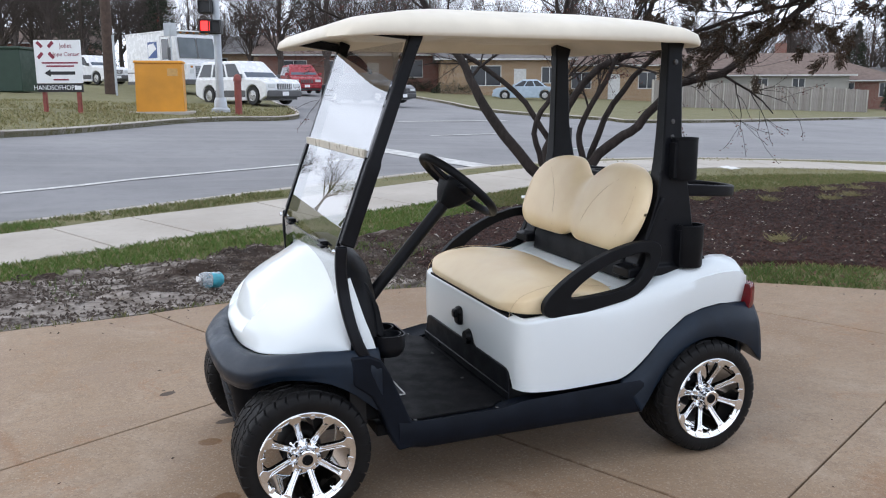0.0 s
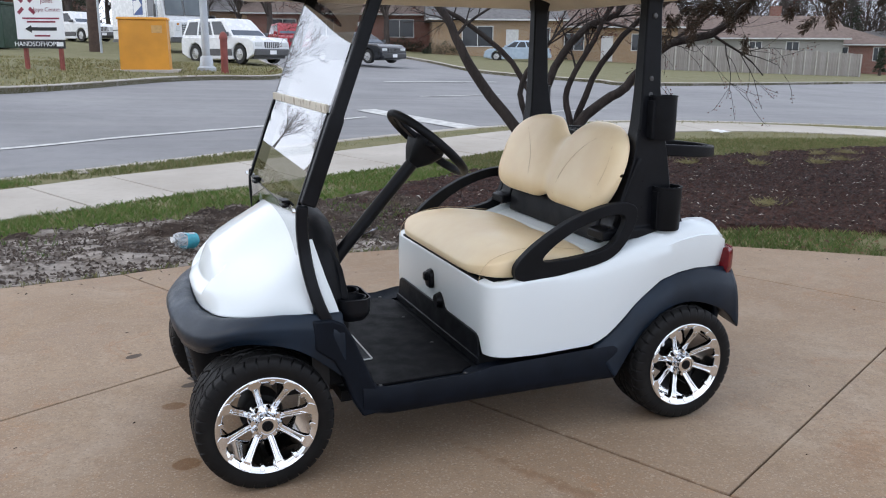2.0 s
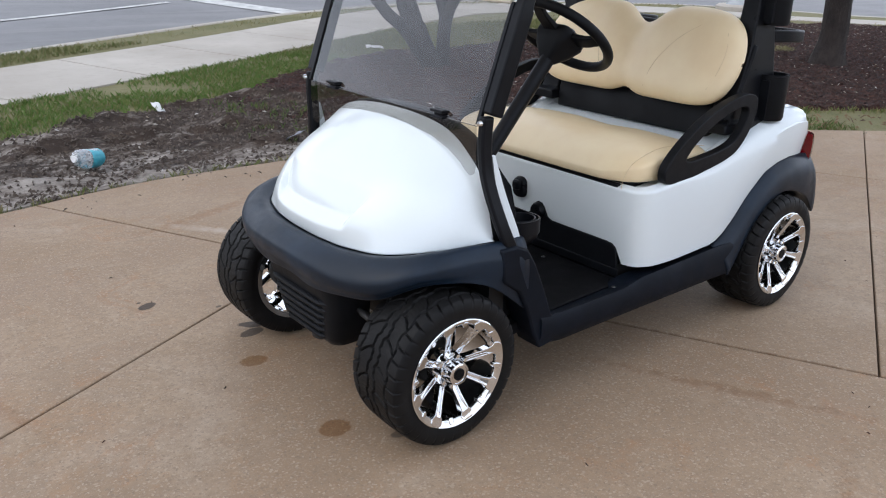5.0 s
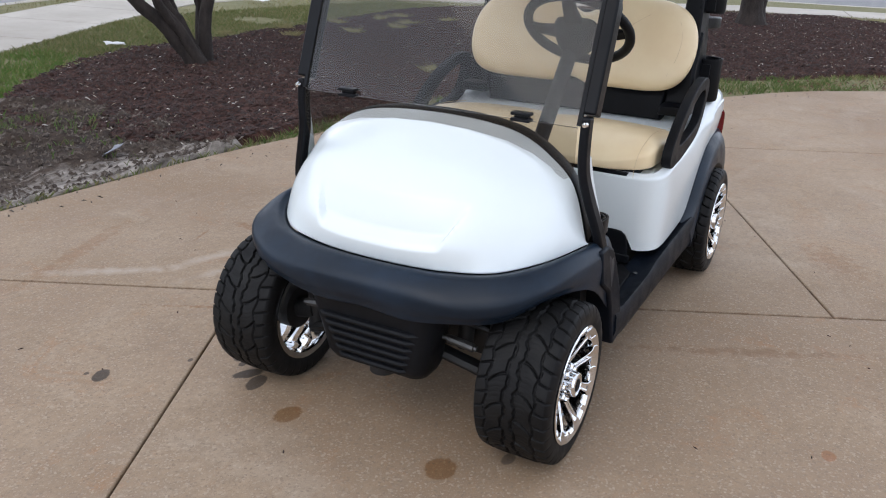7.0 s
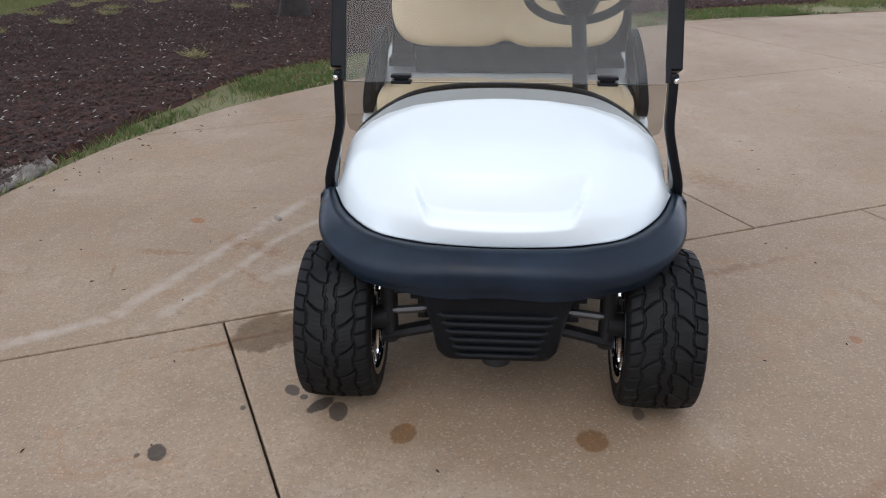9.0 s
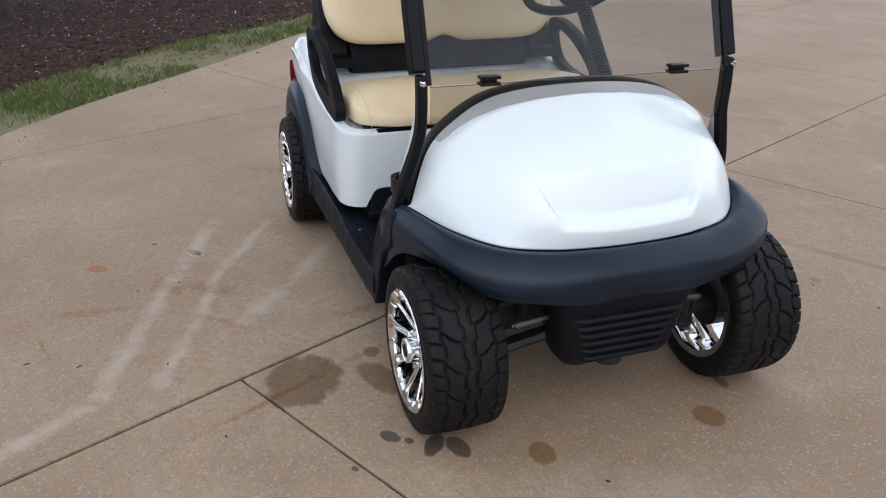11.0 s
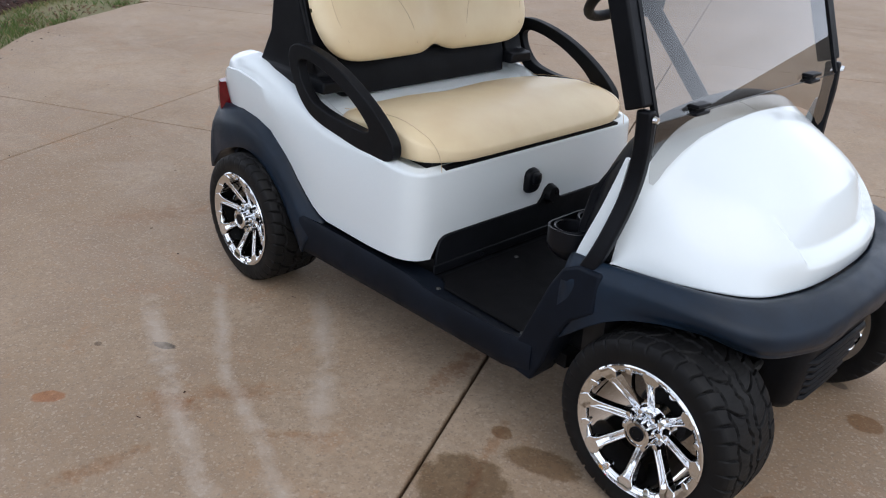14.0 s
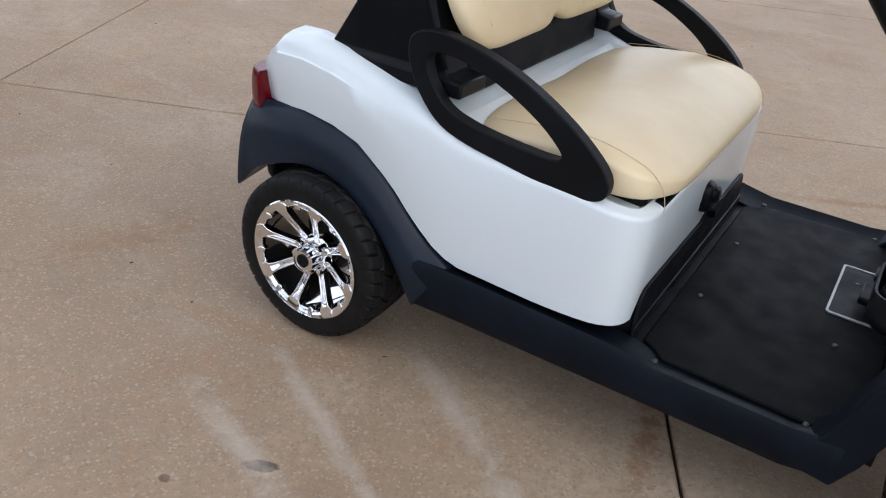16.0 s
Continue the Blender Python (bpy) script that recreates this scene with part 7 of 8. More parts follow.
class Mesher:
    """Gathers plain triangles and quads fast."""

    def __init__(self):
        self.v, self.f = [], []

    def limb(self, path, radii, sides):
        base = len(self.v)
        n = len(path)
        side = None
        for i, p in enumerate(path):
            d = (path[min(i + 1, n - 1)] - path[max(i - 1, 0)])
            d = d.normalized() if d.length > 1e-9 else Vector((0, 0, 1))
            if side is None:
                side = d.orthogonal()
            side = (side - d * side.dot(d))
            side = side.normalized() if side.length > 1e-6 else d.orthogonal().normalized()
            top = d.cross(side)
            for k in range(sides):
                a = 2 * math.pi * k / sides
                self.v.append(p + (side * math.cos(a) + top * math.sin(a)) * radii[i])
        for i in range(n - 1):
            for k in range(sides):
                a, b = base + i * sides + k, base + i * sides + (k + 1) % sides
                self.f.append((a, b, b + sides, a + sides))

    def leaf(self, p, d, n, l, w):
        base = len(self.v)
        s = d.cross(n).normalized() * w
        self.v += [p, p + d * l * 0.5 + s, p + d * l, p + d * l * 0.5 - s]
        self.f.append((base, base + 1, base + 2, base + 3))

    def build(self, name, mat, parent=None, smooth=True):
        me = bpy.data.meshes.new(name)
        me.from_pydata([tuple(p) for p in self.v], [], self.f)
        me.materials.append(mat)
        if smooth:
            me.polygons.foreach_set("use_smooth", [True] * len(me.polygons))
        me.update()
        ob = new(name, me)
        if parent:
            ob.parent = parent
        return ob


def wild(rng, s):
    return Vector((rng.uniform(-s, s), rng.uniform(-s, s), rng.uniform(-s, s)))


def grow(ms, rng, p, d, length, r, depth, tips, lift=0.08, spread=0.75, kids=3, thin=0.0016):
    """A wandering branch and its offshoots."""
    steps = max(4, int(length / 0.16)) if depth > 1 else 4
    steps = min(steps, 9)
    path, rad = [p], [r]
    cur, way = p.copy(), d.normalized()
    for i in range(steps):
        way = (way + wild(rng, 0.22) + Vector((0, 0, lift * 0.5))).normalized()
        cur = cur + way * (length / steps)
        path.append(cur.copy())
        rad.append(max(r * (1 - 0.62 * (i + 1) / steps), thin))
    ms.limb(path, rad, 7 if r > 0.03 else (5 if r > 0.01 else 3))
    if depth == 0:
        tips.append((path[-1], way))
        return
    for k in range(kids + (1 if depth > 2 else 0)):
        i = rng.randint(max(1, steps // 3), steps)
        way2 = ((path[i] - path[i - 1]).normalized() + wild(rng, spread) + Vector((0, 0, lift))).normalized()
        grow(ms, rng, path[i], way2, length * rng.uniform(0.5, 0.78), rad[i] * rng.uniform(0.5, 0.72), depth - 1, tips, lift, spread, kids, thin)


RIGHT, AHEAD = Vector((-0.929, 0.370, 0)), Vector((-0.370, -0.929, 0))


def shaped_tree(name, label, base, stems, rng, bark, depth=3, kids=3, buds=None, lift=0.05, twig=0.9, start=0.45, thin=0.0016):
    t = thing(name, label, "tree", "", face_pose(Vector((base[0], base[1], gz(*base))), 0))
    ms, tips = Mesher(), []
    for pts, r0, r1 in stems:
        P = spline([RIGHT * a + AHEAD * b + Vector((0, 0, c)) for a, b, c in pts], 22)
        P = [p + wild(rng, 0.012) for p in P]
        rad = [lerp(r0, r1, i / 21) * (1.0 + 0.5 * ss(p.z, 0.25, -0.1)) for i, p in enumerate(P)]
        ms.limb(P, rad, 12)
        for i in range(int(22 * start), 22):
            if rng.random() < 0.8:
                d = (P[i] - P[i - 1]).normalized() + wild(rng, 0.9) + Vector((0, 0, 0.2))
                grow(ms, rng, P[i], d, rng.uniform(0.55, 1.0) * twig, rad[i] * 0.42, depth - 1, tips, lift, 0.8, kids, thin)
        grow(ms, rng, P[-1], P[-1] - P[-2], twig, r1 * 0.8, depth, tips, lift, 0.8, kids, thin)
    ms.build("trunk", bark, t)
    if buds:
        mb = Mesher()
        mat, n, l, w = buds
        for p, d in tips:
            for _ in range(n):
                e = (d + wild(rng, 0.9)).normalized()
                mb.leaf(p - d * rng.uniform(0, 0.16) + wild(rng, 0.03), e, wild(rng, 1).normalized(), l * rng.uniform(0.6, 1.3), w)
        mb.build("crown", mat, t, False)
    return t


rng = random.Random(11)
stems = [([(0, 0, -0.1), (-0.24, 0.0, 0.24), (-0.56, 0.05, 0.60), (-1.02, 0.1, 1.16), (-1.22, 0.15, 1.52), (-1.39, 0.2, 1.85), (-1.7, 0.3, 2.3), (-2.1, 0.4, 3.0)], 0.080, 0.030),
         ([(-0.03, 0, -0.1), (-0.26, -0.05, 0.35), (-0.45, -0.1, 0.67), (-0.55, -0.15, 1.07), (-0.36, -0.15, 1.48), (-0.30, -0.2, 1.9), (-0.4, -0.2, 2.9)], 0.045, 0.018),
         ([(0.0, -0.05, -0.1), (-0.22, -0.05, 0.35), (-0.40, 0.1, 0.69), (-0.28, 0.15, 1.07), (-0.30, 0.2, 1.40), (-0.22, 0.25, 1.9), (-0.1, 0.3, 3.0)], 0.060, 0.022),
         ([(0.03, 0.05, -0.1), (-0.16, 0.1, 0.40), (-0.32, 0.15, 0.75), (-0.08, 0.2, 1.36), (0.24, 0.25, 1.76), (0.63, 0.3, 1.95), (0.95, 0.4, 2.7)], 0.065, 0.028),
         ([(0.06, 0.1, -0.1), (0.10, 0.10, 0.40), (0.20, 0.10, 0.71), (0.45, 0.10, 0.92), (0.62, 0.10, 1.02), (0.85, 0.10, 1.28), (1.17, 0.10, 1.56), (1.70, 0.10, 1.70), (2.15, 0.0, 2.13), (2.55, -0.1, 2.5)], 0.070, 0.034),
         ([(0.05, 0.15, -0.1), (0.12, 0.2, 0.5), (0.02, 0.2, 1.0), (0.30, 0.2, 1.6), (0.7, 0.3, 2.4)], 0.050, 0.022),
         ([(-0.05, 0.1, -0.1), (-0.20, 0.2, 0.6), (-0.55, 0.3, 1.25), (-1.15, 0.4, 1.80), (-1.95, 0.5, 2.15), (-2.75, 0.6, 2.30)], 0.045, 0.016),
         ([(0.05, 0.2, -0.1), (0.20, 0.3, 0.8), (0.60, 0.4, 1.55), (1.20, 0.5, 2.05), (1.95, 0.5, 2.35), (2.7, 0.5, 2.5)], 0.045, 0.016)]
shaped_tree("crabapple_tree", "bare many-stemmed crab apple tree with reddish buds in mulch", (-3.66, -5.12), stems, rng, BARK, 3, 4, (BUD, 8, 0.021, 0.0075), 0.02, 1.15, 0.62, 0.0024)

stems = [([(0, 0, -0.1), (0.03, 0, 0.8), (-0.02, 0.05, 1.7), (0.05, 0.05, 3.0), (0.0, 0.0, 5.0)], 0.17, 0.09),
         ([(0.0, 0, 1.75), (-0.7, -0.2, 2.35), (-1.5, -0.3, 2.65), (-2.3, -0.3, 2.50), (-3.0, -0.2, 2.30)], 0.05, 0.015),
         ([(0.0, 0, 2.2), (-0.8, 0.2, 2.8), (-1.8, 0.4, 3.1), (-2.8, 0.5, 3.0)], 0.05, 0.015),
         ([(0.0, 0, 2.1), (-0.6, -0.5, 2.7), (-1.3, -1.0, 2.85), (-2.0, -1.4, 2.8)], 0.05, 0.015),
         ([(0.0, 0, 2.3), (-0.3, -0.9, 2.8), (-0.5, -1.8, 2.85)], 0.05, 0.015),
         ([(0.0, 0, 2.6), (0.9, 0.2, 3.1), (1.9, 0.3, 3.2)], 0.05, 0.015),
         ([(0.0, 0, 2.4), (0.2, 0.9, 2.9), (0.4, 1.9, 3.0)], 0.05, 0.015)]
shaped_tree("evergreen_tree", "dark-trunked evergreen with drooping brownish needles", (-7.84, -2.76), stems, random.Random(5), BARK, 3, 3, (NEEDLE, 150, 0.060, 0.006), -0.03, 0.9, 0.3)
stems = [([(0, 0, -0.1), (-0.10, 0, 0.7), (-0.18, 0, 1.6), (-0.3, 0, 3.2), (-0.2, 0.2, 5.0)], 0.20, 0.10),
         ([(0.05, 0, -0.1), (0.16, 0, 0.6), (0.30, 0, 1.5), (0.6, 0.1, 3.0), (0.9, 0.2, 4.6)], 0.16, 0.08)]
shaped_tree("bare_tree", "bare twin-stemmed tree on a mulch mound", (-12.6, -1.05), stems, random.Random(8), BARK, 3, 3, None, 0.1, 1.3, 0.4)


def far_tree(seed, label):
    r = random.Random(seed)
    h = 2.2
    st = [([(0, 0, -0.3), (0.05, 0, h), (0.0, 0, h * 2.0), (0.1, 0, h * 3.2)], 0.26, 0.07)]
    for k in range(5):
        a = r.uniform(0, 6.28)
        z = r.uniform(1.0, 2.2) * h
        e = r.uniform(1.4, 2.6)
        st.append(([(0.0, 0, z * 0.8), (math.cos(a) * e * 0.45, math.sin(a) * e * 0.45, z + 0.9), (math.cos(a) * e, math.sin(a) * e, z + 2.4)], 0.10, 0.035))
    return shaped_tree("bare_tree", label, (0, 0), st, r, BARK_FAR, 3, 4, None, 0.12, 2.2, 0.35, 0.008)


protos = [far_tree(s, "tall bare winter tree beyond the road") for s in (21, 22, 23)]
r2 = random.Random(4)
places = [(20, 62), (80, 70), (135, 80), (165, 58), (245, 90), (455, 75), (505, 68), (560, 88), (610, 95), (690, 86), (735, 98), (800, 92), (945, 95), (1010, 90), (1165, 92), (1215, 98), (1290, 105), (1420, 98), (1550, 105), (1650, 90), (1760, 95), (-60, 112), (-160, 122), (350, 100),
          (30, 74), (110, 66), (215, 72), (280, 80), (395, 84), (585, 66), (640, 82), (705, 70), (765, 76), (860, 86), (975, 84), (1050, 96), (1110, 84), (1250, 92), (1330, 96), (1455, 88), (1600, 96), (-260, 116), (-450, 104), (-340, 126)]
places += [(60 + 41 * k + r2.uniform(-16, 16), r2.uniform(84, 125)) for k in range(46)]
for i, (px, d) in enumerate(places):
    q = seen_from(px, d)
    m = pose(q.x, q.y, q.z, 0, 0, r2.uniform(0, 360))
    if i < 3:
        protos[i].matrix_basis = m
        protos[i].scale = (1, 1, 1)
    else:
        o = copy_thing(protos[i % 3], m)
        k = r2.uniform(0.75, 1.15) 
        o.scale = (k, k, k)


def conifer(base, h, seed, label):
    r = random.Random(seed)
    t = thing("conifer", label, "tree", "", face_pose(base, 0))
    ms, mb = Mesher(), Mesher()
    ms.limb([Vector((0, 0, -0.2)), Vector((0, 0, h * 0.5)), Vector((0, 0, h))], [0.16, 0.1, 0.02], 8)
    z = 0.5
    while z < h:
        reach = (1 - z / h) ** 0.8 * h * 0.26 + 0.15
        for k in range(9):
            a = r.uniform(0, 6.28)
            tip = Vector((math.cos(a) * reach * r.uniform(.7, 1.1), math.sin(a) * reach * r.uniform(.7, 1.1), z - reach * 0.25))
            ms.limb([Vector((0, 0, z)), tip], [0.02, 0.006], 3)
            for _ in range(22):
                f = r.uniform(0.15, 1)
                p = Vector((0, 0, z)).lerp(tip, f)
                mb.leaf(p + wild(r, 0.10), (tip.normalized() + wild(r, 0.8)).normalized(), wild(r, 1).normalized(), r.uniform(0.15, 0.32), 0.03)
        z += 0.28
    ms.build("trunk", BARK_FAR, t)
    mb.build("crown", CONIFER, t, False)


conifer(seen_from(170, 60), 11.0, 2, "tall dark conifer behind the utility pole")
conifer(seen_from(300, 74), 10.0, 3, "dark conifer beyond the delivery truck")
conifer(seen_from(1380, 100), 8.5, 6, "dark spruce behind the ranch roof")
conifer(seen_from(1560, 74), 2.2, 7, "small dark upright shrub by the white house")
conifer(seen_from(1500, 92), 9.0, 8, "dark spruce behind the brick house")


def hedge(px, d, w, h, label, seed):
    r = random.Random(seed)
    t = thing("shrub", label, "shrub", "", face_pose(seen_from(px, d), FACE))
    mb, ms = Mesher(), Mesher()
    for _ in range(26):
        b = Vector((r.uniform(-w, w) * 0.7, r.uniform(-0.3, 0.3), 0))
        ms.limb([b, b + Vector((r.uniform(-.4, .4), r.uniform(-.3, .3), h * r.uniform(.6, 1.0)))], [0.02, 0.006], 3)
    for _ in range(1500):
        u = r.uniform(-1, 1)
        p = Vector((u * w, r.uniform(-0.5, 0.5) * (1 - abs(u) * 0.5), r.uniform(0.05, 1) * h * (1 - 0.5 * u * u) * (0.85 + 0.2 * math.sin(u * 9))))
        mb.leaf(p, wild(r, 1).normalized(), wild(r, 1).normalized(), r.uniform(0.08, 0.2), 0.03)
    ms.build("stems", BARK_FAR, t)
    mb.build("crown", CONIFER, t, False)


hedge(800, 68, 1.6, 1.1, "low dark evergreen shrub before a house", 1)
hedge(985, 69, 1.4, 1.0, "low dark evergreen shrub before a house", 2)
hedge(725, 73, 2.2, 1.2, "row of dark evergreen shrubs before a house", 3)


# ---------- loose ground cover ----------
def inside_many(X, Y, poly):
    c = np.zeros(len(X), bool)
    n = len(poly)
    for i in range(n):
        (ax, ay), (bx, by) = poly[i], poly[i - 1]
        if ay == by:
            continue
        hit = ((ay > Y) != (by > Y)) & (X < (bx - ax) * (Y - ay) / (by - ay) + ax)
        c ^= hit
    return c


def scatter(n, box4, keep, drop, seed):
    g = np.random.RandomState(seed)
    X, Y = g.uniform(box4[0], box4[1], n), g.uniform(box4[2], box4[3], n)
    ok = np.ones(n, bool)
    for poly in keep:
        ok &= inside_many(X, Y, poly)
    for poly in drop:
        ok &= ~inside_many(X, Y, poly)
    return X[ok], Y[ok], g


def patchy(x, y, s, seed):
    return noise.noise(Vector((x * s, y * s, seed)))


LOT = [(p[0], p[1]) for p in EDGE[::-1]] + [(-50, 40), (-52, 25)] + KERB[::-1][1:-1] + [(14, -1.45), (30, 6)]
WALK_POLY = [(a, b) for a, b in WALK_NEAR] + [(a + 0.1, b + 0.62) for a, b in KERB[::-1]]


def blades(name, label, X, Y, g, mat, h, w, bend, cut, floor=0.0, per=1):
    ms = Mesher()
    V, F = ms.v, ms.f
    for x, y in zip(X, Y):
        dens = patchy(x, y, 0.9, 7.7) + 0.5 * patchy(x, y, 3.1, 1.3)
        if dens < cut + g.uniform(-0.25, 0.25):
            continue
        z = gz(x, y) + floor
        for _ in range(per):
            a = g.uniform(0, 6.28)
            hh = h * g.uniform(0.5, 1.25)
            c, s = math.cos(a), math.sin(a)
            lx, ly = g.uniform(-bend, bend) * hh, g.uniform(-bend, bend) * hh
            px, py = x + g.uniform(-.012, .012), y + g.uniform(-.012, .012)
            b = len(V)
            V.append((px - c * w, py - s * w, z))
            V.append((px + c * w, py + s * w, z))
            V.append((px + lx * 0.4 + c * w * .7, py + ly * 0.4 + s * w * .7, z + hh * 0.6))
            V.append((px + lx, py + ly, z + hh))
            F.append((b, b + 1, b + 2))
            F.append((b, b + 2, b + 3))
    ob = ms.build(name, mat, None, False)
    return tagged(ob, label, "grass", "", "stuff")


# green strip along the driveway and round the mud, dry lawn elsewhere
X, Y, g = scatter(230000, (-13, 3.5, -8.5, 7.0), [LOT], [MUD_POLY, MULCH_POLY, WALK_POLY], 1)
near_edge = np.array([min(math.hypot(x - a, y - b) for a, b in EDGE[::1]) for x, y in zip(X, Y)])
sel = (near_edge < 0.75) & (X < -1.5)
lush = ~sel & (Y < -4.0) & (X > -3.2) & (Y > -7.0)
blades("grass", "dark green grass strip along the driveway edge", X[sel], Y[sel], g, BLADE, 0.055, 0.0028, 0.7, 0.02, -0.02, 3)
blades("grass", "bright green grass between the mud and the sidewalk", X[lush], Y[lush], g, LUSH, 0.050, 0.0030, 0.8, -0.25, -0.02, 3)
blades("grass", "patchy green and straw grass beside the sidewalk", X[~sel & ~lush], Y[~sel & ~lush], g, VERGE, 0.045, 0.0032, 0.8, -0.42, -0.02, 3)
X, Y, g = scatter(70000, (-16, 4, -12.5, 1.5), [LOT], [MUD_POLY, MULCH_POLY, WALK_POLY], 2)
blades("dry_grass", "straw-coloured winter grass of the verge", X, Y, g, STRAW, 0.045, 0.004, 0.8, -0.15, -0.02, 1)
X, Y, g = scatter(2000, (-2, 4, -4.6, -2.3), [MUD_POLY], [], 3)
blades("mud_grass", "sparse green tufts left in the mud", X, Y, g, BLADE, 0.045, 0.003, 0.7, 0.50, 0.02, 4)
X, Y, g = scatter(26000, (-5.2, 8, -30, -14), [FAR_KERB + [(60, -110)]], [], 4)
blades("far_grass", "dull winter grass of the far corner", X, Y, g, STRAW, 0.06, 0.02, 0.8, -0.2, 0.02, 1)


def tussock(x, y, seed):
    r = random.Random(seed)
    ms = Mesher()
    for _ in range(130):
        a, l = r.uniform(0, 6.28), r.uniform(0.05, 0.13)
        b = Vector((r.gauss(0, .07), r.gauss(0, .05), 0))
        d = Vector((math.cos(a), math.sin(a), r.uniform(0.2, 1.0))).normalized()
        ms.leaf(b, d, Vector((-d.y, d.x, 0.2)).normalized(), l, 0.003)
    t = ms.build("grass_tussock", STRAW, None, False)
    t.matrix_world = pose(x, y, gz(x, y) + 0.03 + 0.02, 0, 0, r.uniform(0, 360))
    tagged(t, "small dry straw-yellow grass tussock in the mulch", "grass tuft", "tussocks in the mulch", "stuff")


for i, (x, y) in enumerate([(-6.7, -5.3), (-7.5, -6.1), (-8.2, -5.35), (-9.1, -6.0), (-6.4, -6.2), (-8.5, -6.0), (-7.6, -5.15), (-9.1, -5.1), (-5.85, -5.65), (-5.3, -6.3), (-8.3, -3.6), (-4.6, -2.9)]):
    tussock(x, y, i)


LITTER = make_leafy("dry_leaf", [(0.10, 0.055, 0.026), (0.18, 0.115, 0.060), (0.055, 0.030, 0.016)])
PALE_BIT = make_leafy("pale_bit", [(0.34, 0.31, 0.27), (0.22, 0.18, 0.13), (0.50, 0.48, 0.45)])


def chips(name, label, X, Y, g, mat, size, lift, thick, bumps):
    V, F = [], []
    for x, y in zip(X, Y):
        z = gz(x, y) + bumps(x, y) + lift
        a, t = g.uniform(0, 6.28), g.uniform(-0.5, 0.5)
        l, w = size * g.uniform(0.4, 1.4), size * g.uniform(0.15, 0.4)
        c, s = math.cos(a), math.sin(a)
        b = len(V)
        h = thick * g.uniform(0.6, 1.6)
        for du, dv in ((-l, -w), (l, -w * .7), (l * .8, w), (-l, w * .8)):
            V.append((x + c * du - s * dv, y + s * du + c * dv, z + t * du))
        V.append((x, y, z + h))
        F += [(b, b + 1, b + 4), (b + 1, b + 2, b + 4), (b + 2, b + 3, b + 4), (b + 3, b, b + 4)]
    me = bpy.data.meshes.new(name)
    me.from_pydata(V, [], F)
    me.materials.append(mat)
    me.update()
    return tagged(new(name, me), label, "ground cover", "", "stuff")


X, Y, g = scatter(170000, (-15.6, -0.8, -7.2, 5.6), [MULCH_POLY], [], 6)
chips("mulch_chips", "shredded red-brown bark chips over the bed", X, Y, g, CHIP, 0.030, -0.012, 0.012, mulch_bumps)
X, Y, g = scatter(4200, (-15.6, 2.5, -7.2, 5.6), [MULCH_POLY], [], 16)
chips("mulch_bits", "pale bits of litter and wood among the bark", X, Y, g, PALE_BIT, 0.016, 0.004, 0.006, mulch_bumps)
X, Y, g = scatter(160, (-1.9, 4.5, -4.8, -2.0), [MUD_POLY], [], 17)
chips("mud_bits", "pale stones and litter bits in the mud", X, Y, g, PALE_BIT, 0.018, 0.004, 0.010, mud_bumps)
X, Y, g = scatter(15000, (-1.9, 4.5, -4.8, -2.0), [MUD_POLY], [], 7)
chips("mud_clods", "loose clods and crumbs of drying mud", X, Y, g, CLOD, 0.017, -0.008, 0.013, mud_bumps)
X, Y, g = scatter(900, (-6, 3, -3.6, 0.6), [DRIVE], [], 8)
edge_d = np.array([min(math.hypot(x - a, y - b) for a, b in EDGE) for x, y in zip(X, Y)])
sel = edge_d < 0.32
chips("edge_crumbs", "mud crumbs and chips strewn on the driveway edge", X[sel], Y[sel], g, CLOD, 0.014, 0.002, 0.006, lambda x, y: 0.0)
X, Y, g = scatter(9000, (-11, -3, -3, 6), [LOT], [], 18)
edge_d = np.array([min(math.hypot(x - a, y - b) for a, b in EDGE) for x, y in zip(X, Y)])
sel = (edge_d < 0.55) & np.array([patchy(x, y, 1.1, 5.0) > -0.05 for x, y in zip(X, Y)])
chips("leaf_litter", "dry brown leaf litter along the lawn edge", X[sel], Y[sel], g, LITTER, 0.026, 0.006, 0.012, lambda x, y: 0.0)
X, Y, g = scatter(420, (-9, 6, -3, 9), [DRIVE], [], 9)
chips("grit", "scattered leaf bits and grit on the concrete", X, Y, g, CHIP, 0.008, 0.001, 0.003, lambda x, y: 0.0)

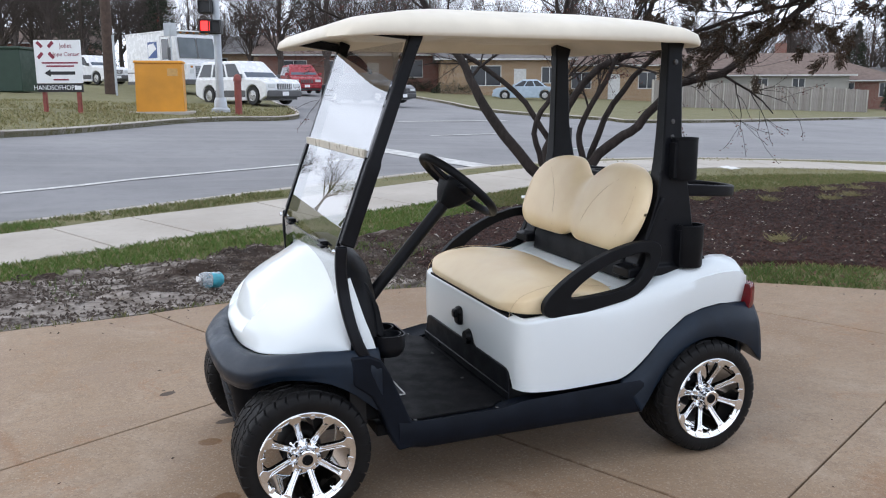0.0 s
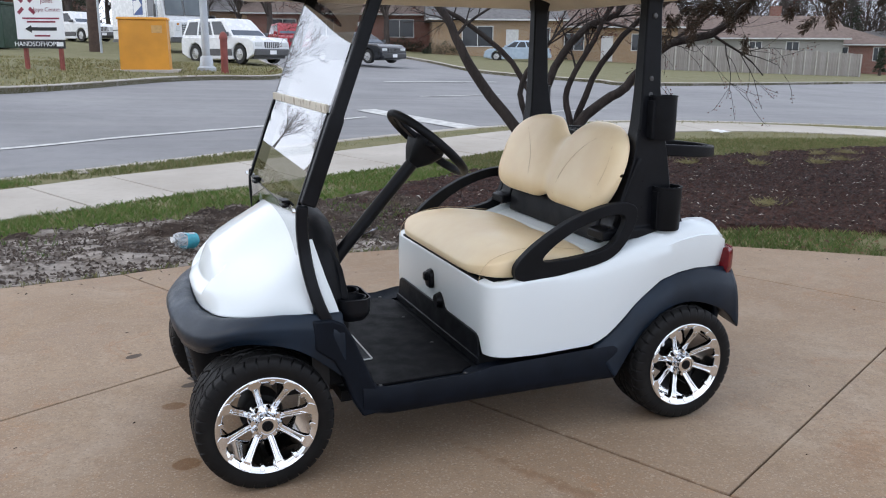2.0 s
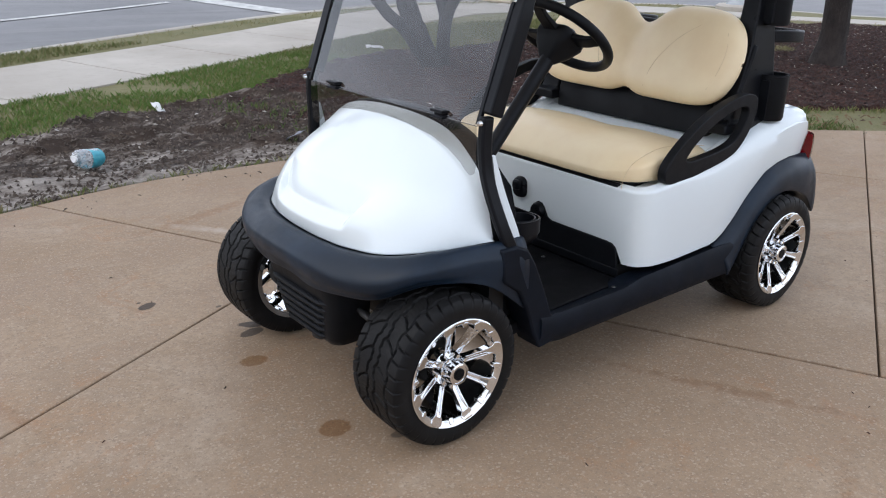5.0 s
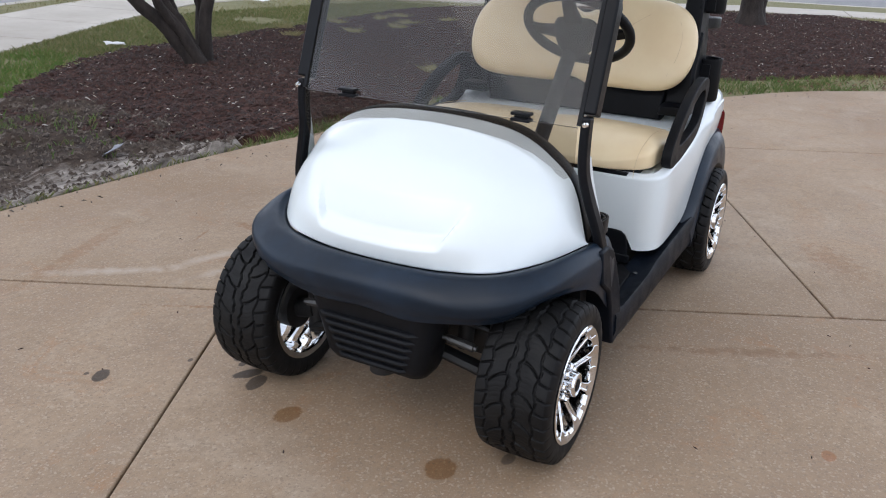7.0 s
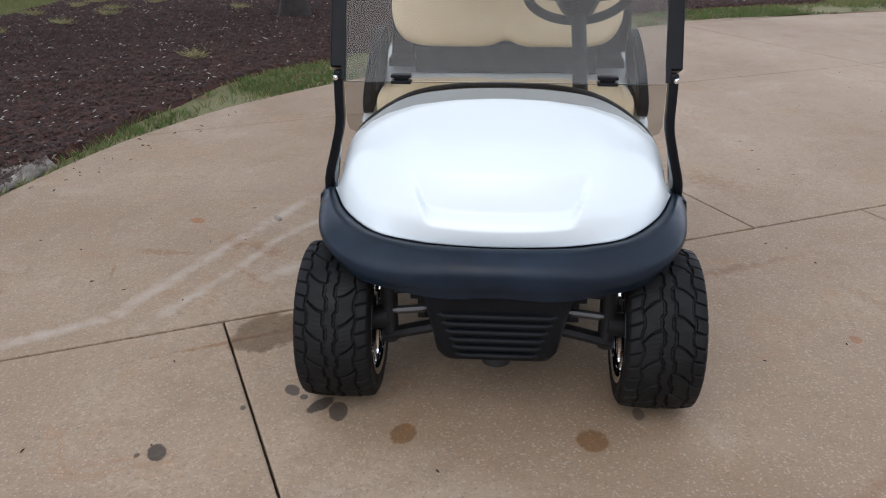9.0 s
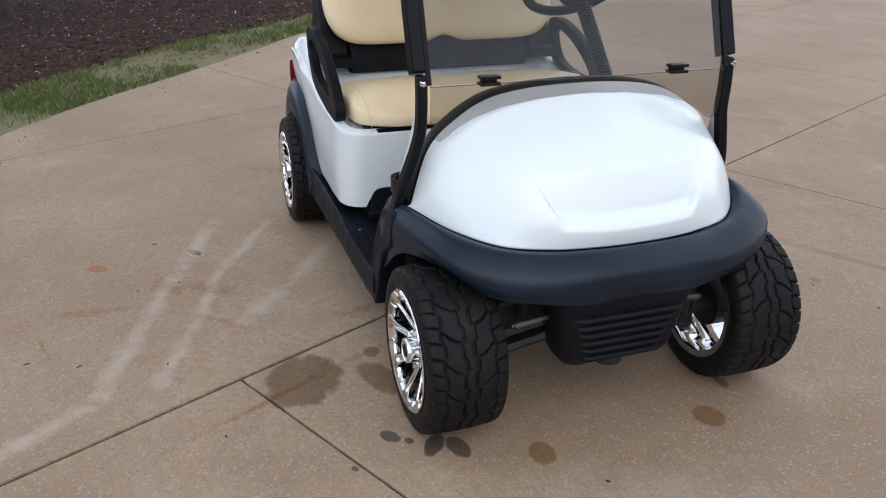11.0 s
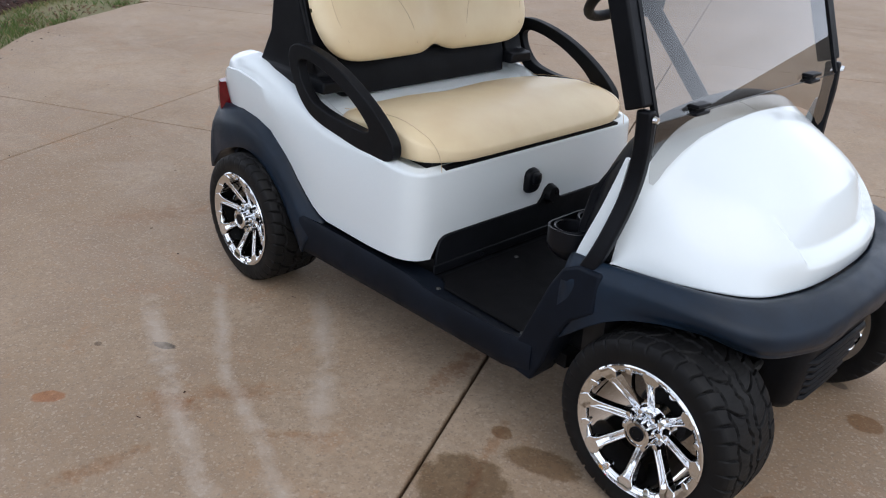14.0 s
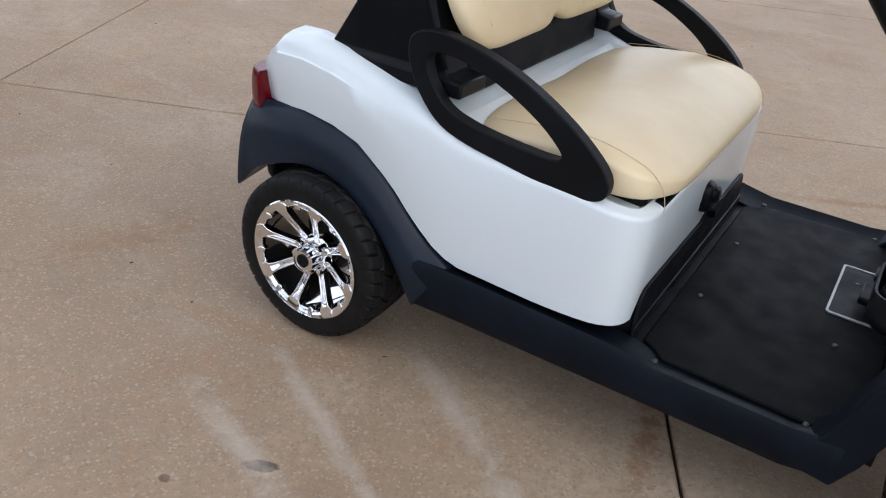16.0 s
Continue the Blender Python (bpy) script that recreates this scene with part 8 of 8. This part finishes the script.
# ---------- litter ----------
BOTTLE_CLEAR = make_glass("cloudy_bottle_plastic", (0.86, 0.89, 0.90), 0.15, 0.35, (0.75, 0.78, 0.80))
BOTTLE_LABEL = plain("turquoise_label", (0.06, 0.40, 0.50), 0.35, 0, 0.35, 20)
PAPER = plain("litter_paper", (0.72, 0.72, 0.72), 0.7, 0, 0.1)
BAG_GREY = plain("grey_litter_film", (0.17, 0.18, 0.22), 0.4, 0, 0.3)


def bottle():
    t = thing("plastic_bottle", "crushed clear plastic bottle with a turquoise label in mud", "bottle", "", pose(0.77, -3.12, 0.075, 8, 78, 35))
    def crush(bm, k):
        for v in bm.verts:
            n = noise.noise_vector(v.co * 14 + Vector((k, 0, 0)))
            v.co = Vector((v.co.x * 1.15, v.co.y * 1.4, v.co.z * 0.66)) + n * 0.016
        return bm
    part("body", crush(revolve([(0.0, -0.13), (0.044, -0.128), (0.052, -0.10), (0.050, 0.0), (0.052, 0.06), (0.040, 0.10), (0.018, 0.13), (0.015, 0.155), (0.0, 0.155)], 24, "Z"), 1), BOTTLE_CLEAR, t)
    part("label", crush(revolve([(0.0525, -0.11), (0.0535, -0.06), (0.0530, 0.015)], 24, "Z"), 1), BOTTLE_LABEL, t, "turquoise printed wrap")
    part("cap", crush(revolve([(0.0, 0.176), (0.017, 0.175), (0.018, 0.150), (0.0, 0.150)], 16, "Z"), 1), PAPER, t)


bottle()


def scrap(name, label, x, y, z, s, mat, seed):
    r = random.Random(seed)
    bm = bmesh.new()
    rows = [[Vector(((i - 2) * s * 0.5, (j - 1.5) * s * 0.32, 0.018 * r.uniform(0, 1) + 0.006 * i)) for j in range(4)] for i in range(5)]
    grid(bm, rows)
    o = part(name, bm, mat, None, solid=0.002)
    o.matrix_world = pose(x, y, z, r.uniform(-12, 12), r.uniform(-12, 12), r.uniform(0, 360))
    tagged(o, label, "litter", "scraps of litter")


scrap("paper_scrap", "white paper cup scrap on the mulch edge", -3.74, -6.50, 0.07, 0.11, PAPER, 1)
scrap("plastic_scrap", "crumpled grey plastic film at the mud edge", -0.62, -2.95, 0.05, 0.07, BAG_GREY, 2)
scrap("paper_scrap", "small pale scrap lying in the grass", -0.25, -4.6, 0.02, 0.07, PAPER, 3)
scrap("paper_scrap", "pale flattened scrap by the sidewalk", -9.4, -9.2, gz(-9.4, -9.2) + 0.03, 0.22, PAPER, 4)
